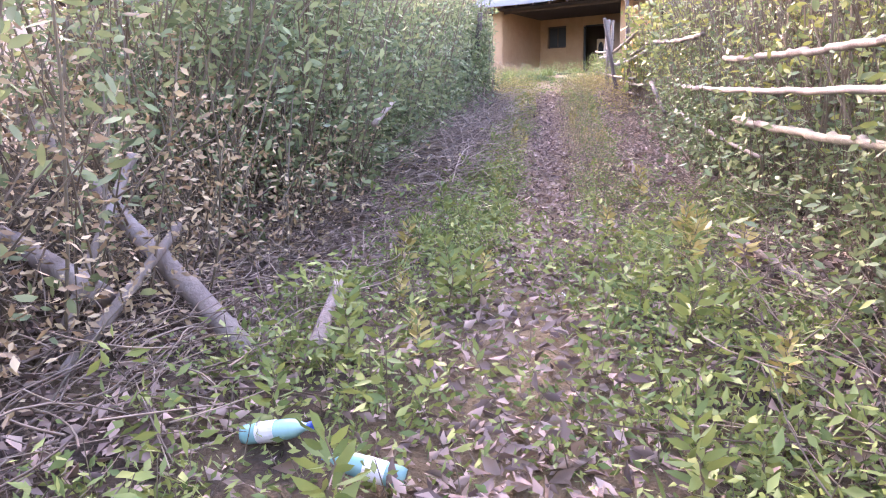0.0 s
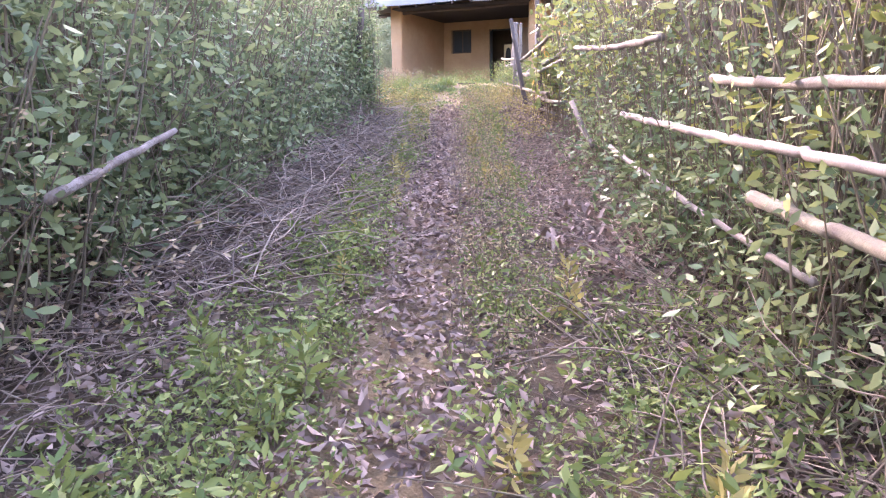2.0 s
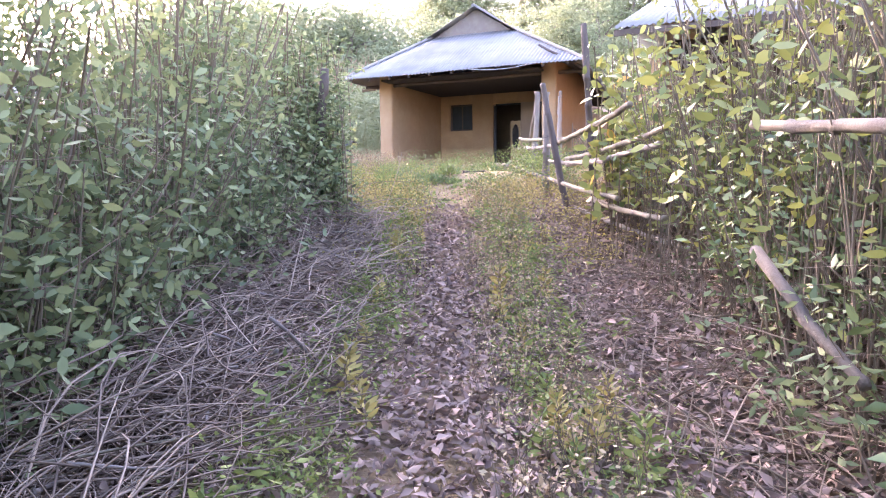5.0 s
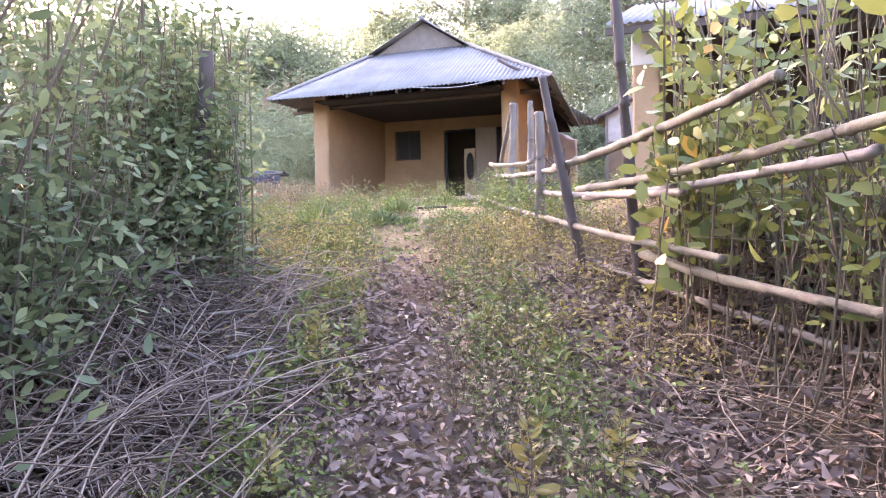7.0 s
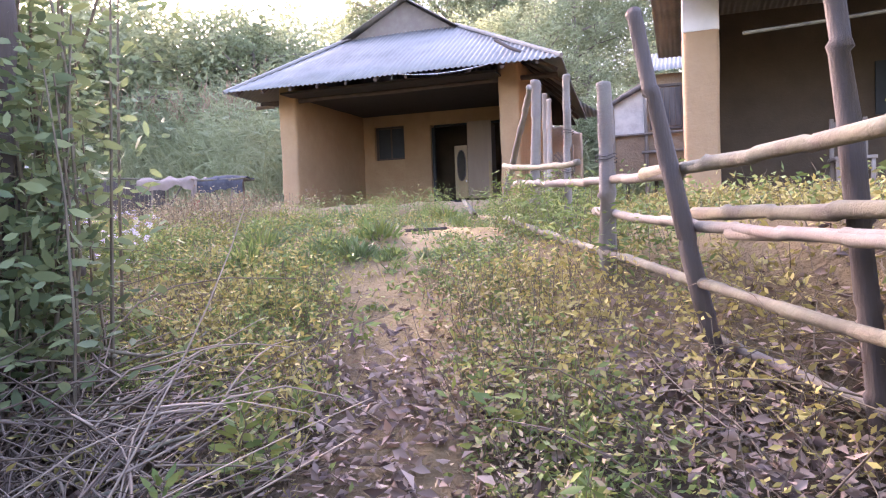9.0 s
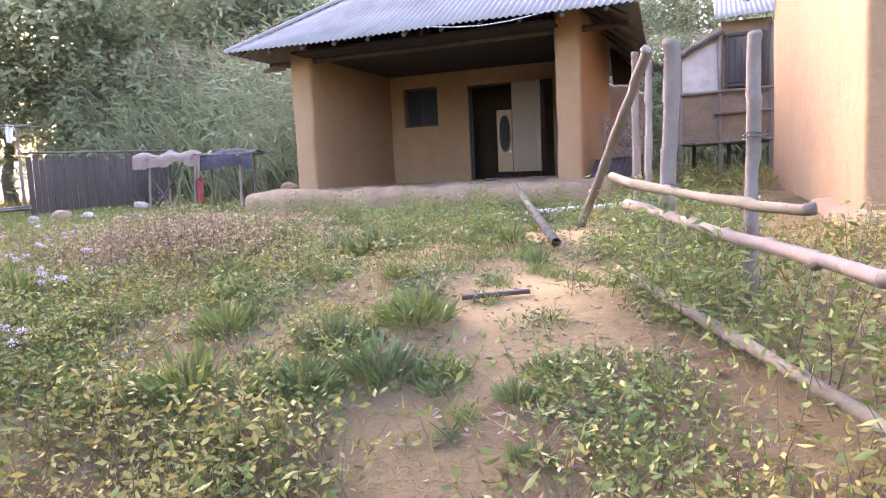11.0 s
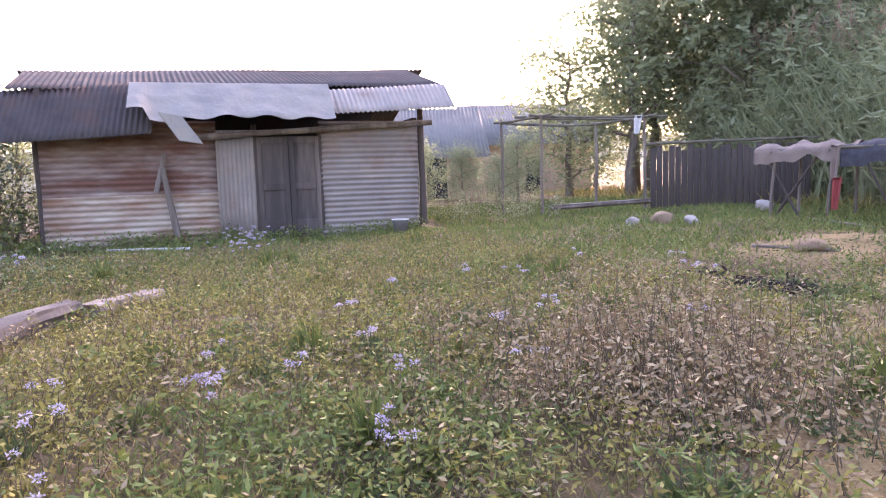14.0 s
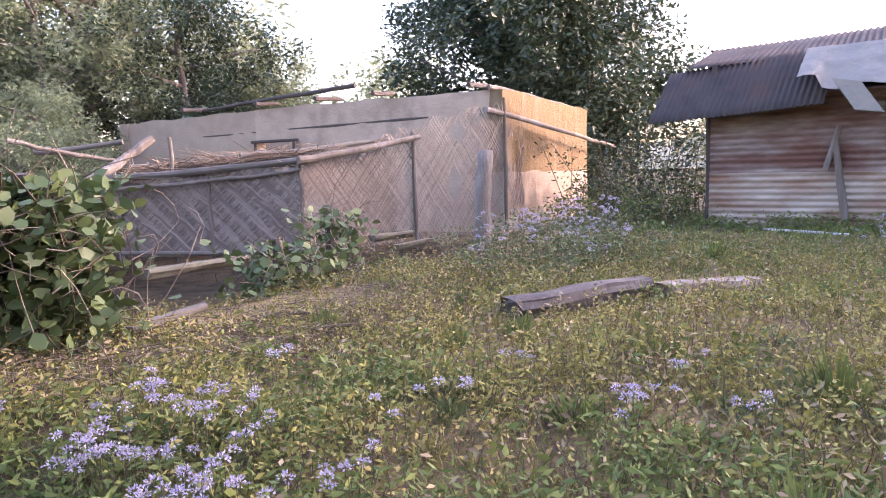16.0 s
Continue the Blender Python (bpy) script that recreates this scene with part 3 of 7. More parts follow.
def build_wardrobe():
    w = empty("wardrobe", (4.1, 3.3, 0))
    body = part("side_panel", board(3.92, 4.60, 3.2, 3.24, 0.17, 2.27), M_BOARD, w, "faded plywood side panel")
    part("carcass", board(3.98, 4.58, 3.26, 3.75, 0.17, 2.2), M_DARKWOOD, w)
    for x in (4.0, 4.53):
        for y in (3.27, 3.70):
            part("leg", board(x, x + 0.05, y, y + 0.05, -0.01, 0.165), M_DARKWOOD, w)
    part("post", board(4.52, 4.60, 3.15, 3.196, 0.17, 1.16), M_YELLOW, w, "pale wooden corner post")
    dr = part("door", board(3.54, 3.905, 3.2, 3.235, 0.18, 1.63), M_YELLOW, w, "yellow varnished door with oval mirror")
    ring, glass = [], []
    for i in range(25):
        a = 2 * math.pi * i / 24
        ring.append((3.735 + 0.12 * math.cos(a), 3.192, 1.08 + math.copysign(abs(math.sin(a)) ** 0.7, math.sin(a)) * 0.42))
    mesh_part("mirror_frame", [tube(ring, 0.014, 6)], M_DARKWOOD, dr)
    n = 24
    mesh_part("mirror", [([(p[0], 3.197, p[2]) for p in ring[:n]] + [(p[0], 3.19, p[2]) for p in ring[:n]], [tuple(range(n, 2 * n))[::-1]] + [(i, (i + 1) % n, n + (i + 1) % n, n + i) for i in range(n)])], M_GLASS, dr, "dark oval mirror")
    part("lock", board(3.84, 3.88, 3.185, 3.2, 0.62, 0.68), M_WHITE, dr)
    settle(w)
    tagged(w, "plywood wardrobe with yellow mirrored door standing in the porch", "wardrobe")


build_wardrobe()


# ---- long tin shed ----
def build_shed():
    s = empty("tin_shed", (-7.5, -10, -0.3))
    # the front stands on a line from (-5.93, -13.07) to (-6.13, -6.6)
    fx = lambda y: -5.93 - (y + 13.07) * 0.031
    al = Vector((fx(-6.6) - fx(-13.07), 6.47, 0)).normalized()
    def sheet(name, ya, yb, z0, z1, m, lab, out=0.0, lean=0.0, seed=0, vertical=False):
        o = Vector((fx(ya) + out, ya, z0))
        up = Vector((lean, 0, 1))
        if vertical:
            g = corrugated(o, al, up, yb - ya, (z1 - z0), None, 0.076, 0.012, 3, 0.004, seed)
        else:
            g = corrugated(o + al * (yb - ya), up, -al, z1 - z0, yb - ya, None, 0.1, 0.017, 8, 0.012, seed)
        mesh_part(name, [g], m, s, lab, True)
    sheet("wall_sheet", -13.07, -10.3, -0.52, 0.42, M_CREAM, "pale corrugated wall sheet", 0.02, 0, 1)
    sheet("wall_sheet", -13.07, -10.3, 0.4, 1.66, M_TINRUST, "rust-streaked corrugated wall sheet", 0.0, 0, 2)
    sheet("wall_sheet", -10.32, -9.66, -0.52, 1.5, M_TINGREY, "upright grey corrugated sheet", 0.03, 0, 3, True)
    sheet("wall_sheet", -8.5, -6.62, -0.52, 0.6, M_TINGREY, "dull corrugated wall sheet", 0.02, 0, 4)
    sheet("wall_sheet", -8.5, -6.6, 0.58, 1.66, M_TINGREY, "dull corrugated wall sheet", 0.0, 0, 5)
    # double door of framed planks
    for k in (0, 1):
        ya = -9.63 + k * 0.57
        d = part("door", board(fx(ya) - 0.05, fx(ya) - 0.02, ya, ya + 0.56, -0.46, 1.38), M_DOORWOOD, s, "weathered grey plank door, shut")
        for a, b, c, e in ((ya, ya + 0.09, -0.46, 1.38), (ya + 0.47, ya + 0.56, -0.46, 1.38), (ya + 0.09, ya + 0.47, -0.46, -0.12), (ya + 0.09, ya + 0.47, 0.42, 0.54), (ya + 0.09, ya + 0.47, 1.26, 1.38)):
            part("rail", board(fx(ya) - 0.019, fx(ya) + 0.012, a, b, c, e), M_DOORWOOD, d)
    for y in (-9.66, -8.5):
        mesh_part("door_post", [pole((fx(y) - 0.02, y, -0.3), (fx(y) - 0.02, y, 1.6), 0.055, 0.05, 0, 4, 8, 0.006, 0, 2)], M_DARKWOOD, s)
    mesh_part("eave_beam", [pole((fx(-10.8) + 0.12, -10.85, 1.36), (fx(-6.5) + 0.12, -6.35, 1.62), 0.055, 0.05, 0, 8, 8, 0.008, 0, 3)], M_WOOD, s, "weathered eave beam")
    # closed sides and back
    part("side_wall", slab(-10.4, fx(-13.07) - 0.03, -13.06, -12.98, -0.35, 2.2, 99), M_TINDARK, s)
    part("side_wall", slab(-10.4, fx(-6.6) - 0.03, -6.68, -6.6, -0.35, 1.72, 99), M_TINDARK, s)
    part("back_wall", slab(-10.45, -10.37, -13.06, -6.6, -0.35, 2.2, 99), M_TINDARK, s)
    for y in (-6.5, -13.1):
        mesh_part("corner_post", [pole((fx(y) - 0.1, y, -0.35), (fx(y) - 0.1, y, 1.9), 0.07, 0.06, 0, 5, 8, 0.01, 0, 5)], M_DARKWOOD, s)
    # dark inner soffit and main roof
    def plane(name, p, q, r, m, lab, pitch=0.1, sag=0.012, seed=1):
        p, q, r = Vector(p), Vector(q), Vector(r)
        mesh_part(name, [corrugated(p, q - p, r - p, (q - p).length, (r - p).length, None, pitch, 0.016, 4, sag, seed)], m, s, lab, True)
    plane("roof", (-6.0, -13.5, 2.18), (-6.15, -6.0, 2.34), (-8.3, -13.7, 2.80), M_TINDARK, "dark weathered corrugated roof", seed=4)
    plane("roof", (-8.3, -5.8, 2.95), (-8.3, -13.8, 2.80), (-10.9, -5.9, 2.0), M_TINDARK, "", seed=5)
    # awning sheets hung under the eave
    plane("awning", (-5.3, -13.9, 1.27), (-5.35, -11.3, 1.42), (-6.05, -13.8, 2.16), M_TINDARK, "dark brown sagging awning sheet", 0.09, 0.02, 7)
    plane("awning", (-5.35, -8.4, 1.72), (-5.45, -6.05, 1.86), (-6.0, -8.4, 2.22), M_TINGREY, "bluish grey awning sheet", 0.09, 0.01, 8)
    # crumpled pale sheet over the middle, with a torn corner
    v, f, n, m = [], [], 40, 12
    for i in range(n + 1):
        for j in range(m + 1):
            u, t = i / n, j / m
            y = -11.62 + 3.3 * u
            low = 1.64 - 0.025 * math.sin(u * 9) + 0.03 * math.sin(u * 31) + (0.16 if u < 0.1 else 0) + 0.02 * u
            z = low + (2.30 - low) * t
            x = -5.12 - 0.75 * t + 0.06 * noise.noise(Vector((u * 9, t * 4, 0))) + 0.025 * noise.noise(Vector((u * 30, t * 9, 3))) + 0.012 * math.sin(z * 60)
            v.append((x, y, z))
    for i in range(n):
        for j in range(m):
            a = i * (m + 1) + j
            f.append((a, a + m + 1, a + m + 2, a + 1))
    k = len(v)
    v += [(x - 0.006, y, z - 0.004) for x, y, z in v]
    f += [tuple(q + k for q in reversed(c)) for c in f]
    mesh_part("awning", [(v, f)], M_TARP, s, "pale crumpled sheet with a torn corner", True)
    flap = [(-5.1, -11.16, 1.74), (-5.06, -10.8, 1.66), (-5.0, -10.5, 1.22), (-5.04, -10.86, 1.28), (-5.12, -11.16, 1.73), (-5.08, -10.8, 1.65), (-5.02, -10.5, 1.21), (-5.06, -10.86, 1.27)]
    mesh_part("torn_flap", [(flap, [(0, 1, 2, 3), (7, 6, 5, 4), (0, 4, 5, 1), (1, 5, 6, 2), (2, 6, 7, 3), (3, 7, 4, 0)])], M_TARP, s)
    # props against the wall
    mesh_part("prop", [pole((-5.72, -11.02, -0.32), (-5.82, -11.2, 0.86), 0.06, 0.045, 0, 6, 7, 0.008, 0, 6)], M_WOOD, s, "split timber prop")
    mesh_part("prop", [pole((-5.85, -11.32, 0.45), (-5.82, -11.16, 1.1), 0.05, 0.04, 0, 4, 7, 0.008, 0, 7)], M_WOOD, s)
    settle(s)
    tagged(s, "long low shed of rusty corrugated tin sheets", "shed")


build_shed()


# ---- roofless mud house, with woven lean-to ----
MC, MD, ME = Vector((-4.8, -16.74, 0)), Vector((-3.1, -26.8, 0)), Vector((-9.1, -17.13, 0))


def wall_along(a, b, z0, z1a, z1b, thick, m, name, parent, lab="", rough=0.02, cell=0.3, seed=0):
    """An uneven mud wall from a to b, its face on that line and its thickness behind it, with a sloping top."""
    a, b = Vector(a), Vector(b)
    L = (b - a).length
    bm = slab(0, L, 0, thick, 0, 1, cell, 0, 0)
    d = (b - a).normalized()
    nrm = Vector((-d.y, d.x, 0))
    for v in bm.verts:
        u = v.co.x / L
        top = z1a + (z1b - z1a) * u + 0.05 * noise.noise(Vector((v.co.x * 1.3, seed, 0)))
        z = z0 + v.co.z * (top - z0)
        p = a + d * v.co.x + nrm * v.co.y
        v.co = Vector((p.x, p.y, z)) + noise.noise_vector(Vector((p.x, p.y, z)) * 1.7) * rough
    bmesh.ops.recalc_face_normals(bm, faces=bm.faces)
    return part(name, bm, m, parent, lab)


def build_ruin():
    h = empty("roofless_house", (-6, -21, -0.45))
    # long wall split round its small window
    d = (MD - MC).normalized()
    q = lambda u, z=0.0: MC + d * u + Vector((0, 0, z))
    W0, W1 = 4.6, 5.7
    wall_along(q(W0), q(0), -0.6, 2.05, 2.05, 0.0 + 0.28, M_GREYMUD, "wall", h, "grey mud-plastered wall", seed=1)
    wall_along(q(10.2), q(W1), -0.6, 1.95, 2.03, 0.28, M_GREYMUD, "wall", h, seed=2)
    wall_along(q(W1), q(W0), -0.6, 1.03, 1.03, 0.28, M_GREYMUD, "wall", h, seed=3)
    wall_along(q(W1), q(W0), 1.32, 2.03, 2.05, 0.28, M_GREYMUD, "wall", h, seed=4)
    out = Vector((-d.y, d.x, 0))
    for u in (W0, W1):
        p = q(u) + out * 0.06
        mesh_part("window_jamb", [pole(p + Vector((0, 0, 1.0)), p + Vector((0, 0, 1.34)), 0.035, 0.035, 0, 2, 6)], M_DARKWOOD, h)
    for z in (1.04, 1.33):
        mesh_part("window_rail", [pole(q(W0 - .1, z) + out * 0.06, q(W1 + .1, z) + out * 0.06, 0.035, 0.035, 0, 2, 6)], M_DARKWOOD, h)
    wall_along(ME, MC, 0.52, 1.9, 2.05, 0.28, M_MUDREED, "gable_wall", h, "ochre reed-and-mud end wall", 0.03, 0.2, 5)
    wall_along(ME + Vector((0, -0.03, 0)), MC + Vector((0, -0.03, 0)), -0.6, 0.5, 0.55, 0.31, M_GREYMUD, "gable_foot", h, "grey-plastered foot of the end wall", 0.03, 0.2, 6)
    wall_along(MD + Vector((0, 0.3, 0)), MD + (ME - MC), -0.6, 1.95, 1.8, 0.28, M_GREYMUD, "wall", h, seed=6)
    wall_along(MD + (ME - MC), ME, -0.6, 1.8, 1.9, 0.28, M_GREYMUD, "wall", h, seed=7)
    # timbers along the top and a shelf beam let into the long wall
    oz = out * -0.05
    mesh_part("ring_beam", [pole(q(1.3, 1.62) - out * 0.02, q(7.6, 1.52) - out * 0.02, 0.035, 0.03, 0, 8, 7, 0.01, 0, 1)], M_DARKWOOD, h, "dark timber set in the wall")
    mesh_part("wall_plate", [pole(MC + Vector((0.1, 0.05, 2.11)), ME + Vector((-0.2, 0, 1.95)), 0.05, 0.045, 0, 8, 7, 0.02, 0, 2)], M_WOOD, h)
    for k, (u, l) in enumerate(((0.15, 1.0), (2.2, 0.8), (3.6, 1.3), (5.2, 0.8), (7.4, 1.1))):
        p = q(u, 2.1)
        mesh_part("roof_stub", [pole(p - out * -0.55, p + out * 0.25 * -l + Vector((0, 0, 0.06)), 0.05, 0.04, 0, 4, 7, 0.01, 0, 10 + k)], M_DARKWOOD, h)
    mesh_part("fallen_rafter", [pole(q(2.9, 2.34) + out * 0.1, q(7.2, 2.12) + out * 0.1, 0.045, 0.035, 0, 7, 7, 0.012, 0, 20)], M_DARKWOOD, h)
    mesh_part("pole", [pole((-3.9, -16.2, 1.62), (-9.6, -16.4, 1.05), 0.05, 0.04, 0, 9, 8, 0.015, 0, 22)], M_WOOD, h, "grey pole laid across the end wall")
    settle(h)
    tagged(h, "roofless old mud house with timber stubs", "ruined house")


build_ruin()


def woven(a, b, z0, z1a, z1b, parent, name, step=0.1, r=0.012, seed=0, gap=0.0, lab="", lean=0.8, hole=0.0):
    """A net of crossed split-bamboo strips between a and b, buckled and torn; hole: how much of it has come away."""
    rr = random.Random(seed)
    a, b = Vector((a[0], a[1], 0)), Vector((b[0], b[1], 0))
    L = (b - a).length
    d = (b - a).normalized()
    nrm = Vector((-d.y, d.x, 0))
    top = lambda x: z1a + (z1b - z1a) * min(max(x / L, 0), 1) + 0.05 * math.sin(x * 7 + seed)
    hi = max(z1a, z1b) - z0
    geos = []
    for sgn in (1, -1):
        x = -hi * lean
        while x < L + hi * lean:
            run = []
            x0 = x if sgn > 0 else x + hi * lean
            w = r * rr.uniform(0.6, 1.35)
            tilt = lean * rr.uniform(0.97, 1.03)
            for i in range(25):
                t = i / 24
                xx, zz = x0 + sgn * hi * tilt * t, z0 + hi * t
                inside = 0 <= xx <= L and zz <= top(xx) and noise.noise(Vector((xx * 1.6, zz * 1.6, seed * 5.3))) > hole - 1
                buck = 0.05 * noise.noise(Vector((xx * 1.4, zz * 1.4, seed))) + 0.006 * sgn * math.sin(24 * xx + 18 * zz)
                wig = 0.02 * noise.noise(Vector((xx * 5, zz * 5, sgn)))
                p = a + d * (xx + wig) + nrm * buck + Vector((0, 0, zz + wig))
                if inside:
                    run.append(p)
                if run and (not inside or i == 24):
                    if len(run) > 2 and rr.random() > gap:
                        side = (d - Vector((0, 0, sgn)) * 0.8).normalized() * w
                        n = len(run)
                        v = [q + side * k + nrm * h for q in run for k, h in ((-1, 0), (1, 0.004), (0.0, 0.008))]
                        f = [(3 * m + u, 3 * m + (u + 1) % 3, 3 * m + 3 + (u + 1) % 3, 3 * m + 3 + u) for m in range(n - 1) for u in range(3)]
                        geos.append((v, f))
                    run = []
            x += step * rr.uniform(0.85, 1.15)
    ob = mesh_part(name, geos, M_WEAVE, parent)
    tagged(ob, kind="stuff")
    if lab:
        tagged(ob, lab)
    return ob


def build_leanto():
    p = empty("woven_pen", (0, -18, -0.5))
    # front mat, side screen up to the house corner, and the collapsed thatch roof poles
    woven((1.2, -18.9), (-0.2, -16.8), -0.5, 0.5, 0.74, p, "mat_wall", 0.042, 0.013, 1, 0, "dense woven bamboo mat wall", 1.1, 0.2)
    woven((1.2, -18.93), (-0.2, -16.83), -0.5, 0.5, 0.74, p, "mat_wall", 0.042, 0.012, 7, 0.05, "", 0.9, 0.25)
    woven((-0.2, -16.8), (-4.5, -16.25), -0.5, 0.78, 1.85, p, "lattice_screen", 0.056, 0.0095, 2, 0.05, "torn open bamboo lattice screen", 0.8, 0.55)
    woven((-0.25, -16.9), (-2.0, -16.65), -0.5, 0.72, 1.0, p, "lattice_screen", 0.06, 0.010, 5, 0.05, "", 0.95, 0.4)
    woven((-4.4, -16.2), (-5.9, -16.6), -0.1, 1.6, 1.0, p, "lattice_screen", 0.10, 0.014, 3, 0.1, "ragged strip of old lattice", 0.8, 0.75)
    for k, (a, b, r) in enumerate((((1.5, -19.2, 0.58), (-0.3, -16.7, 0.8), 0.05), ((1.4, -18.9, 0.44), (-0.2, -16.75, 0.66), 0.03), ((1.3, -18.8, -0.42), (-0.2, -16.7, -0.44), 0.035),
                                   ((-0.1, -16.7, 0.78), (-2.3, -16.4, 1.12), 0.05), ((0.3, -17.4, 0.85), (-2.2, -17.0, 1.12), 0.045), ((1.95, -18.5, 0.5), (0.86, -18.62, 1.13), 0.07), ((1.2, -21.5, 1.05), (0.2, -20.6, 1.2), 0.05),
                                   ((0.9, -19.2, 0.75), (-1.2, -18.4, 1.0), 0.045), ((1.9, -18.5, 0.52), (0.95, -19.6, 0.62), 0.08), ((2.2, -19.9, 1.15), (0.9, -19.5, 0.86), 0.035))):
        mesh_part("pole", [pole(a, b, r, r * 0.8, 0.03, 8, 8, 0.012, 0, k)], M_WOOD if k % 2 else M_OLDBAMBOO, p)
    for k, (x, y, z) in enumerate(((1.25, -18.9, 0.7), (0.5, -17.85, 0.6), (-0.25, -16.8, 0.85), (-2.3, -16.5, 1.2), (-4.5, -16.2, 1.85), (0.75, -18.3, 1.15))):
        mesh_part("post", [pole((x, y, -0.6), (x + .03, y, z), 0.036, 0.03, 0, 6, 8, 0.012, 0, 30 + k)], M_WOOD, p)
    # heap of old thatch on the pen
    n = 900
    k = rng.uniform(0, 1, n)
    a = np.stack([1.2 - 1.4 * k - rng.uniform(0.1, 1.2, n), -18.9 + 2.1 * k - rng.uniform(0, 0.6, n), 0.55 + 0.24 * k + rng.uniform(0, 0.18, n)], 1)
    b = a + rng.normal(0, 1, (n, 3)) * [0.45, 0.25, 0.08]
    v, f = stick_arrays(a, b, 0.008, rng.uniform(-.06, .06, n), 3)
    tagged(big_mesh("old_thatch", v, f, M_TWIG, p), "collapsed old thatch and twigs")
    settle(p)
    tagged(p, "collapsed woven bamboo pen beside the ruin", "pen")


build_leanto()


# ---- second mud house past the fence ----
def build_house2():
    h = empty("neighbour_house", (13, -2, -0.3))
    bm = slab(9.55, 9.95, -6.2, 4.0, -0.45, 2.45, 0.35, 0.02, 0.05, 11)
    for v in bm.verts:
        top = 2.4 + (v.co.y + 6.2) * 0.33 if v.co.y < -1.4 else 3.95 - (v.co.y + 1.4) * 0.07
        v.co.z = -0.45 + (v.co.z + 0.45) / 2.9 * (top + 0.45)
    part("side_wall", bm, M_OCHRE, h, "ochre mud side wall")
    part("limewash_patch", slab(9.535, 9.96, -6.215, -5.6, 1.75, 2.46, 0.3, 0.004, 0.02, 11), M_WHITE, h, "peeling whitewashed corner")
    # Wall coloured dark to hold the deep porch's shade.
    part("back_wall", slab(9.95, 17, -3.9, -3.6, -0.4, 2.5, 0.6, 0.01, 0, 12), M_DARKROOM, h, "porch back wall with porch shade in its colour")
    part("end_wall", slab(16.6, 17, -6.2, -3.9, -0.4, 2.5, 0.6, 0.01, 0, 13), M_OCHRE, h)
    part("rear_wall", slab(9.95, 17, 3.6, 4.0, -0.4, 3.5, 0.8, 0.01, 0, 14), M_OCHRE, h)
    part("plinth", slab(9.4, 17.2, -6.75, -3.6, -0.75, -0.28, 0.35, 0.04, 0.1, 15), M_PLINTH, h, "worn mud plinth")
    part("window", board(12.1, 13.0, -3.93, -3.9, 0.85, 1.6), M_SHUTTER, h, "dark shut window")
    part("door", board(14.2, 15.1, -3.93, -3.9, -0.28, 1.65), M_SHUTTER, h, "dark shut door")
    mesh_part("roof", [corrugated((9.2, -7.0, 2.22), (1, 0, 0), (0, 5.6, 1.9), 8.35, 5.9, None, 0.12, 0.017, 3, 0.01, 1)], M_TIN, h, "corrugated tin roof", True)
    mesh_part("roof", [corrugated((17.55, 4.6, 3.72), (-1, 0, 0), (0, -6.0, 0.42), 8.6, 6.02, None, 0.12, 0.017, 3, 0.01, 2)], M_TIN, h, "", True)
    part("fascia", board(9.22, 17.5, -6.96, -6.92, 2.08, 2.2), M_DARKWOOD, h)
    for i in range(8):
        x = 9.35 + i * 1.1
        mesh_part("rafter", [pole((x, -6.9, 2.16), (x, -3.7, 3.2), 0.045, 0.04, 0, 4, 7, 0.01, 0, i)], M_DARKWOOD, h)
    mesh_part("drying_pole", [pole((10.2, -6.4, 1.62), (13.8, -6.3, 1.86), 0.02, 0.02, 0.02, 6, 7)], M_BAMBOO, h, "thin pole hung under the eave")
    settle(h)
    tagged(h, "neighbouring mud house with dark open porch", "house")
    c = empty("wooden_chair", (11.4, -5.9, -0.29))
    part("seat", board(-0.22, 0.22, -0.22, 0.22, 0.40, 0.44), M_WOOD, c)
    for x in (-0.2, 0.16):
        for y in (-0.2, 0.16):
            part("leg", board(x, x + 0.045, y, y + 0.045, 0.0, 0.92 if y > 0 else 0.4), M_WOOD, c)
    part("backrest", board(-0.155, 0.158, 0.17, 0.2, 0.60, 0.88), M_WOOD, c)
    tagged(c, "plain weathered wooden chair on the porch", "chair")


build_house2()


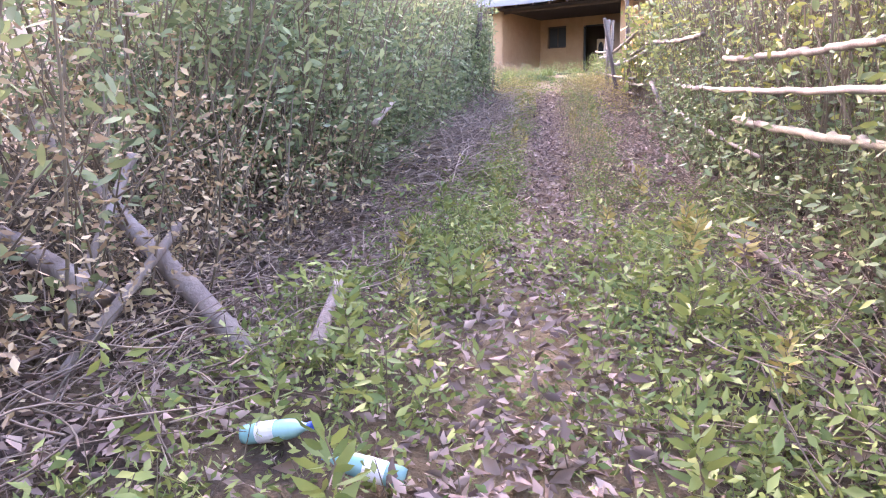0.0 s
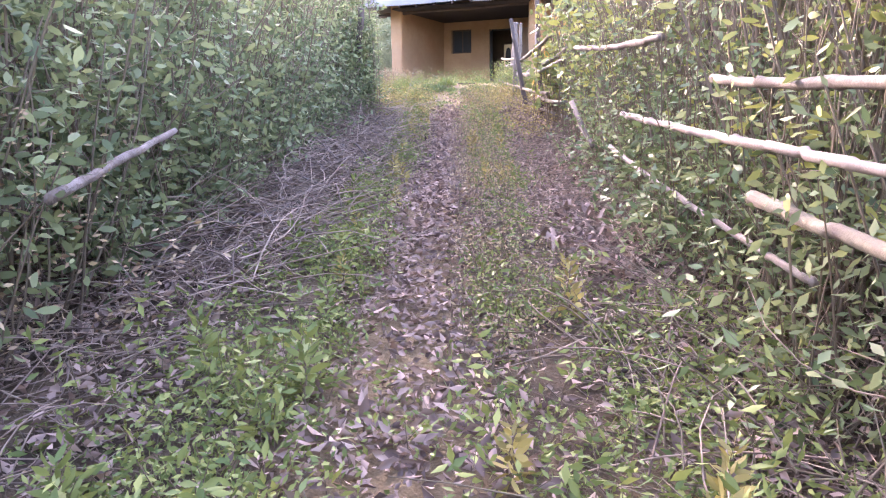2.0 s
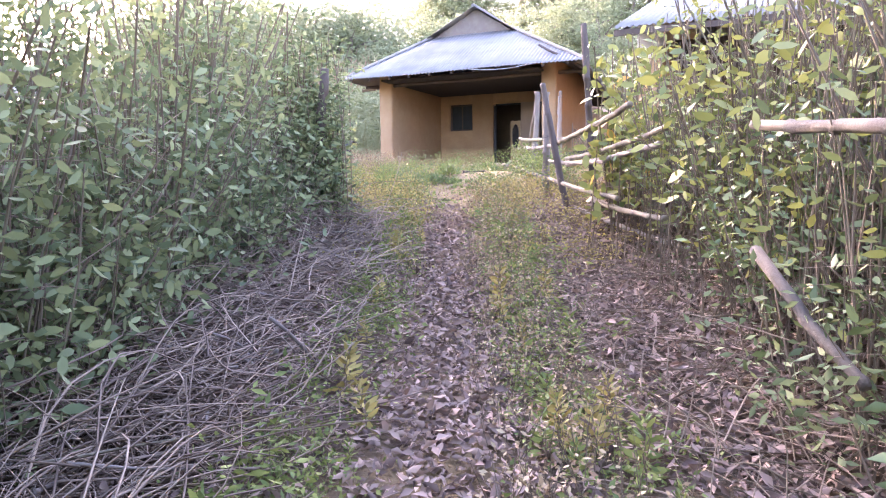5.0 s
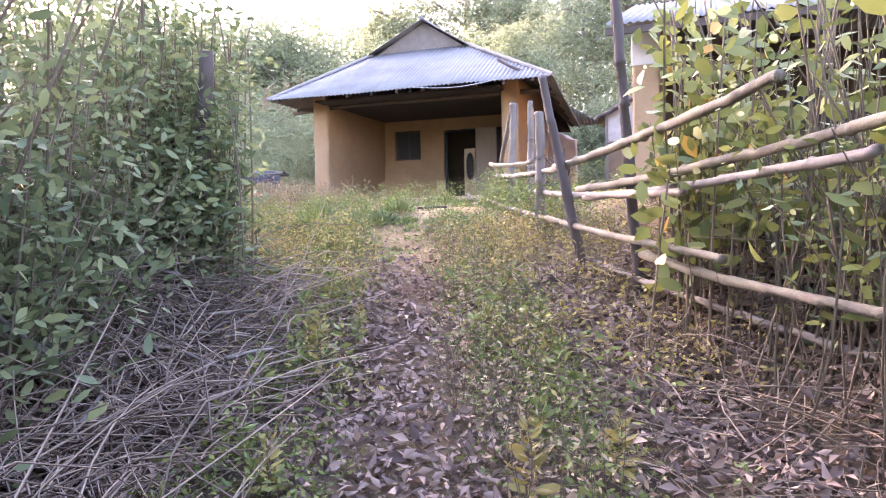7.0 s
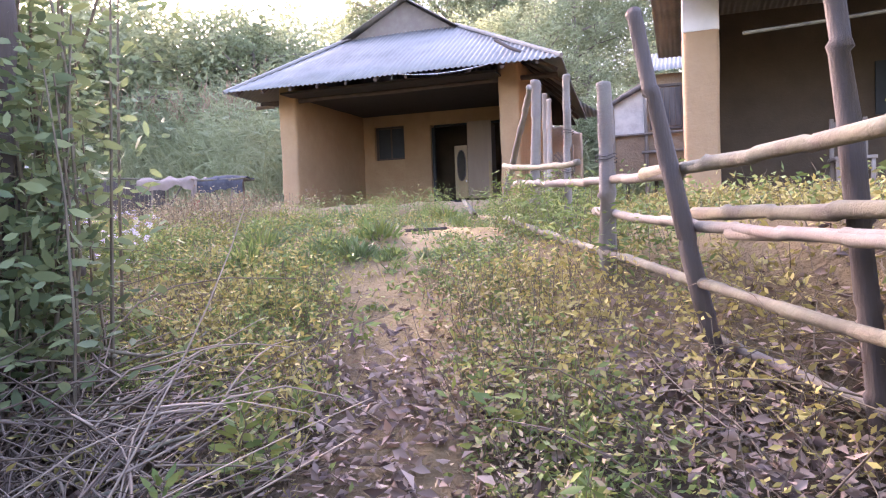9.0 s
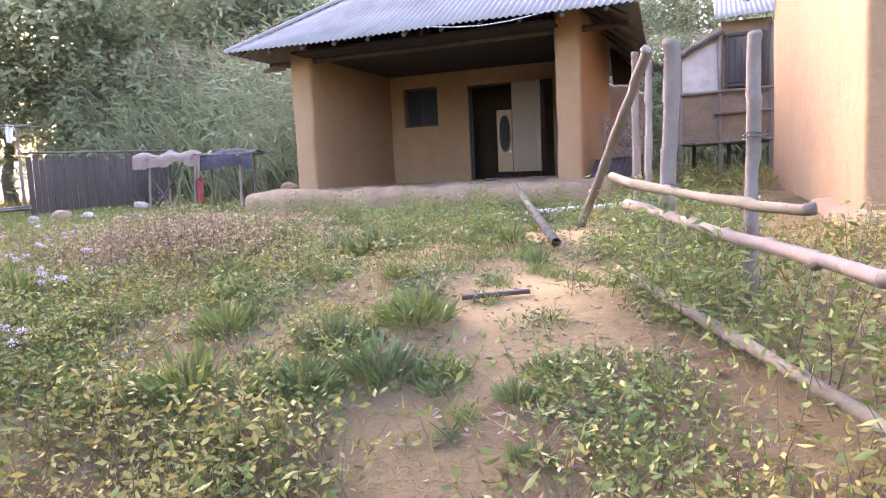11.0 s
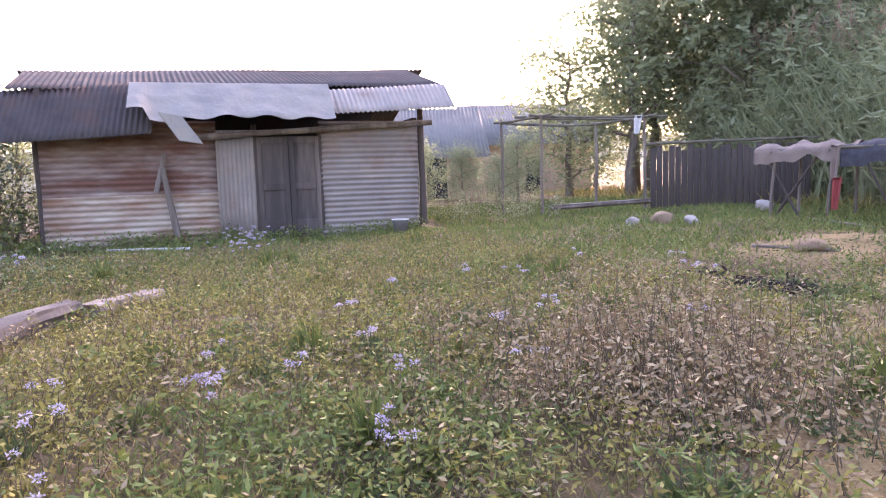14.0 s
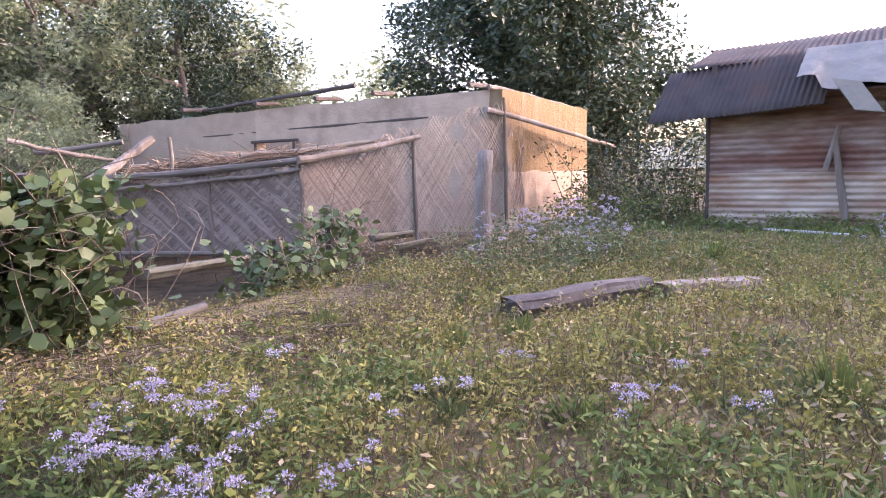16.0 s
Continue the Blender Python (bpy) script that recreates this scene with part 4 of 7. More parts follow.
def build_granary():
    g = empty("plank_hut", (8.6, 8, -0.1))
    x0, xm, x1, y0, y1 = 7.5, 8.5, 9.7, 7.0, 9.6
    bm = slab(x0, xm, y0, y0 + 0.06, 0.72, 2.92, 0.5, 0.012, 0, 1)
    for v in bm.verts:
        if v.co.z > 2.8:
            v.co.z += 0.5 * (v.co.x - x0)
    part("wall_panel", bm, M_DRYPALE, g, "pale clay-daubed gable panel")
    part("wall_panel", slab(x0 + 0.02, x1, y0 - 0.03, y0 + 0.03, 0.72, 2.0, 0.4, 0.012, 0, 2), M_PLINTH, g, "brown daubed lower wall")
    part("wall_panel", slab(xm, x1, y0, y0 + 0.06, 2.0, 3.75, 0.5, 0.01, 0, 3), M_PLINTH, g)
    x, k = 8.68, 0
    while x < 9.5:
        part("plank", board(x, x + 0.155, y0 - 0.05, y0 - 0.02, 2.18, 3.34), M_DOORWOOD, g)
        x, k = x + 0.165, k + 1
    for a, b in ((8.6, 8.67), (9.51, 9.58)):
        part("shutter_frame", board(a, b, y0 - 0.08, y0 - 0.02, 2.1, 3.42), M_DARKWOOD, g)
    for z in (2.08, 3.36):
        part("shutter_frame", board(8.67, 9.51, y0 - 0.08, y0 - 0.02, z, z + 0.08), M_DARKWOOD, g)
    for z, a in ((0.68, x0), (1.42, 8.35), (1.98, x0)):
        mesh_part("rail", [pole((a, y0 - 0.1, z), (x1 + 0.05, y0 - 0.1, z + 0.02), 0.045, 0.04, 0, 5, 7, 0.01, 0, int(z * 10))], M_WOOD, g)
    for k, xx in enumerate((x0, 8.48, x1)):
        mesh_part("post", [pole((xx, y0 - 0.06, -0.4), (xx, y0 - 0.06, 3.6 if xx > 8 else 2.9), 0.06, 0.05, 0, 6, 8, 0.01, 0, k)], M_WOOD, g)
    for k, xx in enumerate((7.8, 8.7, 9.3)):
        mesh_part("stilt", [pole((xx, y0 + 1.2, -0.4), (xx, y0 + 1.2, 0.72), 0.07, 0.06, 0, 4, 8, 0.01, 0, 9 + k)], M_DARKWOOD, g)
    part("floor_deck", slab(x0, x1, y0 + 0.06, y1, 0.66, 0.72, 99), M_DARKWOOD, g)
    part("side", slab(x0, x0 + 0.06, y0 + 0.06, y1, 0.72, 2.9, 99), M_PLINTH, g)
    mesh_part("gable_thatch", [pole((x0 - 0.35, y0 - 0.25, 2.78), (xm + 0.05, y0 - 0.25, 3.48), 0.07, 0.06, 0, 8, 8, 0.03, 0, 8)], M_DARKWOOD, g, "dark thatch edge of the gable")
    bm = slab(x0 - 0.35, xm + 0.02, y0 - 0.2, y1, 2.78, 2.88, 0.2, 0.03, 0, 4)
    for v in bm.verts:
        v.co.z += 0.53 * (v.co.x - x0 + 0.35)
    part("thatch", bm, M_TWIG, g, "old grey thatch slope")
    mesh_part("roof", [corrugated((8.35, y0 - 0.6, 3.74), (1, 0.0, 0.03), (0, 3.0, 1.1), 2.0, 3.6, None, 0.12, 0.017, 3, 0.01, 3)], M_TIN, g, "pale corrugated roof", True)
    settle(g)
    tagged(g, "raised daub and plank hut with tin roof", "hut")


build_granary()


def build_alley():
    w = empty("broken_wall", (6.3, 4.6, -0.4))
    bm = slab(5.72, 6.85, 4.4, 4.75, -0.6, 2.0, 0.14, 0.05, 0.04, 21)
    for v in bm.verts:
        if v.co.z > 1.5:
            v.co.z += 0.3 - 0.35 * (v.co.x - 5.7) + 0.12 * noise.noise(v.co * 3.0)
    part("wall", bm, M_GREYMUD, w)
    settle(w)
    tagged(w, "rough broken mud wall in the alley", "wall")
    b = empty("basket", (6.42, 4.2, 0.9))
    rings, ribs = [], []
    for k in range(9):
        t = k / 8
        r = 0.27 * math.sin(0.35 + 1.25 * t)
        rings.append(tube([(r * math.cos(a), -0.02 - 0.22 * (1 - t), r * math.sin(a)) for a in np.linspace(0, 2 * math.pi, 21)], 0.009, 5))
    for k in range(16):
        a = 2 * math.pi * k / 16
        ribs.append(tube([(0.27 * math.sin(0.35 + 1.25 * t) * math.cos(a), -0.02 - 0.22 * (1 - t), 0.27 * math.sin(0.35 + 1.25 * t) * math.sin(a)) for t in np.linspace(0, 1, 6)], 0.008, 5))
    tagged(mesh_part("weave", rings, M_DARKWOOD, b), kind="stuff")
    tagged(mesh_part("ribs", ribs, M_WOOD, b), kind="stuff")
    mesh_part("rim", [tube([(0.28 * math.cos(a), -0.01, 0.28 * math.sin(a)) for a in np.linspace(0, 2 * math.pi, 25)], 0.016, 6)], M_WOOD, b)
    tagged(b, "dark woven basket hung on the broken wall", "basket")
    s = part("plastic_sheet", slab(6.35, 7.0, 3.9, 4.0, -0.45, 0.35, 0.12, 0.06, 0.02, 5), M_GREENCLOTH)
    tagged(s, "dark green plastic sheet against the alley wall", "sheet")


build_alley()


# ---- fence by the path ----
def fence_piece(name, a, b, r0, r1, m, label, seed, nodes=0.32, bow=0.0, wob=0.006):
    ob = mesh_part(name, [pole(a, b, r0, r1, bow, 10, 9, wob, nodes, seed)], m, None, "", True)
    return ob


FENCE = empty("bamboo_fence", (9.4, -12, -1.2))
POSTS = [((7.55, -4.7), 1.44, (0, 0), 0.05), ((8.09, -8.4), 0.92, (0.06, 0), 0.058), ((8.55, -9.2), 0.8, (0.02, 0), 0.036), ((7.75, -5.6), 1.2, (0.02, 0), 0.04), ((9.06, -10.9), 0.38, (0, 0), 0.055), ((9.66, -11.88), 0.52, (-0.36, 0), 0.044), ((10.17, -12.55), 1.1, (-0.2, 0.1), 0.045),
         ((11.75, -14.3), 0.1, (0.1, 0), 0.06), ((12.5, -16.2), -0.1, (0.1, 0), 0.05), ((13.4, -18.2), -0.4, (0.05, 0), 0.05), ((14.35, -20.0), -0.55, (0, 0.1), 0.05), ((15.2, -21.8), -0.7, (0.1, 0), 0.05), ((16.2, -23.8), -0.8, (0, 0), 0.05)]
for i, ((x, y), top, lean, r) in enumerate(POSTS):
    ob = fence_piece("post", (x, y, gz(x, y) - 0.15), (x + lean[0], y + lean[1], top), r, r * 0.85, M_DARKWOOD if i > 4 else M_OLDBAMBOO if i % 3 else M_WOOD, "", i, 0.3, 0, 0.006)
    ob.parent = FENCE
RAILS = [((7.75, -8.2, 0.12), (8.75, -9.9, -0.02), 0.03), ((7.85, -8.2, -0.06), (9.5, -11.8, -0.24), 0.032), ((9.3, -11.4, -0.22), (10.9, -14.6, -0.12), 0.034),
         ((8.95, -10.6, -0.40), (10.5, -13.7, -0.56), 0.028), ((9.55, -11.6, -0.44), (11.3, -15.1, -0.36), 0.033), ((9.7, -12.1, -0.52), (11.2, -14.9, -0.48), 0.03),
         ((7.85, -8.7, -0.42), (10.7, -14.0, -0.93), 0.03), ((9.3, -11.2, -0.96), (11.4, -14.6, -1.35), 0.025), ((10.2, -12.9, -0.95), (11.25, -14.9, -1.08), 0.03),
         ]
HEDGE_RAILS = [((11.93, -16.99, -0.54), (13.3, -20.0, -0.78), 0.03), ((11.95, -17.17, -1.13), (12.35, -17.8, -1.58), 0.028),
         ((12.69, -18.6, -1.55), (14.2, -21.9, -1.92), 0.02), ((13.7, -20.95, -1.1), (15.5, -25.4, -1.30), 0.024), ((12.85, -18.91, -1.27), (15.4, -25.4, -1.5), 0.024), ((13.95, -21.6, -1.63), (15.5, -25.3, -1.72), 0.03)]
for i, (a, b, r) in enumerate(RAILS + HEDGE_RAILS):
    # Rails 9, 10 and 12 get the darker bamboo in place of leaf shade.
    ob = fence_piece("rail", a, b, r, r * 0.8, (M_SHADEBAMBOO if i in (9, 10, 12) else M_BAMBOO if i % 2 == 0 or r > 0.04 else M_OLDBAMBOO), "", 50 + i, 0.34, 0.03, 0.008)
    ob.parent = FENCE
# wire and bast lashings where rails meet posts
for k, (x, y, z, r) in enumerate(((8.13, -8.4, 0.02, 0.062), (8.57, -9.2, 0.28, 0.05), (8.56, -9.2, -0.06, 0.05), (9.06, -10.9, -0.1, 0.064))):
    ob = mesh_part("lashing", [tube([((r + 0.006 * math.sin(5 * a)) * math.cos(a) + x, (r + 0.006 * math.sin(5 * a)) * math.sin(a) + y, z + 0.02 * a / 6.283 + 0.008 * math.sin(3 * a + k)) for a in np.linspace(0, 2 * 6.283, 30)], 0.0035, 5)], M_DARKWOOD, None, "", True)
    ob.parent = FENCE
settle(FENCE)
tagged(FENCE, "rough split-bamboo rail fence along the footpath", "fence")


# ---- hedges, weeds, litter and brush ----
def on_ground(x, y, dz=0.0):
    return np.stack([x, y, ground_z(x, y) + dz], 1)


def scatter(n, x0, x1, y0, y1, weight):
    """Random places in a rectangle, kept by a weight from 0 to 1."""
    x, y = rng.uniform(x0, x1, n), rng.uniform(y0, y1, n)
    k = rng.uniform(0, 1, n) < weight(x, y)
    return x[k], y[k]


def along_path(n, s0, s1, y0, y1, weight=None):
    y, s = rng.uniform(y0, y1, n), rng.uniform(s0, s1, n)
    if weight is not None:
        k = rng.uniform(0, 1, n) < weight(s, y)
        y, s = y[k], s[k]
    return path_x(y) + s, y


def clumpy(x, y, f=1.0, seed=0.0):
    return 0.5 + 0.5 * np.sin(f * (1.7 * x + 0.9 * y) + seed + 1.7 * np.sin(f * (0.8 * y - 0.6 * x) + seed)) * np.cos(f * (1.3 * y - 0.7 * x) + 2 * seed)


def up_ways(n, spread, lift=1.0):
    return unit(rng.normal(size=(n, 3)) * [spread, spread, 0.25] + [0, 0, lift])


def bushes(name, x, y, height, per, leaf, material, label, stems=True, droop=0.15, spread=0.22, bottom=0.12, width=0.42):
    """Upright leafy shoots at each place: a stem and leaves set along it."""
    n = len(x)
    base = on_ground(x, y, -0.03)
    h = np.broadcast_to(height, (n,)) * rng.uniform(0.55, 1.15, n)
    way = up_ways(n, spread)
    tip = base + way * h[:, None]
    t = rng.uniform(bottom, 1.02, (n, per))
    P = base[:, None] + (tip - base)[:, None] * t[..., None]
    P = P + rng.normal(0, 1, P.shape) * (0.05 + 0.05 * np.minimum(h, 2.0))[:, None, None] * [1, 1, 0.4]
    P = P.reshape(-1, 3)
    P = P[~over_path(P)]
    D = unit(rng.normal(size=P.shape) * [1, 1, 0.55] + [0, 0, 0.15 - droop])
    L = rng.uniform(0.55, 1.25, len(P)) * leaf
    v, f = (broad_leaf_arrays if leaf > 0.08 else leaf_arrays)(P, D, L, width)
    ob = big_mesh(name, v, f, material)
    tagged(ob, label, name.replace("_", " "), kind="stuff")
    if stems:
        k = ~over_path(tip)
        base, tip, h, n = base[k], tip[k], h[k], int(k.sum())
        v, f = stick_arrays(base, tip, np.clip(h * 0.006, 0.003, 0.014), rng.uniform(-0.06, 0.06, n) * h, 3)
        big_mesh("stems", v, f, M_STEM, ob)
    return ob


def shrubs(name, x, y, height, per, leaf, material, label, step, group, droop=0.15, bottom=0.12, width=0.42, spread=0.22):
    """A hedge, shrub by shrub along the path, each with its foliage and stems."""
    bins = np.floor(y / step).astype(int)
    for b in np.unique(bins):
        k = bins == b
        if k.sum() < 3:
            continue
        ob = bushes(name, x[k], y[k], height[k], per, leaf, material, "", True, droop, spread, bottom, width)
        cx, cy = float(x[k].mean()), float(y[k].mean())
        root = empty(name, (cx, cy, gz(cx, cy)))
        for c in list(ob.children):
            c.name = "stemwork"
            c.parent = root
            tagged(c, kind="stuff")
        ob.name = "foliage"
        ob.parent = root
        for key in ("kind", "category"):
            del ob[key]
        settle(root)
        tagged(root, label, "shrub", group)


def over_path(P):
    """Growth that would hang over the walked line."""
    return (np.abs(P[:, 0] - path_x(P[:, 1])) < 1.5) & (P[:, 2] - ground_z(P[:, 0], P[:, 1]) > 0.65)


# leafy hedge on the bank, yard side of the path
def wl(s, y):
    return np.where((y > -17) & (s < -3.5), 0.0, 1.0) * np.interp(y, [-30, -25, -22.8], [0.12, 0.15, 1]) * smooth(-12.9, -13.8, y) * (0.55 + 0.45 * clumpy(s * 2, y, 0.9)) * np.where(s > -2.4, 0.5, 1)


x, y = along_path(2300, -4.7, -2.1, -30.5, -12.9, wl)
lo = path_x(y) - x
shrubs("hedge_shrub", x, y, np.interp(lo, [2.0, 2.8, 4.6], [1.5, 2.5, 3.0]), 64, 0.098, M_HEDGE, "dense green leafy hedge shrub beside the footpath", 0.9, "hedge on the yard side", 0.5, 0.14, 0.42, 0.3)
x, y = along_path(380, -3.2, -2.1, -22.0, -13.4)
bushes("hedge_undergrowth", x, y, 0.9, 26, 0.10, M_HEDGE, "low leafy undergrowth at the hedge foot")

# yellower hedge behind the bamboo rails
def wr(s, y):
    return np.interp(y, [-30, -25, -22, -17, -15, -13.4], [0.55, 0.5, 0.9, 1, 0.8, 0.15]) * (0.55 + 0.45 * clumpy(s * 2, y, 1.1, 2.0))


x, y = along_path(1600, 2.0, 4.9, -31, -13.2, wr)
lo = x - path_x(y)
shrubs("fence_shrub", x, y, np.interp(lo, [2.0, 2.7, 4.8], [1.6, 2.4, 2.8]), 40, 0.082, M_YLEAF, "yellow-green leafy shrub growing through the fence", 0.9, "hedge along the fence", 0.3, 0.24, 0.38, 0.3)
x, y = along_path(330, 1.7, 2.25, -25.5, -17.2)
shrubs("fence_shrub", x, y, rng.uniform(0.8, 1.5, len(x)), 30, 0.075, M_HEDGE, "low leafy shrub at the foot of the fence", 0.9, "hedge along the fence", 0.3, 0.15, 0.38, 0.45)
x, y = along_path(900, 2.3, 4.6, -31, -14.5, wr)
bushes("fence_hedge_stems", x, y, 2.3, 14, 0.10, M_HEDGE, "tangled brown stems of the fence hedge", spread=0.3)
# Dark leaf colour here stands in for the shade under the hedge.
x, y = along_path(1250, 1.75, 3.0, -30, -14.2, lambda s, y: wr(s, y) * np.where((s < 1.95) & (y > -17.5), 0, 1))
bushes("fence_foot_leaves", x, y, 1.1, 26, 0.075, M_DARKWEED, "green leaves low along the fence, darkened for hedge shade", spread=0.4)
x, y = along_path(75, 2.1, 3.2, -16.0, -12.7)
bushes("climbing_vine", x, y, 1.75, 14, 0.15, M_YLEAF, "large yellow-green vine leaves on the fence", spread=0.3, width=0.5)

x, y = along_path(420, -4.2, -1.9, -30, -22.3)
bushes("dead_undergrowth", x, y, 1.4, 44, 0.05, M_DRYWEED, "brown withered undergrowth at the hedge start", spread=0.5)

x, y = rng.normal(6.35, 0.3, 80), rng.normal(-12.98, 0.28, 80)
bushes("hedge_end", x, y, 2.2, 110, 0.095, M_HEDGE, "dark leafy growth round the hedge post", spread=0.1)

# broad vine leaves on the fence top, and rank weeds along its foot
x, y = rng.normal(10.6, 0.16, 44), rng.normal(-12.9, 0.4, 44)
bushes("broad_vine", x, y, 1.95, 18, 0.15, M_YLEAF, "broad yellow-green vine leaves over the fence", spread=0.12, width=0.5, bottom=0.35)
x, y = scatter(330, 7.55, 9.6, -11.4, -6.6, lambda a, b: smooth(0.0, 0.25, a - (7.45 + (-8.2 - b) * 0.46)) * smooth(1.3, 0.7, a - (7.45 + (-8.2 - b) * 0.46)))
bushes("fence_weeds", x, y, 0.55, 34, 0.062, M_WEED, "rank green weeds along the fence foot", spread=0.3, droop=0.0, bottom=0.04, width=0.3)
x, y = scatter(2600, 3.6, 7.4, -12.8, -8.9, lambda a, b: smooth(0.2, 0.6, clumpy(a, b, 1.7, 2)) * smooth(7.1, 5.9, a - 0.35 * (-b - 11)) * np.interp(b, [-9.6, -8.9], [1, 0.2]))
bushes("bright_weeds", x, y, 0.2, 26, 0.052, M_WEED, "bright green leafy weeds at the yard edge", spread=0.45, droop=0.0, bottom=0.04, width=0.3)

P = np.stack([rng.uniform(10.3, 11.1, 26), rng.uniform(-13.9, -12.4, 26), rng.uniform(-0.75, 0.55, 26)], 1)
v, f = broad_leaf_arrays(P, rng.normal(size=P.shape) * [1, 1, 0.4] + [0, 0, -0.8], rng.uniform(0.09, 0.17, 26), 0.55)
tagged(big_mesh("turning_leaves", v, f, M_ORANGE), "orange and yellow turning leaves on the fence vine", "vine leaves", kind="stuff")

# dead leaves on the path and banks
def wlit(s, y):
    return (np.exp(-(s / 0.6) ** 2) * 1.3 + smooth(0.8, 1.4, np.abs(s)) * np.where(s > 0, 1.3, 0.9)) * (0.35 + 0.65 * clumpy(s, y, 1.6, 4)) * np.interp(y, [-32, -21, -19, -12.6, -11.2], [0.5, 0.7, 1, 1, 0])


x, y = along_path(150000, -2.7, 2.6, -31, -10.2, wlit)
P = on_ground(x, y, 0.012)
P[:, 2] += rng.uniform(0, 0.055, len(x))
D = unit(rng.normal(size=P.shape) * [1, 1, 0.38])
v, f = leaf_arrays(P, D, rng.uniform(0.03, 0.115, len(P)) * rng.uniform(0.7, 1, len(P)), 0.45, 0.8)
tagged(big_mesh("leaf_litter", v, f, M_LITTER), "brown curled dead leaves over the footpath", "leaf litter", kind="stuff")

# cut brush heaped on the yard side, and thin sticks on the other bank
def brush(name, n, s0, s1, y0, y1, lift, length, label, r=(0.002, 0.006), weight=None, material=None):
    x, y = along_path(n, s0, s1, y0, y1, weight)
    a = on_ground(x, y, 0.02)
    a[:, 2] += rng.uniform(0, 1, len(x)) ** 1.6 * lift
    ang = rng.normal(0.55, 0.75, len(x))
    d = np.stack([-np.sin(ang), np.cos(ang), rng.normal(-0.05, 0.22, len(x))], 1)
    ln = rng.uniform(*length, len(x))
    b = a + d * ln[:, None]
    b[:, 2] = np.maximum(b[:, 2], ground_z(b[:, 0], b[:, 1]) + 0.01)
    v, f = stick_arrays(a, b, rng.uniform(*r, len(x)), rng.normal(0, 0.15, len(x)) * ln, 5)
    return tagged(big_mesh(name, v, f, material or M_TWIG), label, "brushwood", kind="stuff")


brush("brush_pile", 6400, -2.7, -0.75, -22.0, -12.9, 0.36, (0.4, 1.4), "heap of dry grey cut brushwood", r=(0.0025, 0.008), weight=lambda s, y: smooth(-0.6, -1.4, s) * (0.3 + 0.7 * clumpy(s, y, 0.7)))
x, y = along_path(900, -3.1, -2.2, -23.5, -13.2)
a = on_ground(x, y)
a[:, 2] += rng.uniform(0.1, 1.5, len(x))
b = a + np.stack([rng.normal(0.12, 0.22, len(x)), rng.normal(0, 0.35, len(x)), rng.normal(-0.1, 0.4, len(x))], 1)
keep = ~over_path(b) & ~over_path(a)
v, f = stick_arrays(a[keep], b[keep], rng.uniform(0.002, 0.005, int(keep.sum())), rng.normal(0, 0.1, int(keep.sum())), 4)
tagged(big_mesh("hedge_twigs", v, f, M_TWIG), "tangle of bare dry twigs on the hedge face", "twigs", kind="stuff")
brush("fallen_twigs", 2300, 0.9, 2.9, -29, -12.0, 0.10, (0.25, 1.0), "scattered dark dry twigs on the bank", material=M_STEM)
brush("fallen_twigs", 900, 0.9, 2.9, -29, -12.0, 0.12, (0.3, 1.1), "scattered pale dry twigs on the bank")
brush("fallen_twigs", 2600, -3.2, -1.2, -31, -21, 0.22, (0.15, 0.6), "scattered dry twigs beside the path")
x, y = along_path(2600, 1.8, 3.2, -30, -13.5)
a = on_ground(x, y, -0.02)
b = a + np.stack([rng.normal(0.1, 0.15, len(x)), rng.normal(0, 0.15, len(x)), rng.uniform(0.4, 1.9, len(x))], 1)
v, f = stick_arrays(a, b, rng.uniform(0.003, 0.009, len(x)), rng.normal(0, 0.08, len(x)), 4)
tagged(big_mesh("dead_stems", v, f, M_STEM), "upright dead stems along the fence foot", "dead stems", kind="stuff")

# weeds beside and between the trodden tracks
def wpath(s, y):
    near = np.interp(y, [-32, -21.5, -19.5, -9], [1, 1, 0.75, 0.9])
    a = np.abs(s + 0.05)
    band = np.maximum(smooth(0.22, 0.5, a), 0.35 * smooth(-21, -24, y)) * smooth(np.where(y > -20.5, 1.35, 2.4), np.where(y > -20.5, 0.8, 1.1), a) * smooth(-1.9, -1.1, s)
    return near * band * (0.25 + 0.75 * smooth(0.3, 0.7, clumpy(s, y, 1.25, 1)))


x, y = along_path(15000, -2.2, 2.2, -31, -10, wpath)
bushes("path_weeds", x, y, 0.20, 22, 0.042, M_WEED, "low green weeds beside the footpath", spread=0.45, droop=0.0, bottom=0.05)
x, y = along_path(1900, -2.0, 2.3, -31, -11, lambda s, y: wpath(s, y) * np.interp(y, [-31, -22, -20, -11], [1, 1, 0.4, 0.4]))
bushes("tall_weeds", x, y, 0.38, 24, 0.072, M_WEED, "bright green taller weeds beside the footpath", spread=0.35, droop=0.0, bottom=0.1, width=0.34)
x, y = along_path(800, 0.15, 0.85, -22, -11, lambda s, y: 0.3 + 0.7 * clumpy(s, y, 1.0, 3))
bushes("seeding_weeds", x, y, 0.42, 15, 0.032, M_DRYWEED, "thin tan seeding weeds along the path", spread=0.3, droop=0.0)
x, y = along_path(1700, -1.7, 1.7, -14.6, -10.6, lambda s, y: smooth(0.25, 0.55, np.abs(s)) * np.interp(y, [-14.6, -13, -12], [0.2, 0.55, 1]) * (0.2 + 0.8 * clumpy(s, y, 1.8, 3)))
bushes("meadow_weeds", x, y, 0.33, 16, 0.045, M_GRASS, "dense yellowish weeds at the head of the path", spread=0.35, droop=0.0)

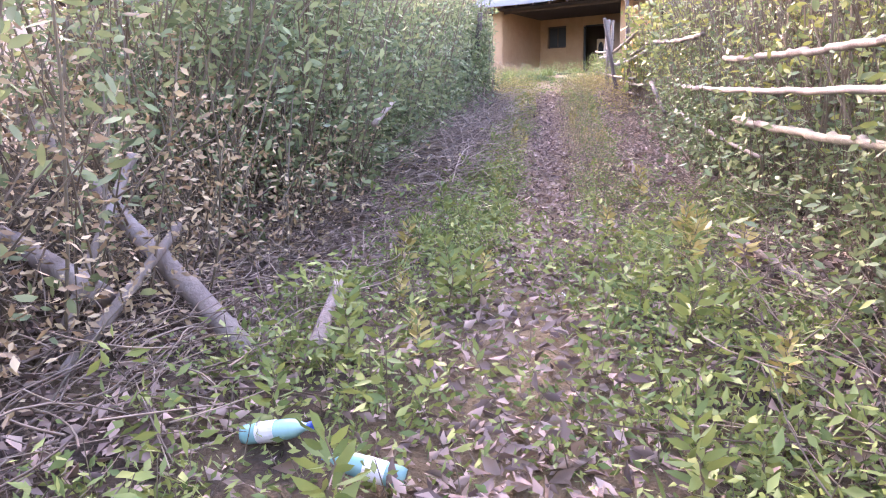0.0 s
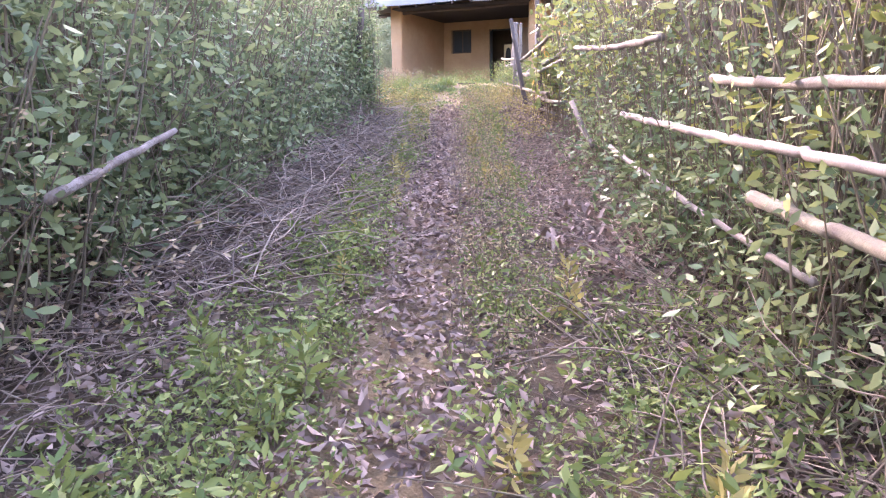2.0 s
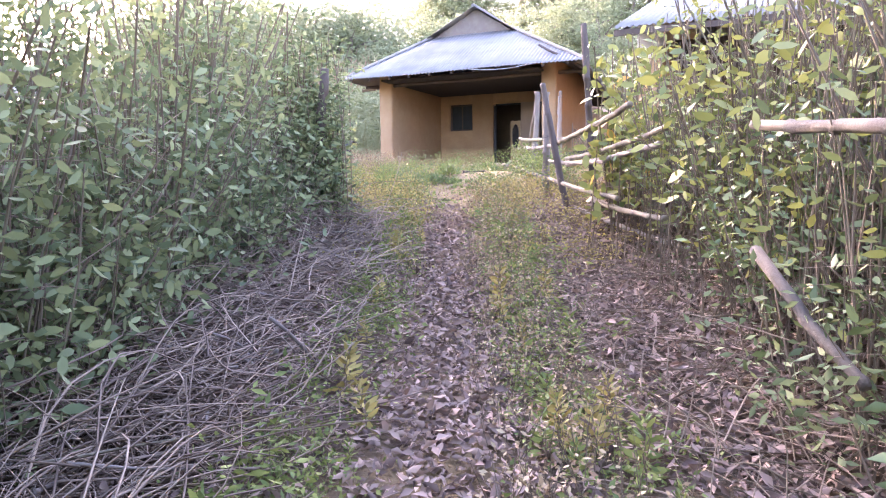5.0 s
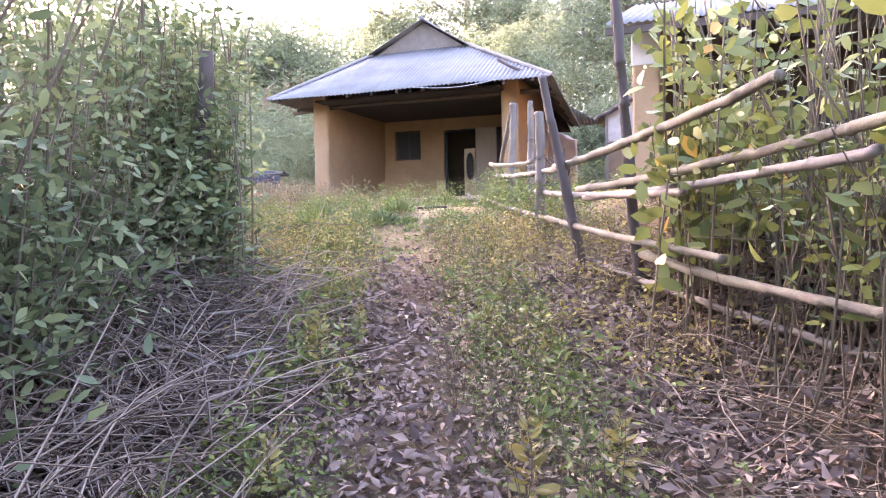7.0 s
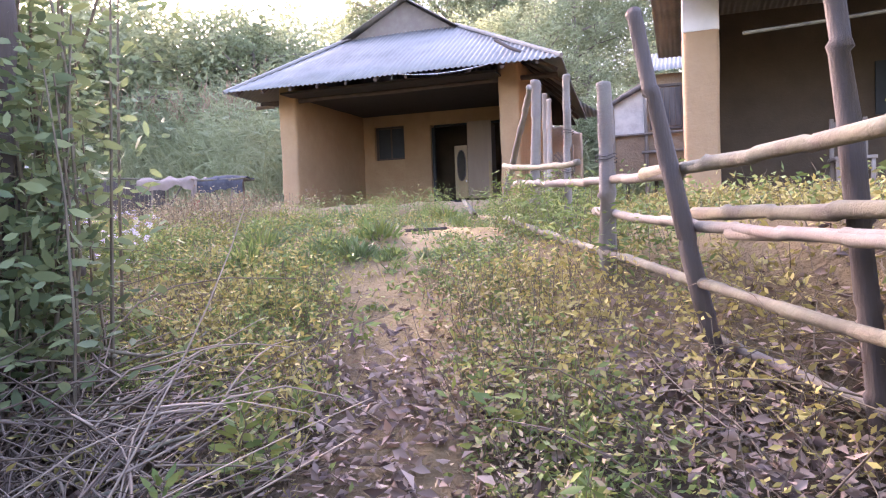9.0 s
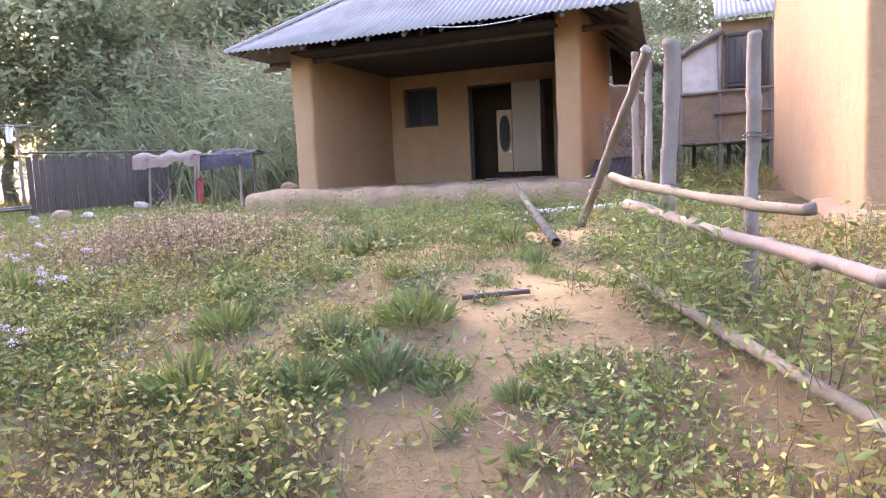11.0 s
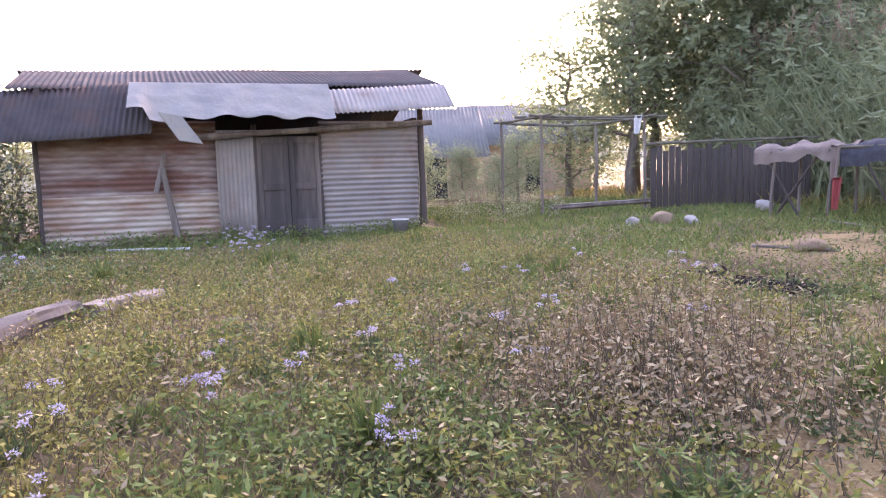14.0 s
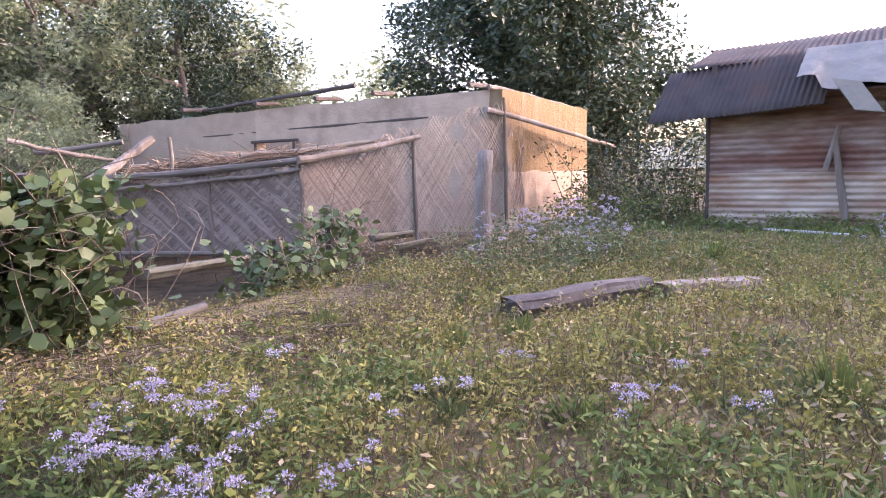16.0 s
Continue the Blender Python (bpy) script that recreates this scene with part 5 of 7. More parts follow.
# the yard: short grass, tufts, dry weeds and lilac flowers
def wyard(x, y):
    blocked = ((x > -0.7) & (x < 6.9) & (y > -1.1)) | ((x < -5.6) & (y > -13.8) & (y < -6)) | ((x < -4.6) & (y < -16.5))
    hedged = (x - path_x(y) > -2.2) & (y < -12.5)
    return np.where(blocked | hedged, 0, np.clip(1.15 - 1.6 * bare_soil(x, y), 0, 1))


def yard_grass(n, x0, x1, y0, y1, ln, name, m, label, w=0.0035, weight=None):
    x, y = scatter(n, x0, x1, y0, y1, lambda a, b: wyard(a, b) * (weight(a, b) if weight else 0.25 + 0.75 * clumpy(a, b, 1.3, 5)))
    P = on_ground(x, y, -0.01)
    v, f = blade_arrays(P, up_ways(len(P), 0.5), rng.uniform(0.5, 1.4, len(P)) * ln, w, 0.35)
    return tagged(big_mesh(name, v, f, m), label, "grass", kind="stuff")


yard_grass(80000, -8, 9.2, -17, 3, 0.075, "yard_grass", M_GRASS, "short patchy grass over the yard", 0.005)
yard_grass(15000, -2.5, 6.8, -14, -6, 0.11, "straw_grass", M_DRYWEED, "fine dry straw grass over the yard", 0.004)
yard_grass(34000, -2.5, 6.8, -14, -6, 0.10, "fine_grass", M_WEED, "fine green grass over the yard", 0.004)
yard_grass(84000, -14, 0.4, -14, 4, 0.125, "shed_grass", M_WEED, "greener short grass before the tin shed", 0.012)
yard_grass(22000, -20, 22, 2, 20, 0.35, "rough_grass", M_GRASS, "rough grass behind the houses", 0.02, lambda a, b: np.ones_like(a))
x, y = rng.normal(8.3, 0.12, 16), rng.normal(-9.3, 0.25, 16)
bushes("feathery_weeds", x, y, 0.55, 70, 0.07, M_WEED, "tall feathery green weeds at the fence foot", spread=0.2, droop=0.0, width=0.14)
x, y = scatter(5200, -3, 8.5, -15, -1.5, lambda a, b: wyard(a, b) * smooth(0.45, 0.75, clumpy(a, b, 1.6, 8)))
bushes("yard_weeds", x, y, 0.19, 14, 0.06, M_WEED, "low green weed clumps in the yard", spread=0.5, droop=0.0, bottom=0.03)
x, y = scatter(260, 2.5, 8.6, -10.5, -1.6, lambda a, b: np.ones_like(a))
n = 44
cx, cy = np.repeat(x, n) + rng.normal(0, 0.05, len(x) * n), np.repeat(y, n) + rng.normal(0, 0.05, len(x) * n)
P = on_ground(cx, cy, -0.01)
v, f = blade_arrays(P, up_ways(len(P), 0.65), rng.uniform(0.05, 0.14, len(P)), 0.005, 0.3)
tagged(big_mesh("grass_tufts", v, f, M_WEED), "dark green grass tufts on bare soil", "grass", kind="stuff")
x, y = scatter(240, 2.0, 8.7, -10.4, -1.4, lambda a, b: 0.35 + 0.65 * clumpy(a, b, 1.2, 7))
bx, by = np.repeat(x, 11) + rng.normal(0, 0.075, len(x) * 11), np.repeat(y, 11) + rng.normal(0, 0.075, len(x) * 11)
bushes("soil_weeds", bx, by, 0.12, 22, 0.04, M_DARKWEED, "dark green weed clumps on sandy soil", spread=0.6, droop=0.0, bottom=0.03, width=0.3)
x, y = scatter(70, 0.5, 8.6, -9.5, -1.6, lambda a, b: np.ones_like(a))
bx, by = np.repeat(x, 5) + rng.normal(0, 0.1, len(x) * 5), np.repeat(y, 5) + rng.normal(0, 0.1, len(x) * 5)
bushes("feathery_weeds", bx, by, 0.42, 60, 0.06, M_WEED, "feathery green taller weeds before the porch", spread=0.25, droop=0.0, width=0.16)
x, y = scatter(3200, -3.5, 7.2, -14.5, -5.0, lambda a, b: wyard(a, b) * np.clip(0.25 + 0.9 * np.exp(-(((a - 3.6) / 2.2) ** 2 + ((b + 8.3) / 1.7) ** 2)) + 0.2 * clumpy(a, b, 0.9, 2), 0, 1) * np.where(a > 5.6, 0.25, 1))
bushes("dry_weeds", x, y, 0.27, 16, 0.042, M_DRYWEED, "brown drying weeds across the yard", spread=0.35, droop=0.0)
x, y = rng.normal(4.25, 0.5, 420), rng.normal(-8.35, 0.4, 420)
bushes("russet_weeds", x, y, 0.48, 26, 0.035, M_DRYWEED, "dense russet clump of dying weeds", spread=0.25, droop=0.0)
x, y = scatter(11500, -4, 6.8, -15, -6.5, lambda a, b: wyard(a, b) * (0.1 + 0.9 * clumpy(a, b, 1.1, 6)))
bushes("mixed_weeds", x, y, 0.18, 16, 0.034, M_GRASS, "low olive weeds across the yard", spread=0.4, droop=0.0, bottom=0.03)
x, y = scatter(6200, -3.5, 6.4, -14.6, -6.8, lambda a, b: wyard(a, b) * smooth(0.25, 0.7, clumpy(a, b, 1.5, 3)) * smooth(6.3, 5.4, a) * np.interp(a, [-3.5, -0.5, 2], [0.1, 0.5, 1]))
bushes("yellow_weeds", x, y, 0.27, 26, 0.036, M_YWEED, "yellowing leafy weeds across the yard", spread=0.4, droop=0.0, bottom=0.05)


def flowers(name, x, y, height, heads, label):
    """Small domed lilac heads on leafy stems."""
    ob = bushes(name, x, y, np.asarray(height) * 0.9, 14, 0.042, M_WEED, label, spread=0.25, droop=0.0)
    n = len(x)
    c = np.repeat(on_ground(x, y), heads, 0) + np.stack([rng.normal(0, 0.055, n * heads), rng.normal(0, 0.055, n * heads), rng.uniform(0.85, 1.1, n * heads) * np.repeat(np.broadcast_to(height, (n,)), heads)], 1)
    k = 34
    d = unit(rng.normal(size=(len(c) * k, 3)) + [0, 0, 0.7])
    P = np.repeat(c, k, 0) + d * rng.uniform(0.006, 0.026, (len(c) * k, 1)) * [1, 1, 0.5]
    v, f = leaf_arrays(P, d + rng.normal(0, 0.3, d.shape), 0.012, 0.6, 0.4)
    tagged(big_mesh("blossom", v, f, M_LILAC, ob), "lilac fluffy flower heads")
    a = c - [0, 0, 0.12]
    v, f = stick_arrays(a, c, 0.0018, rng.normal(0, 0.006, len(c)), 2)
    big_mesh("stalks", v, f, M_STEM, ob)
    return ob


x, y = scatter(1700, 2.5, 6.2, -13.6, -9.4, lambda a, b: wyard(a, b) * np.maximum(0.62 * np.exp(-(((a - 5.02) / 0.36) ** 2 + ((b + 11.45) / 0.62) ** 2)), 0.035 * np.exp(-(((a - 4.5) / 1.2) ** 2 + ((b + 10.4) / 1.0) ** 2))))
flowers("lilac_flowers", x, y, rng.uniform(0.17, 0.3, len(x)), 3, "lilac wild flowers among yard weeds")
x, y = scatter(150, -2.0, 1.0, -14.0, -12.0, lambda a, b: np.exp(-(((a + 0.5) / 0.9) ** 2 + ((b + 13.0) / 0.6) ** 2)))
flowers("lilac_flowers", x, y, rng.uniform(0.25, 0.7, len(x)), 4, "bushy lilac wild flowers by the pen post")
x, y = rng.normal(-0.3, 0.75, 130), rng.normal(-12.9, 0.5, 130)
bushes("flower_bush", x, y, 0.62, 46, 0.045, M_DARKWEED, "dark leafy bushes among the lilac flowers", spread=0.35, droop=0.0, bottom=0.03)
x, y = rng.normal(0.4, 0.9, 90), rng.normal(-13.2, 0.5, 90)
bushes("flower_bush", x, y, 0.5, 34, 0.04, M_DRYWEED, "brown dying bushes among the lilac flowers", spread=0.35, droop=0.0, bottom=0.03)
x, y = rng.normal(-2.6, 0.22, 26), rng.normal(-9.9, 0.25, 26)
flowers("lilac_flowers", x, y, rng.uniform(0.2, 0.5, 26), 2, "clump of lilac flowers before the shed")
x, y = scatter(26, 0.5, 4.5, -9.8, -5.5, lambda a, b: wyard(a, b) * 0.6)
flowers("lilac_flowers", x, y, 0.26, 4, "scattered lilac wild flowers")
x, y = scatter(120, -9, -4.5, -16.4, -13.4, lambda a, b: np.ones_like(a))
bushes("gap_bushes", x, y, 0.9, 40, 0.08, M_WEED, "green bushes between shed and ruin")
x, y = scatter(90, -9.5, -6.2, -16.2, -13.9, lambda a, b: np.ones_like(a))
bushes("dark_shrubs", x, y, 1.9, 60, 0.09, M_TREELEAF, "dark evergreen shrubs between shed and ruin", spread=0.35, bottom=0.03)
x, y = scatter(150, -8.5, -3.0, -5.8, -3.2, lambda a, b: np.where((a < -6.2), 1, 0.0))
bushes("shed_bushes", x, y, 0.9, 40, 0.06, M_REED, "pale scrub beside the tin shed")
x, y = scatter(520, -5.95, -5.2, -13.3, -6.6, lambda a, b: smooth(-5.2, -5.8, a))
bushes("wall_foot_weeds", x, y, 0.28, 20, 0.06, M_WEED, "dark weeds along the shed wall", spread=0.4)


# ---- trees and tall reeds ----
def make_tree(name, height, trunk_r, crown_r, leaves, leaf, leafmat, seed, label, first=0.35, limbs=11, flat=0.75, lean=0.0):
    rr = random.Random(seed)
    t = empty(name)
    top = Vector((lean * height, rr.uniform(-.3, .3), height * 0.82))
    pts = [Vector((0, 0, -0.3)).lerp(top, i / 7) + Vector((rr.uniform(-1, 1), rr.uniform(-1, 1), 0)) * (0.03 * height * (0 < i)) * 0.5 for i in range(8)]
    geo = [tube(pts, [trunk_r * (1 - 0.75 * i / 7) * (1.35 if i == 0 else 1) for i in range(8)], 9)]
    mesh_part("trunk", geo, M_BARK, t, "", True)
    lg, ends = [], [pts[-1]]
    for i in range(limbs):
        u = first + (1 - first) * i / limbs
        k = min(6, int(u * 7))
        a = pts[k].lerp(pts[k + 1], u * 7 - k)
        ang = i * 2.4 + rr.uniform(-.4, .4)
        reach = crown_r * rr.uniform(0.6, 1.0) * (1 - 0.45 * abs(2 * u - 1.1))
        b = a + Vector((math.cos(ang) * reach, math.sin(ang) * reach, reach * rr.uniform(0.15, 0.7) * flat))
        m1 = a.lerp(b, 0.5) + Vector((rr.uniform(-1, 1), rr.uniform(-1, 1), 0.6)) * reach * 0.1
        lg.append(tube([a, m1, b], [trunk_r * 0.36, trunk_r * 0.22, trunk_r * 0.07], 6))
        ends += [b, m1.lerp(b, 0.5)]
        for _ in range(2):
            c = m1 + Vector((rr.uniform(-1, 1), rr.uniform(-1, 1), rr.uniform(-.2, .8))) * reach * 0.5
            lg.append(tube([m1, c], [trunk_r * 0.16, trunk_r * 0.04], 5))
            ends.append(c)
    for bg in lg[::3]:
        mesh_part("limb", [bg], M_BARK, t, "", True)
    tagged(mesh_part("branchwork", lg[1::3] + lg[2::3], M_BARK, t, "", True), kind="stuff")
    E = np.array([tuple(e) for e in ends])
    g = np.random.default_rng(seed)
    idx = g.integers(0, len(E), leaves)
    sub = g.normal(0, 1, (len(E) * 6, 3)) * crown_r * 0.2
    pick = idx * 6 + g.integers(0, 6, leaves)
    P = E[idx] + sub[pick] + np.clip(g.normal(0, 1, (leaves, 3)), -1.6, 1.6) * crown_r * 0.075
    D = g.normal(size=P.shape) * [1, 1, 0.6] + [0, 0, -0.25]
    v, f = leaf_arrays(P, D, g.uniform(0.6, 1.3, leaves) * leaf, 0.42)
    big_mesh("crown", v, f, leafmat, t)
    return tagged(t, label, "tree")


def plant(tree, x, y, turn=0, size=1.0, dz=0.0):
    c = copy_thing(tree, pose(x, y, gz(x, y) + dz, 0, 0, turn) @ Matrix.Diagonal((size, size, size, 1)))
    return c


big = make_tree("mango_tree", 9.0, 0.28, 4.6, 80000, 0.20, M_TREELEAF, 3, "large dark evergreen tree behind the ruin", 0.22, 15)
big.matrix_basis = pose(-13.4, -20.6, gz(-13.4, -20.6), 0, 0, 20)
t1 = make_tree("tall_tree", 15.0, 0.3, 3.6, 8000, 0.22, M_WOODS, 5, "tall slender tree with thin crown", 0.45, 12)
t1.matrix_basis = pose(-6.2, -34.5, gz(-6.2, -34.5))
t2 = make_tree("dark_tree", 10.0, 0.24, 3.2, 30000, 0.17, M_TREELEAF, 8, "dense dark green tree behind the ruin", 0.2, 13)
t2.matrix_basis = pose(-7.4, -30.4, gz(-7.4, -30.4))
# Woodland crowns carry the haze in their leaf colour.
t3 = make_tree("woodland_tree", 8.5, 0.2, 3.4, 6500, 0.25, M_WOODS, 11, "green woodland tree with haze in its leaf colour", 0.15, 13)
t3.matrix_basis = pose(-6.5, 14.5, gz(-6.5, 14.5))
t4 = make_tree("woodland_tree", 11.0, 0.22, 3.0, 6500, 0.24, M_WOODS, 14, "green woodland tree with haze in its leaf colour", 0.3, 12)
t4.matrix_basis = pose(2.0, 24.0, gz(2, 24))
t5 = make_tree("leafy_tree", 9.5, 0.24, 3.4, 26000, 0.2, M_WOODS, 21, "dense green tree past the rack, leaves lightened for haze", 0.18, 14)
t5.matrix_basis = pose(-12.8, 6.6, gz(-12.8, 6.6), 0, 0, 40)
rt = random.Random(5)
spots = [(t4, -14.2, 3.4, 0.8), (t4, -15.5, 5.2, 0.9), (t3, -11.5, 6.2, 1.15), (t3, -16.5, 2.2, 0.75), (t3, -8, 11, 1.1), (t3, -4, 11.5, 0.9), (t4, -18, 6, 0.9), (t3, -17, -16, 0.55), (t3, -18, -12, 0.3), (t3, -15, -4, 0.25), (t3, -14, -1, 0.3), (t3, -18, -1.5, 0.28), (t3, -12, -2.5, 0.22), (t3, -24, -8, 0.4), (t3, -22, -13, 0.45), (t3, -30, -2, 0.5), (t3, -28, 10, 0.7), (t3, -34, 4, 0.6), (t3, -14.5, 9.5, 1.15), (t3, -11, 12, 1.2), (t5, -8.5, 12.5, 1.1), (t5, -3.5, 14.5, 1.0), (t5, -15, 14, 1.2)]
more = [(t5, 1.0, 17, 0.95), (t4, -9.5, 17, 1.0), (t3, -17.5, 13, 1.1), (t4, -14, 20, 1.0), (t3, -3, 17, 0.95), (t3, 0, 20, 0.9), (t4, -5, 24, 0.9), (t3, 5, 22, 0.75), (t3, 9, 19, 0.75), (t4, 7, 30, 0.8), (t3, 12, 20, 0.8), (t4, 14, 27, 0.8), (t3, 16, 16, 0.85), (t3, 20, 21, 0.9), (t3, 21, 9, 0.9), (t4, 24, 14, 0.9), (t1, 3.6, 28, 0.8), (t1, 10.5, 24, 0.75), (t1, -2, 30, 0.75), (t4, 23, -12, 0.9), (t3, -26, 15, 0.9), (t3, -20, 19, 1.1), (t4, -24, 24, 1.0)]
south = [(t1, -9.5, -37, 0.95), (t1, -3.0, -38, 0.9), (t3, -12, -35, 1.1), (t3, 1.5, -38, 1.15), (t3, -1.5, -33.5, 0.9), (t4, 4, -36, 1.1), (t3, -16, -29, 0.9), (t3, -20, -22, 0.7), (t3, 5.5, -31, 0.95), (t4, 20, -30, 1.0), (t3, 24, -22, 1.0), (t3, 19, -38, 1.1), (t3, 10, -40, 1.0), (t3, -10, -33, 0.8), (t5, 0.5, -30.5, 0.55), (t3, 2.8, -29.5, 0.6), (t5, -11, -31, 0.8), (t5, -1.4, -27.5, 0.55), (t3, -0.3, -26.0, 0.45), (t1, -3.2, -31, 0.8), (t1, -4.6, -31.5, 0.85), (t5, -2.6, -34, 0.9), (t3, -5, -33, 0.9), (t3, -14, -36, 0.9), (t3, 1.0, -24.5, 0.35)]
for base, x, y, q in spots + more + south:
    plant(base, x, y, rt.uniform(0, 360), q * rt.uniform(0.92, 1.08))


def wood(bases, n, x0, x1, y0, y1, q0, q1):
    """A stand of trees over a stretch of land, evenly spread with some chance."""
    for i in range(n):
        x = x0 + (x1 - x0) * (i + rt.uniform(0.15, 0.85)) / n
        plant(bases[i % len(bases)], x, rt.uniform(y0, y1), rt.uniform(0, 360), rt.uniform(q0, q1))


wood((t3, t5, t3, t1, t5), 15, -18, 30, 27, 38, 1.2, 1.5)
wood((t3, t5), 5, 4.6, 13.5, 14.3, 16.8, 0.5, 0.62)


def reeds(name, x, y, height, per, label):
    n = len(x)
    cx, cy = np.repeat(x, per) + rng.normal(0, 0.16, n * per), np.repeat(y, per) + rng.normal(0, 0.16, n * per)
    P = on_ground(cx, cy, -0.05)
    H = np.repeat(np.broadcast_to(height, (n,)) * rng.uniform(0.7, 1.15, n), per) * rng.uniform(0.45, 1.1, n * per)
    v, f = blade_arrays(P, up_ways(len(P), 0.22), H, 0.03, 0.32)
    ob = big_mesh(name, v, f, M_REED)
    tagged(ob, label, "reeds", kind="stuff")
    Q = on_ground(x, y)
    Q = np.repeat(Q, 60, 0) + rng.normal(0, 0.28, (n * 60, 3))
    Q[:, 2] += np.repeat(np.broadcast_to(height, (n,)), 60) * rng.uniform(0.2, 1.05, n * 60)
    D = rng.normal(size=Q.shape) * [1, 1, 0.5] + [0, 0, -0.2]
    v, f = blade_arrays(Q, D, rng.uniform(0.25, 0.6, len(Q)), 0.024, 0.5)
    big_mesh("leaves", v, f, M_REED, ob)
    return ob


x, y = scatter(620, -13, -0.9, 2.6, 9.5, lambda a, b: smooth(2.2, 4.2, b + 0.16 * (a + 1)))
reeds("tall_reeds", x, y, np.interp(y, [2.5, 6, 9.5], [2.2, 4.0, 5.2]) * rng.uniform(0.55, 1.25, len(x)), 30, "tall feathery reeds behind the drying rack")
x, y = scatter(60, -11, -3, 5, 9, lambda a, b: np.ones_like(a))
c = np.repeat(on_ground(x, y, 4.3), 22, 0) + rng.normal(0, 1, (len(x) * 22, 3)) * [0.12, 0.12, 0.35] + rng.normal(0, 0.1, 3)
v, f = blade_arrays(c, up_ways(len(c), 0.3), 0.3, 0.014, 0.3)
tagged(big_mesh("reed_plumes", v, f, M_PLUME), "russet seed plumes on the tall reeds", "reeds", kind="stuff")
x, y = scatter(260, 6.9, 9.2, 0.5, 8.2, lambda a, b: np.ones_like(a) * 0.5)
bushes("alley_weeds", x, y, 0.6, 18, 0.08, M_WEED, "rank weeds in the gap between houses")
x, y = scatter(240, 4.5, 14, 12.5, 18, lambda a, b: np.ones_like(a))
reeds("hill_scrub", x, y, 2.2, 26, "dry scrub on the slope behind the houses")
x, y = scatter(130, 9.5, 13.5, -11.5, -7.4, lambda a, b: smooth(0.4, 0.9, (a - path_x(b)) - 1.4))
bushes("neighbour_weeds", x, y, 0.35, 18, 0.06, M_WEED, "weeds in the yard past the fence", spread=0.4)

# weeds past the fence
x, y = scatter(2600, 8.6, 14, -14, -6.9, lambda a, b: smooth(1.3, 2.0, a - path_x(b)) * (0.3 + 0.7 * clumpy(a, b, 1.1, 9)))
bushes("fence_side_weeds", x, y, 0.25, 15, 0.05, M_GRASS, "yellowish weeds in the ground past the fence", spread=0.4, droop=0.0)


# pebbles and clods on the bare soil
n = 900
x, y = rng.normal(6.3, 1.3, n), rng.normal(-6.8, 2.4, n)
k = bare_soil(x, y) > 0.35
c = on_ground(x[k], y[k], 0.004)
r = rng.uniform(0.006, 0.024, len(c))
oct_v = np.array([(1, 0, 0), (0, 1, 0), (-1, 0, 0), (0, -1, 0), (0, 0, 0.7), (0, 0, -0.7)])
v = (c[:, None] + oct_v[None] * r[:, None, None] * rng.uniform(0.6, 1.3, (len(c), 6, 1))).reshape(-1, 3)
oct_f = np.array([(0, 1, 4), (1, 2, 4), (2, 3, 4), (3, 0, 4), (1, 0, 5), (2, 1, 5), (3, 2, 5), (0, 3, 5)])
f = (np.arange(len(c))[:, None, None] * 6 + oct_f[None]).reshape(-1, 3)
tagged(big_mesh("pebbles", v, f, M_PLINTH), "small clods and pebbles on the swept soil", "pebbles", kind="stuff")

# charred patch where rubbish was burnt
n = 1100
P = on_ground(rng.normal(2.1, 0.4, n), rng.normal(-5.9, 0.2, n), 0.01)
P[:, 2] += rng.uniform(0, 0.04, n)
v, f = leaf_arrays(P, unit(rng.normal(size=P.shape) * [1, 1, 0.3]), rng.uniform(0.03, 0.1, n), 0.4, 0.6)
tagged(big_mesh("charred_scraps", v, f, M_SHADECHAR), "charred scraps and ash on the yard soil", "ash", kind="stuff")

# old straw and trampled stalks by the pen
n = 900
a = on_ground(rng.normal(3.5, 0.75, n), rng.normal(-13.2, 0.4, n), 0.015)
a[:, 2] += rng.uniform(0, 0.07, n)
b = a + rng.normal(0, 0.22, (n, 3)) * [1, 1, 0.12]
b[:, 2] = np.maximum(b[:, 2], ground_z(b[:, 0], b[:, 1]) + 0.008)
v, f = stick_arrays(a, b, rng.uniform(0.002, 0.006, n), rng.normal(0, 0.03, n), 3)
tagged(big_mesh("trampled_straw", v, f, M_TWIG), "trampled old straw and stalks by the pen", "straw", kind="stuff")

# single leafy weeds beside the path and stout dry sticks on the brush pile
def make_weed(seed, h, leaf, material):
    g = np.random.default_rng(seed)
    t = empty("weed_plant")
    pts = [(0.02 * math.sin(i + seed), 0.02 * math.cos(2 * i + seed), h * i / 5 - 0.02) for i in range(6)]
    mesh_part("stem", [tube(pts, [0.006, 0.0055, 0.005, 0.004, 0.003, 0.002], 5)], M_STEM, t)
    n = 34
    a = np.arange(n) * 2.4
    z = np.linspace(0.15, 1.0, n) * h
    P = np.stack([0.01 * np.cos(a), 0.01 * np.sin(a), z], 1)
    D = np.stack([np.cos(a), np.sin(a), np.linspace(-0.1, 1.2, n)], 1) + g.normal(0, 0.2, (n, 3))
    v, f = broad_leaf_arrays(P, D, np.linspace(1.2, 0.6, n) * leaf * g.uniform(0.8, 1.2, n), 0.34, 0.3)
    big_mesh("foliage", v, f, material, t)
    return tagged(t, "leafy bright green weed beside the path", "weed", "weeds by the path")


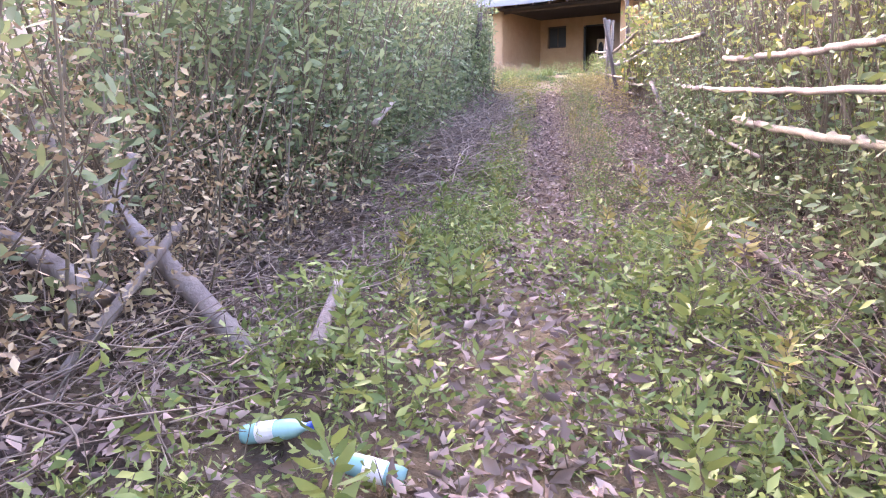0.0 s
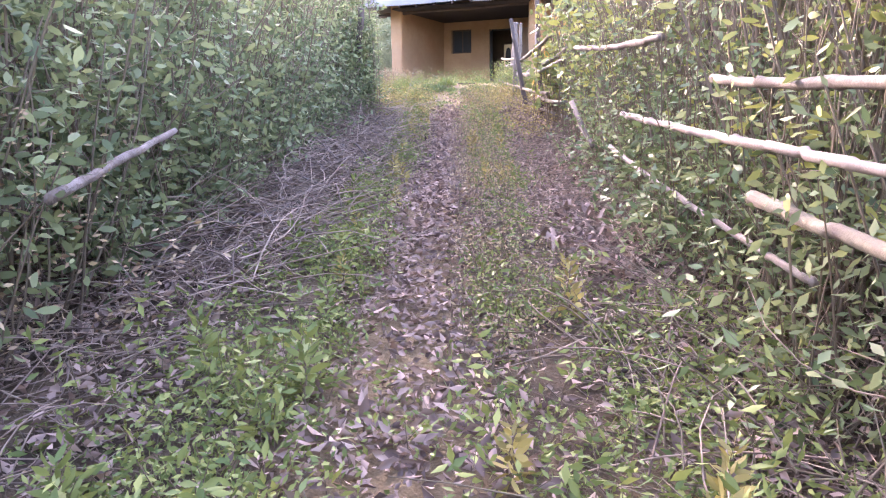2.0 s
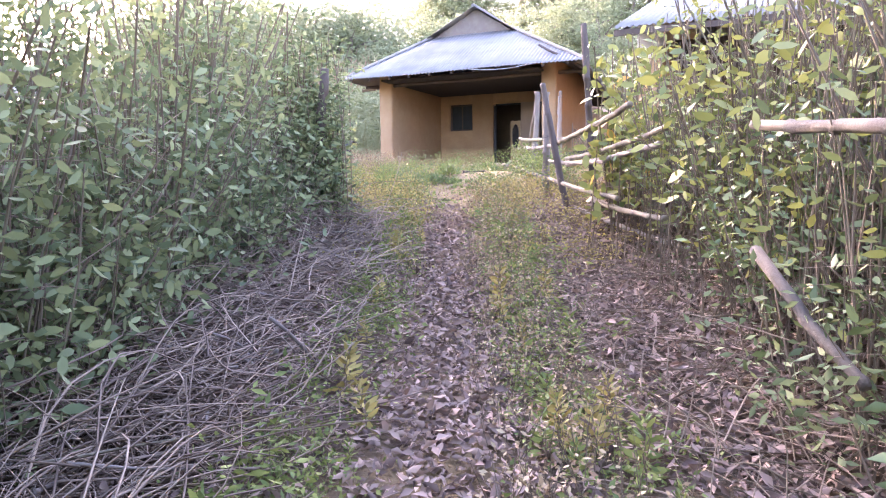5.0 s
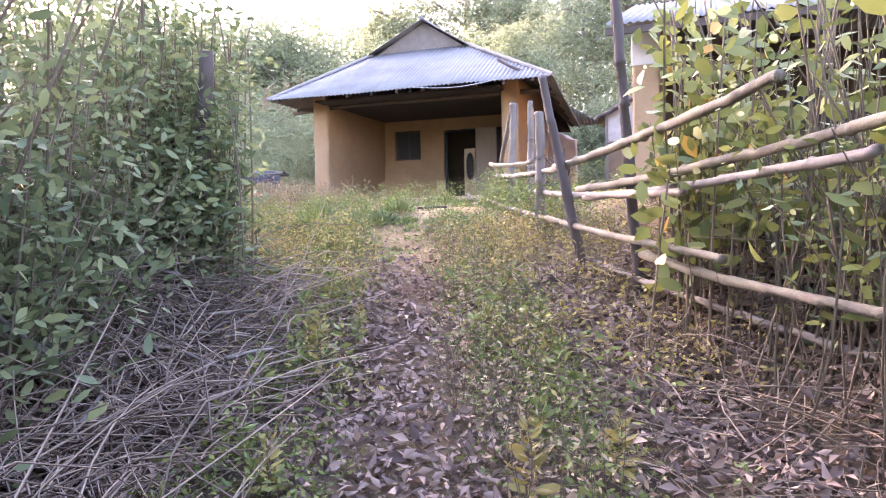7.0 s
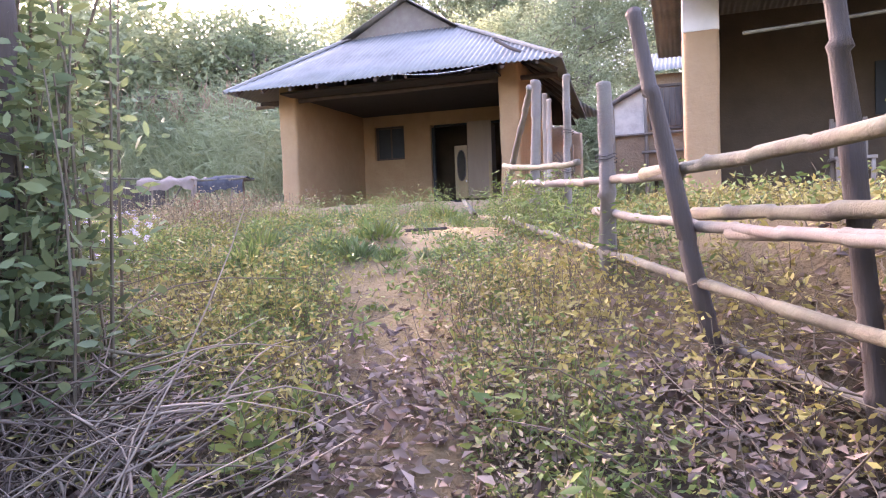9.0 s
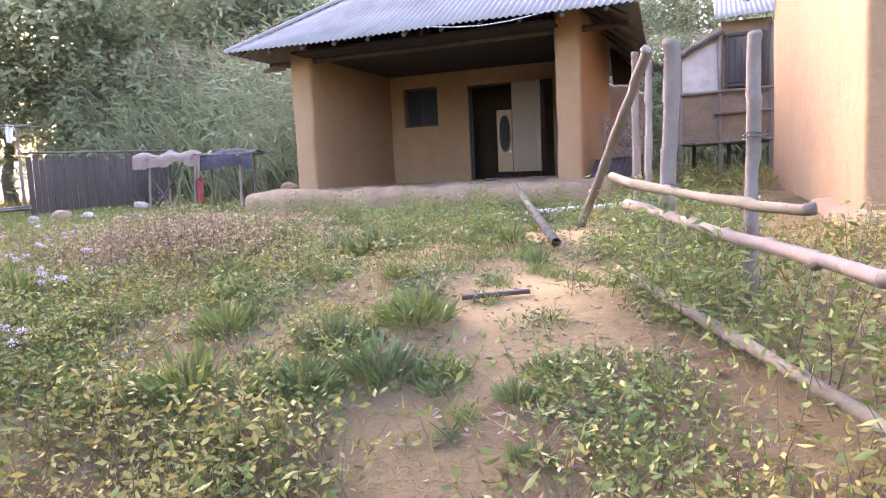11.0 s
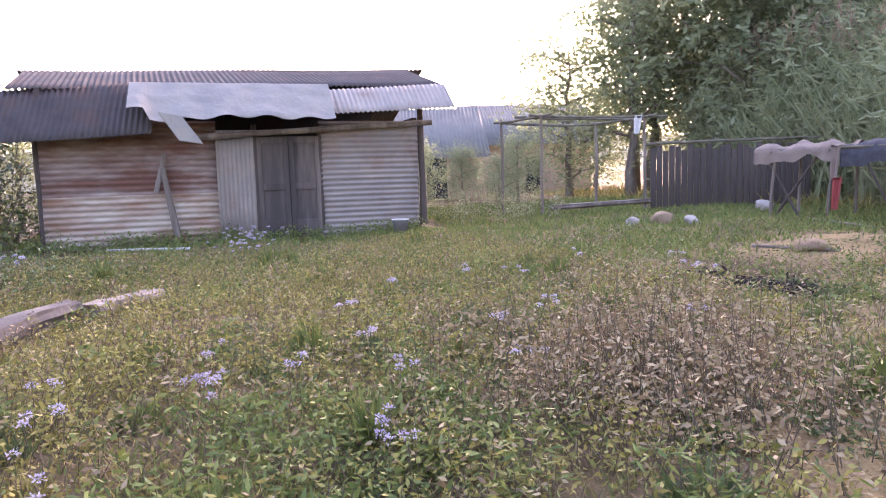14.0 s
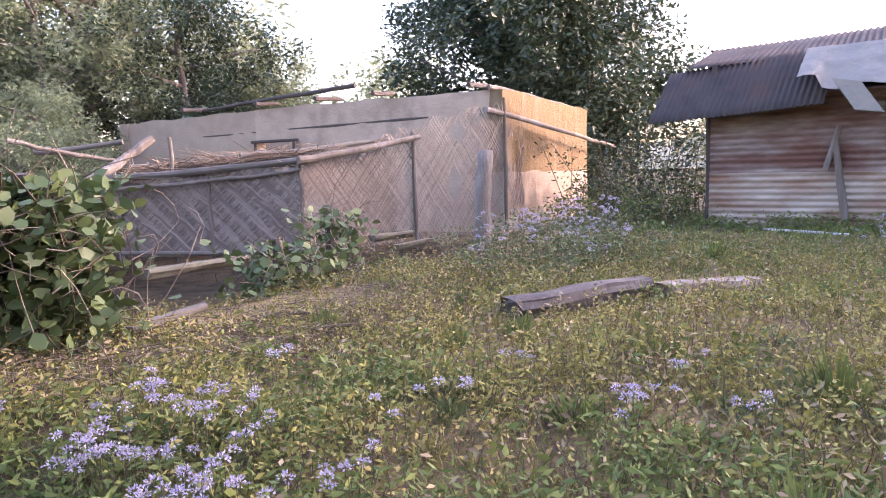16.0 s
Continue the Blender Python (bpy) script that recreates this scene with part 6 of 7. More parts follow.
kinds = [make_weed(1, 0.34, 0.11, M_WEED), make_weed(2, 0.26, 0.09, M_WEED), make_weed(3, 0.42, 0.12, M_GRASS)]
rw = random.Random(4)
for i in range(96):
    yy = rw.uniform(-27.2, -12.2)
    ss = rw.choice((-1, 1)) * rw.uniform(0.42, 1.25 if yy < -20 else 0.95)
    xx = path_x(yy) + ss
    m = pose(xx, yy, gz(xx, yy), rw.uniform(-10, 10), rw.uniform(-10, 10), rw.uniform(0, 360)) @ Matrix.Diagonal((*([rw.uniform(0.6, 1.15)] * 3), 1))
    if i < 3:
        kinds[i].matrix_basis = m
    else:
        copy_thing(kinds[i % 3], m)
for i in range(110):
    yy = rw.uniform(-21.5, -12.3)
    ss = rw.uniform(-2.5, -1.15)
    a = Vector((path_x(yy) + ss, yy, 0))
    ang = rw.gauss(0.5, 0.6)
    ln = rw.uniform(0.6, 1.5)
    pts, bow = [], rw.gauss(0, 0.12)
    lift = rw.uniform(0.05, 0.4)
    for k in range(7):
        t = k / 6
        px = a.x - math.sin(ang) * ln * t + math.cos(ang) * bow * math.sin(t * 3.1)
        py = a.y + math.cos(ang) * ln * t + math.sin(ang) * bow * math.sin(t * 3.1)
        pts.append((px, py, gz(px, py) + 0.02 + lift * (1 - t) ** 1.5 + 0.05 * math.sin(5 * t + i)))
    r = rw.uniform(0.006, 0.013)
    tagged(mesh_part("dry_stick", [tube(pts, [r * (1.1 - 0.6 * k / 6) for k in range(7)], 6)], M_BAMBOO if i % 2 else M_OLDBAMBOO, None, "", True), "dry pale stalk on the brushwood heap", "stick", "stalks of the brush heap")

# far hills
for nm, cx, cy, rx, ry, h, col in (("far_hill", -330, -60, 150, 260, 13, (0.16, 0.18, 0.13)), ("far_hill", -300, 130, 150, 120, 20, (0.16, 0.18, 0.13))):
    n = 48
    gx, gy = np.meshgrid(np.linspace(-1, 1, n), np.linspace(-1, 1, n))
    r = np.sqrt(gx ** 2 + gy ** 2)
    z = h * np.clip(np.cos(np.clip(r, 0, 1) * math.pi / 2), 0, 1) * (1 + 0.25 * np.sin(gx * 7 + 1) * np.cos(gy * 6))
    v = np.stack([cx + gx * rx, cy + gy * ry, z - 0.5], -1).reshape(-1, 3)
    i, j = np.meshgrid(np.arange(n - 1), np.arange(n - 1))
    a = (j * n + i).ravel()
    tagged(big_mesh("backdrop", v, np.stack([a, a + 1, a + n + 1, a + n], 1), mat("hazy_hill", col, 1.0, scale=0.05, bump=0), smooth=True), "low hazy wooded hill in the distance", "hill", kind="structure")


# dense weed clumps and bits of straw on the sandy soil
def make_clump(seed, leaf, material, label):
    g = np.random.default_rng(seed)
    t = empty("weed_clump")
    n = 150
    a = g.uniform(0, 6.283, n)
    r = 0.13 * np.sqrt(g.uniform(0, 1, n))
    P = np.stack([r * np.cos(a), r * np.sin(a), g.uniform(-0.01, 0.09, n) * (1.2 - r / 0.13)], 1)
    D = np.stack([np.cos(a) * (0.25 + r * 5), np.sin(a) * (0.25 + r * 5), g.uniform(0.3, 1.2, n)], 1) + g.normal(0, 0.2, (n, 3))
    v, f = leaf_arrays(P, D, g.uniform(0.6, 1.25, n) * leaf, 0.2)
    big_mesh("foliage", v, f, material, t)
    m = 10
    base = np.zeros((m, 3)) + [0, 0, -0.02] + g.normal(0, 0.03, (m, 3)) * [1, 1, 0]
    v, f = stick_arrays(base, base + g.normal(0, 0.06, (m, 3)) * [1, 1, 0] + [0, 0, leaf * 1.4], np.full(m, 0.003), np.full(m, 0.01), 3)
    tagged(big_mesh("stemwork", v, f, M_STEM, t), kind="stuff")
    return tagged(t, label, "weed", "weed clumps in the yard")


clumps = [make_clump(1, 0.085, M_DARKWEED, "dense dark green weed clump on sandy soil"), make_clump(2, 0.11, M_WEED, "leafy bright green weed clump in the yard"), make_clump(3, 0.075, M_DARKWEED, "dense dark green weed clump on sandy soil"), make_clump(4, 0.09, M_GRASS, "yellowing weed clump on sandy soil")]
rc = random.Random(12)
for i in range(150):
    yy = rc.uniform(-11.6, -2.0)
    xx = rc.uniform(2.2, 7.5 + max(0, (-8.2 - yy) * 0.4))
    q = rc.uniform(0.45, 1.1)
    if abs(xx - 7.2) < 0.5 and yy > -9.8:
        xx -= 1.1
    m = pose(xx, yy, gz(xx, yy), rc.uniform(-8, 8), rc.uniform(-8, 8), rc.uniform(0, 360)) @ Matrix.Diagonal((q, q, q * rc.uniform(0.8, 1.4), 1))
    k = (0, 1, 2, 0, 1, 3)[i % 6] if i > 3 else i
    if i < 4:
        clumps[i].matrix_basis = m
    else:
        copy_thing(clumps[k], m)
for i, (xx, yy, q) in enumerate(((6.6, -9.97, 1.2), (6.78, -9.88, 1.1), (6.96, -9.7, 1.3), (6.97, -10.16, 1.3), (6.32, -10.2, 1.2), (4.66, -7.53, 1.6), (5.75, -7.74, 1.7), (5.9, -7.55, 1.5), (6.76, -7.26, 1.1), (7.23, -8.17, 0.8), (7.1, -7.9, 0.7), (6.15, -10.5, 1.3), (6.7, -10.4, 1.2), (7.2, -10.2, 0.9), (5.9, -9.9, 1.2), (5.2, -8.9, 1.1))):
    copy_thing(clumps[(0, 2, 1)[i % 3]], pose(xx, yy, gz(xx, yy), rc.uniform(-8, 8), rc.uniform(-8, 8), rc.uniform(0, 360)) @ Matrix.Diagonal((q, q, q * 1.2, 1)))
for i in range(90):
    yy = rc.uniform(-13.4, -6.5)
    xx = rc.uniform(-2.0, 5.6)
    q = rc.uniform(0.4, 0.95)
    copy_thing(clumps[(1, 3, 1, 0, 3)[i % 5]], pose(xx, yy, gz(xx, yy), rc.uniform(-8, 8), rc.uniform(-8, 8), rc.uniform(0, 360)) @ Matrix.Diagonal((q, q, q * rc.uniform(1.3, 2.4), 1)))
x, y = scatter(22000, -3.0, 9.0, -14.0, -1.5, lambda a, b: 0.15 + 0.85 * clumpy(a, b, 1.4, 1))
P = on_ground(x, y, 0.012)
v, f = leaf_arrays(P, unit(rng.normal(size=P.shape) * [1, 1, 0.15]), rng.uniform(0.015, 0.06, len(P)), 0.3, 0.5)
tagged(big_mesh("straw_bits", v, f, M_LITTER), "dry leaf and straw bits on the yard soil", "leaf litter", kind="stuff")
a = on_ground(x[:500], y[:500], 0.008)
b = a + rng.normal(0, 0.09, a.shape) * [1, 1, 0]
b[:, 2] = ground_z(b[:, 0], b[:, 1]) + 0.012
v, f = stick_arrays(a, b, rng.uniform(0.002, 0.004, len(a)), rng.normal(0, 0.01, len(a)), 3)
tagged(big_mesh("straw_sticks", v, f, M_TWIG), "thin dry sticks on the yard soil", "twigs", kind="stuff")


# ---- things in the yard ----
def cloth(name, pts_fn, n, m, material, parent, label, thick=0.012):
    v, f = [], []
    for i in range(n + 1):
        for j in range(m + 1):
            v.append(Vector(pts_fn(i / n, j / m)))
    k = len(v)
    v += [p + Vector((0.003, -0.003, -thick)) for p in v]
    for i in range(n):
        for j in range(m):
            a = i * (m + 1) + j
            q = (a, a + m + 1, a + m + 2, a + 1)
            f += [q, tuple(c + k for c in reversed(q))]
    rim = [i * (m + 1) for i in range(n + 1)] + [n * (m + 1) + j for j in range(1, m + 1)] + [i * (m + 1) + m for i in range(n - 1, -1, -1)] + [j for j in range(m - 1, 0, -1)]
    for a, b in zip(rim, rim[1:] + rim[:1]):
        f.append((a, b, b + k, a + k))
    return mesh_part(name, [(v, f)], material, parent, label, True)


RA, RB = Vector((-4.24, 0.2, 0)), Vector((-1.78, 0.95, 0))
RD = (RB - RA).normalized()
RN = Vector((RD.y, -RD.x, 0))


def rp(u, w, z):
    p = RA.lerp(RB, u) + RN * w
    return Vector((p.x, p.y, z))


def build_rack():
    r = empty("drying_rack", (-3, 0.6, -0.35))
    g = gz(-3, 0.6)
    k = 0
    for u in (0.08, 0.5, 0.92):
        for w in (-0.45, 0.45):
            mesh_part("leg", [pole(rp(u, w * 1.15, g - 0.1), rp(u + 0.02, w, 0.92), 0.032, 0.026, 0, 5, 8, 0.008, 0, k)], M_WOOD, r)
            k += 1
    for a, b in (((0.1, 0.45, g), (0.42, 0.45, 0.8)), ((0.95, 0.5, g), (0.7, 0.45, 0.8)), ((0.3, 0.5, g), (0.05, 0.45, 0.7))):
        mesh_part("brace", [pole(rp(*a), rp(*b), 0.025, 0.022, 0, 4, 8, 0.008, 0, k)], M_DARKWOOD, r)
        k += 1
    for w in (-0.45, -0.2, 0.05, 0.28, 0.47):
        mesh_part("slat", [pole(rp(-0.06, w, 0.9), rp(1.06, w, 0.9), 0.028, 0.024, 0.02, 6, 8, 0.006, 0.3, k)], M_BAMBOO, r)
        k += 1
    for u in (0.08, 0.5, 0.92):
        mesh_part("crossbar", [pole(rp(u, -0.55, 0.85), rp(u, 0.55, 0.85), 0.028, 0.026, 0, 4, 8, 0.006, 0, k)], M_WOOD, r)
    settle(r)
    tagged(r, "rickety pole drying rack in the yard", "rack")

    def drape(u0, u1, drop, lump, seed):
        def fn(a, b):
            u = u0 + (u1 - u0) * a
            w = -0.58 + 1.16 * b
            z = 0.95 + lump * noise.noise(Vector((a * 4 + seed, b * 3, 0))) + 0.03 * noise.noise(Vector((a * 14, b * 9, seed)))
            over = max(0, (b - 0.66) / 0.34)
            z -= over * drop * (0.75 + 0.35 * noise.noise(Vector((a * 5, seed, 2)))) 
            ww = w if over == 0 else 0.35 + 0.17 * min(1, over * 2.5) + 0.03 * noise.noise(Vector((a * 12, b * 4, seed)))
            z += 0.05 * math.sin(a * 3.14)
            return rp(u, ww, z)
        return fn
    c1 = cloth("blanket", drape(-0.06, 0.56, 0.40, 0.17, 1.0), 26, 22, M_CLOTHA, None, "")
    tagged(c1, "dusty brown blanket spread on the drying rack", "blanket")
    c2 = cloth("cloth_sheet", drape(0.575, 1.05, 0.52, 0.09, 5.0), 24, 22, M_CLOTHB, None, "")
    tagged(c2, "dark navy patterned cloth hanging over the rack", "cloth")
    c3 = cloth("hanging_cloth", lambda a, b: rp(0.52 + 0.07 * a * (1 - 0.35 * b), 0.56 + 0.03 * math.sin(a * 9) + 0.012 * b, 0.93 - 0.62 * b + 0.03 * noise.noise(Vector((a * 3, b, 0)))), 8, 12, M_CLOTHA, None, "")
    tagged(c3, "strip of pale brown cloth hanging off the rack", "cloth")
    c4 = cloth("red_cloth", lambda a, b: rp(0.545 + 0.07 * a * (1 - 0.4 * b), 0.60 + 0.03 * math.sin(a * 8 + b), 0.36 - 0.55 * b), 8, 12, M_CLOTHR, None, "")
    tagged(c4, "red cloth hanging low from the drying rack", "cloth")


build_rack()


def build_trellis():
    t = empty("pole_trellis", (-8, -2, -0.3))
    tops = [(-9.1, -3.6, 1.85), (-7.5, -3.3, 1.84), (-7.65, -0.5, 1.82), (-9.4, -0.8, 1.8)]
    for k, (x, y, z) in enumerate(tops):
        mesh_part("post", [pole((x, y, gz(x, y) - 0.1), (x, y, z + 0.06), 0.04, 0.032, 0, 6, 8, 0.012, 0, k)], M_WOOD, t)
    for k, (a, b) in enumerate((((-9.3, -3.7, 1.84), (-7.2, -3.2, 1.88)), ((-7.5, -3.6, 1.87), (-7.6, 0.1, 1.86)), ((-9.0, -3.7, 1.82), (-9.5, -0.5, 1.8)), ((-9.6, -0.85, 1.83), (-7.3, -0.4, 1.87)), ((-8.3, -3.6, 1.9), (-8.5, -0.3, 1.88)))):
        mesh_part("rail", [pole(a, b, 0.032, 0.026, 0.03, 6, 8, 0.01, 0, 10 + k)], M_BAMBOO, t)
    settle(t)
    tagged(t, "open trellis of weathered poles", "trellis")
    c = cloth("rag", lambda a, b: (-7.58 + 0.04 * math.sin(a * 7), -0.85 + 0.22 * a * (1 - 0.4 * b), 1.88 - 0.42 * b), 8, 8, M_WHITE, None, "")
    tagged(c, "pale rag hung on the trellis rail", "cloth")
    f = empty("plank_fence", (-7, 1.5, -0.3))
    a, b = Vector((-7.65, -0.35, 0)), Vector((-6.5, 3.4, 0))
    n = 26
    for i in range(n):
        p = a.lerp(b, (i + 0.5) / n)
        z = gz(p.x, p.y)
        d = (b - a).normalized()
        bm = board(-0.068, 0.068, -0.012, 0.012, z - 0.1, 1.1 + 0.08 * math.sin(i * 2.3))
        bmesh.ops.rotate(bm, verts=bm.verts, cent=(0, 0, 0), matrix=Matrix.Rotation(math.atan2(d.y, d.x), 3, 'Z'))
        bmesh.ops.translate(bm, verts=bm.verts, vec=(p.x, p.y, 0))
        part("plank", bm, M_DARKWOOD, f)
    mesh_part("top_rail", [pole((-7.7, -0.5, 1.2), (-6.45, 3.6, 1.26), 0.035, 0.03, 0, 8, 8, 0.01, 0.3, 3)], M_BAMBOO, f)
    settle(f)
    tagged(f, "dark old plank fence before the reeds", "fence")


build_trellis()


def rock(name, x, y, r, squash, m, label, seed, z=None):
    bm = bmesh.new()
    bmesh.ops.create_icosphere(bm, subdivisions=3, radius=r)
    for v in bm.verts:
        v.co += noise.noise_vector(v.co / r * 1.1 + Vector((seed * 3.7, 0, 0))) * r * 0.35 + noise.noise_vector(v.co / r * 4) * r * 0.06
        v.co.z *= squash
    for f in bm.faces:
        f.smooth = True
    ob = part(name, bm, m)
    ob.location = (x, y, (gz(x, y) if z is None else z) + r * squash * 0.6)
    tagged(ob, label, "stone")


for k, (x, y, r, sq, m, lab) in enumerate(((-3.87, -3.3, 0.12, 0.75, M_STONE, "pale round field stone in the grass"), (-3.4, -2.4, 0.13, 0.7, M_STONE, "pale round field stone in the grass"), (-3.75, -2.75, 0.18, 0.8, M_PLINTH, "larger grey field stone in the grass"),
                                            (-5.4, 1.0, 0.2, 0.7, M_STONE, "pale stone beside the plank fence"), (0.55, -3.75, 0.2, 0.45, M_PLINTH, "flat brown stone on the swept earth"),
                                            (13.72, -24.58, 0.045, 0.4, M_PLINTH, "small flat stone on the path"), (13.86, -24.66, 0.11, 0.25, M_PLINTH, "flat reddish stone on the path"))):
    rock("stone", x, y, r, sq, m, lab, k)
rock("stone", -0.3, 0.1, 0.2, 0.65, M_PLINTH, "rounded stone on the plinth corner", 9, -0.02)


def log(name, a, b, r, m, label, seed, split=True, sides=14):
    """A weathered log: a flattened split face, long cracks and ragged ends."""
    a, b = Vector(a), Vector(b)
    d = (b - a).normalized()
    side = d.cross(Vector((0, 0, 1))).normalized()
    up = side.cross(d)
    n, v, f = 18, [], []
    for i in range(n + 1):
        t = i / n
        c = a.lerp(b, t) + side * r * 0.5 * noise.noise(Vector((t * 2.2, seed, 0)))
        for k in range(sides):
            g = 2 * math.pi * k / sides
            q = r * (1 - 0.18 * t) * (1 + 0.22 * noise.noise(Vector((math.cos(g) * 2.2, math.sin(g) * 2.2, seed + t * 1.1))) - (0.22 if k % 4 == seed % 4 else 0) * (0.6 + 0.4 * math.sin(9 * t + k)))
            h = math.sin(g) * q
            if split:
                h = min(h, r * (0.45 + 0.12 * noise.noise(Vector((t * 5, g, seed)))))
            end = (0.5 - abs(0.5 - t)) < 0.001
            v.append(c + side * math.cos(g) * q * 1.1 + up * h + d * (r * 1.1 * noise.noise(Vector((k * 0.9, seed, t))) if end else 0))
    for i in range(n):
        for k in range(sides):
            p, q = i * sides + k, i * sides + (k + 1) % sides
            f.append((p, q, q + sides, p + sides))
    f += [tuple(range(sides))[::-1], tuple(range(n * sides, (n + 1) * sides))]
    return tagged(mesh_part(name, [(v, f)], m), label, "log")


log("log", (2.08, -12.02, gz(2.08, -12.02) + 0.10), (0.95, -11.5, gz(1, -11.5) + 0.15), 0.13, M_DOORWOOD, "split weathered grey log in the weeds", 1)
log("log", (0.85, -11.4, gz(0.9, -11.4) + 0.09), (-0.1, -10.95, gz(0.1, -11) + 0.09), 0.12, M_WOOD, "pale dry log end in the weeds", 2)
log("log", (7.06, -9.3, gz(7.06, -9.3) + 0.03), (7.4, -9.12, gz(7.4, -9.12) + 0.03), 0.022, M_DARKWOOD, "short dark stick on the soil", 3)
log("log", (-7.0, -3.3, gz(-7, -3.3) + 0.22), (-7.5, -0.5, gz(-7.5, -.5) + 0.25), 0.09, M_WOOD, "grey log lying under the trellis", 4)
log("log", (2.5, -16.1, -0.36), (1.2, -16.2, -0.36), 0.08, M_BAMBOO, "pale pole end lying by the pen", 5)
log("log", (-0.8, -16.05, -0.30), (-1.45, -15.9, -0.28), 0.07, M_BAMBOO, "pale bamboo end lying by the pen", 6)
log("log", (-0.9, -15.7, -0.42), (-1.6, -15.5, -0.36), 0.06, M_BAMBOO, "pale bamboo end lying by the pen", 8)
log("log", (3.85, -13.95, -0.42), (3.2, -14.05, -0.38), 0.05, M_OLDBAMBOO, "old pole lying by the vine", 7)
log("log", (-0.15, -3.96, gz(0, -4) + 0.02), (0.9, -3.7, gz(.9, -3.7) + 0.02), 0.03, M_WOOD, "thin stick on the swept earth", 9)
log("log", (-2.6, -0.6, gz(-2.6, -.6) + 0.03), (-1.3, -0.9, gz(-1.3, -.9) + 0.06), 0.03, M_WOOD, "crooked branch beside the rack", 10)
log("log", (-2.2, -0.3, gz(-2.2, -.3) + 0.03), (-1.1, -0.7, gz(-1.1, -.7) + 0.02), 0.022, M_WOOD, "crooked branch beside the rack", 11)

# steel tube, white pole and leaning strut before the porch
tv, tf = tube([(7.23, -7.58, gz(7.23, -7.58) + 0.08), (5.35, -1.95, gz(5.35, -1.95) + 0.36)], 0.042, 16, False)
iv, jf = tube([(7.23, -7.58, gz(7.23, -7.58) + 0.08), (5.35, -1.95, gz(5.35, -1.95) + 0.36)], 0.036, 16, False)
k = len(tv)
tf = tf + [tuple(q + k for q in reversed(c)) for c in jf] + [(i, i + k, (i + 1) % 16 + k, (i + 1) % 16) for i in range(16)]
tagged(mesh_part("hollow_pole", [(tv + iv, tf)], M_BAMBOO, None, "", True), "hollow grey bamboo pole leaning on the plinth", "pole")
tagged(mesh_part("white_pole", [pole((5.4, -3.85, gz(5.4, -3.85) + 0.03), (7.6, -3.2, gz(7.6, -3.2) + 0.03), 0.035, 0.03, 0, 6, 9, 0.004, 0.4, 3)], M_WHITE, None, "", True), "pale peeled pole lying before the porch", "pole")
tagged(mesh_part("leaning_strut", [pole((7.12, -6.0, gz(7.12, -6.0) - 0.05), (7.95, -7.7, 1.0), 0.045, 0.036, 0, 6, 10, 0.006, 0.3, 4)], M_OLDBAMBOO, None, "", True), "grey bamboo strut leaning on the fence end", "pole")
tagged(mesh_part("white_pole", [pole((-5.5, -12.1, gz(-5.5, -12.1) + 0.02), (-4.5, -10.8, gz(-4.5, -10.8) + 0.02), 0.02, 0.02, 0, 4, 8, 0.004, 0.4, 3)], M_WHITE, None, "", True), "thin pale pole on the grass by the shed", "pole")
# porch clutter
tagged(mesh_part("plank", [pole((3.4, 2.6, 0.02), (4.9, 2.9, 0.02), 0.03, 0.03, 0, 4, 6)], M_WOOD), "rough stick lying on the porch floor", "stick")
c = cloth("rag", lambda a, b: (3.35 + 0.6 * a, 3.0 - 0.35 * b, 0.03 + 0.09 * abs(noise.noise(Vector((a * 4, b * 4, 1)))) + 0.05 * math.sin(a * 3.14)), 12, 10, M_SHUTTER, None, "")
tagged(c, "crumpled dark green cloth on the porch floor", "cloth")
tagged(mesh_part("tin_sheet", [corrugated((6.22, -0.1, -0.04), (1, 0.35, 0.06), (0.02, 0.4, 0.22), 0.9, 0.8, None, 0.076, 0.012, 3, 0.02, 3)], M_TINDARK, None, "", True), "bent dark tin sheet beside the porch pillar", "tin sheet")
mp = empty("woven_screen", (6.6, 1.0, -0.3))
woven((6.35, 1.2), (7.1, 1.0), -0.3, 1.1, 1.15, mp, "mesh_panel", 0.06, 0.01, 9, 0, "coarse woven panel")
for x in (6.34, 7.1):
    mesh_part("stile", [pole((x, 1.12, -0.4), (x, 1.1, 1.25), 0.025, 0.022, 0, 4, 8)], M_WOOD, mp)
settle(mp)
tagged(mp, "coarse woven screen leaning by the house corner", "screen")

# pail and rubbish by the shed
def build_pail():
    b = empty("pail", (-4.95, -7.3, gz(-4.95, -7.3)))
    prof = [(0.0, 0.0), (0.11, 0.0), (0.145, 0.24), (0.155, 0.25), (0.14, 0.24), (0.10, 0.02)]
    v, f, n = [], [], 20
    for r, z in prof:
        for i in range(n):
            a = 2 * math.pi * i / n
            v.append((r * math.cos(a), r * math.sin(a), z))
    for k in range(len(prof) - 1):
        for i in range(n):
            f.append((k * n + i, k * n + (i + 1) % n, (k + 1) * n + (i + 1) % n, (k + 1) * n + i))
    mesh_part("body", [(v, f)], M_BUCKET, b, "", True)
    mesh_part("rim", [tube([(0.152 * math.cos(a), 0.152 * math.sin(a), 0.25) for a in np.linspace(0, 2 * math.pi, 21)], 0.008, 6)], M_WHITE, b, "pale rolled rim")
    mesh_part("handle", [tube([(0.15 * math.cos(a), 0.10 * math.sin(a) + 0.03, 0.25 - 0.12 * abs(math.sin(a))) for a in np.linspace(0, math.pi, 12)], 0.005, 5)], M_WIRE, b)
    tagged(b, "grey metal pail on the grass by the shed", "pail")


build_pail()


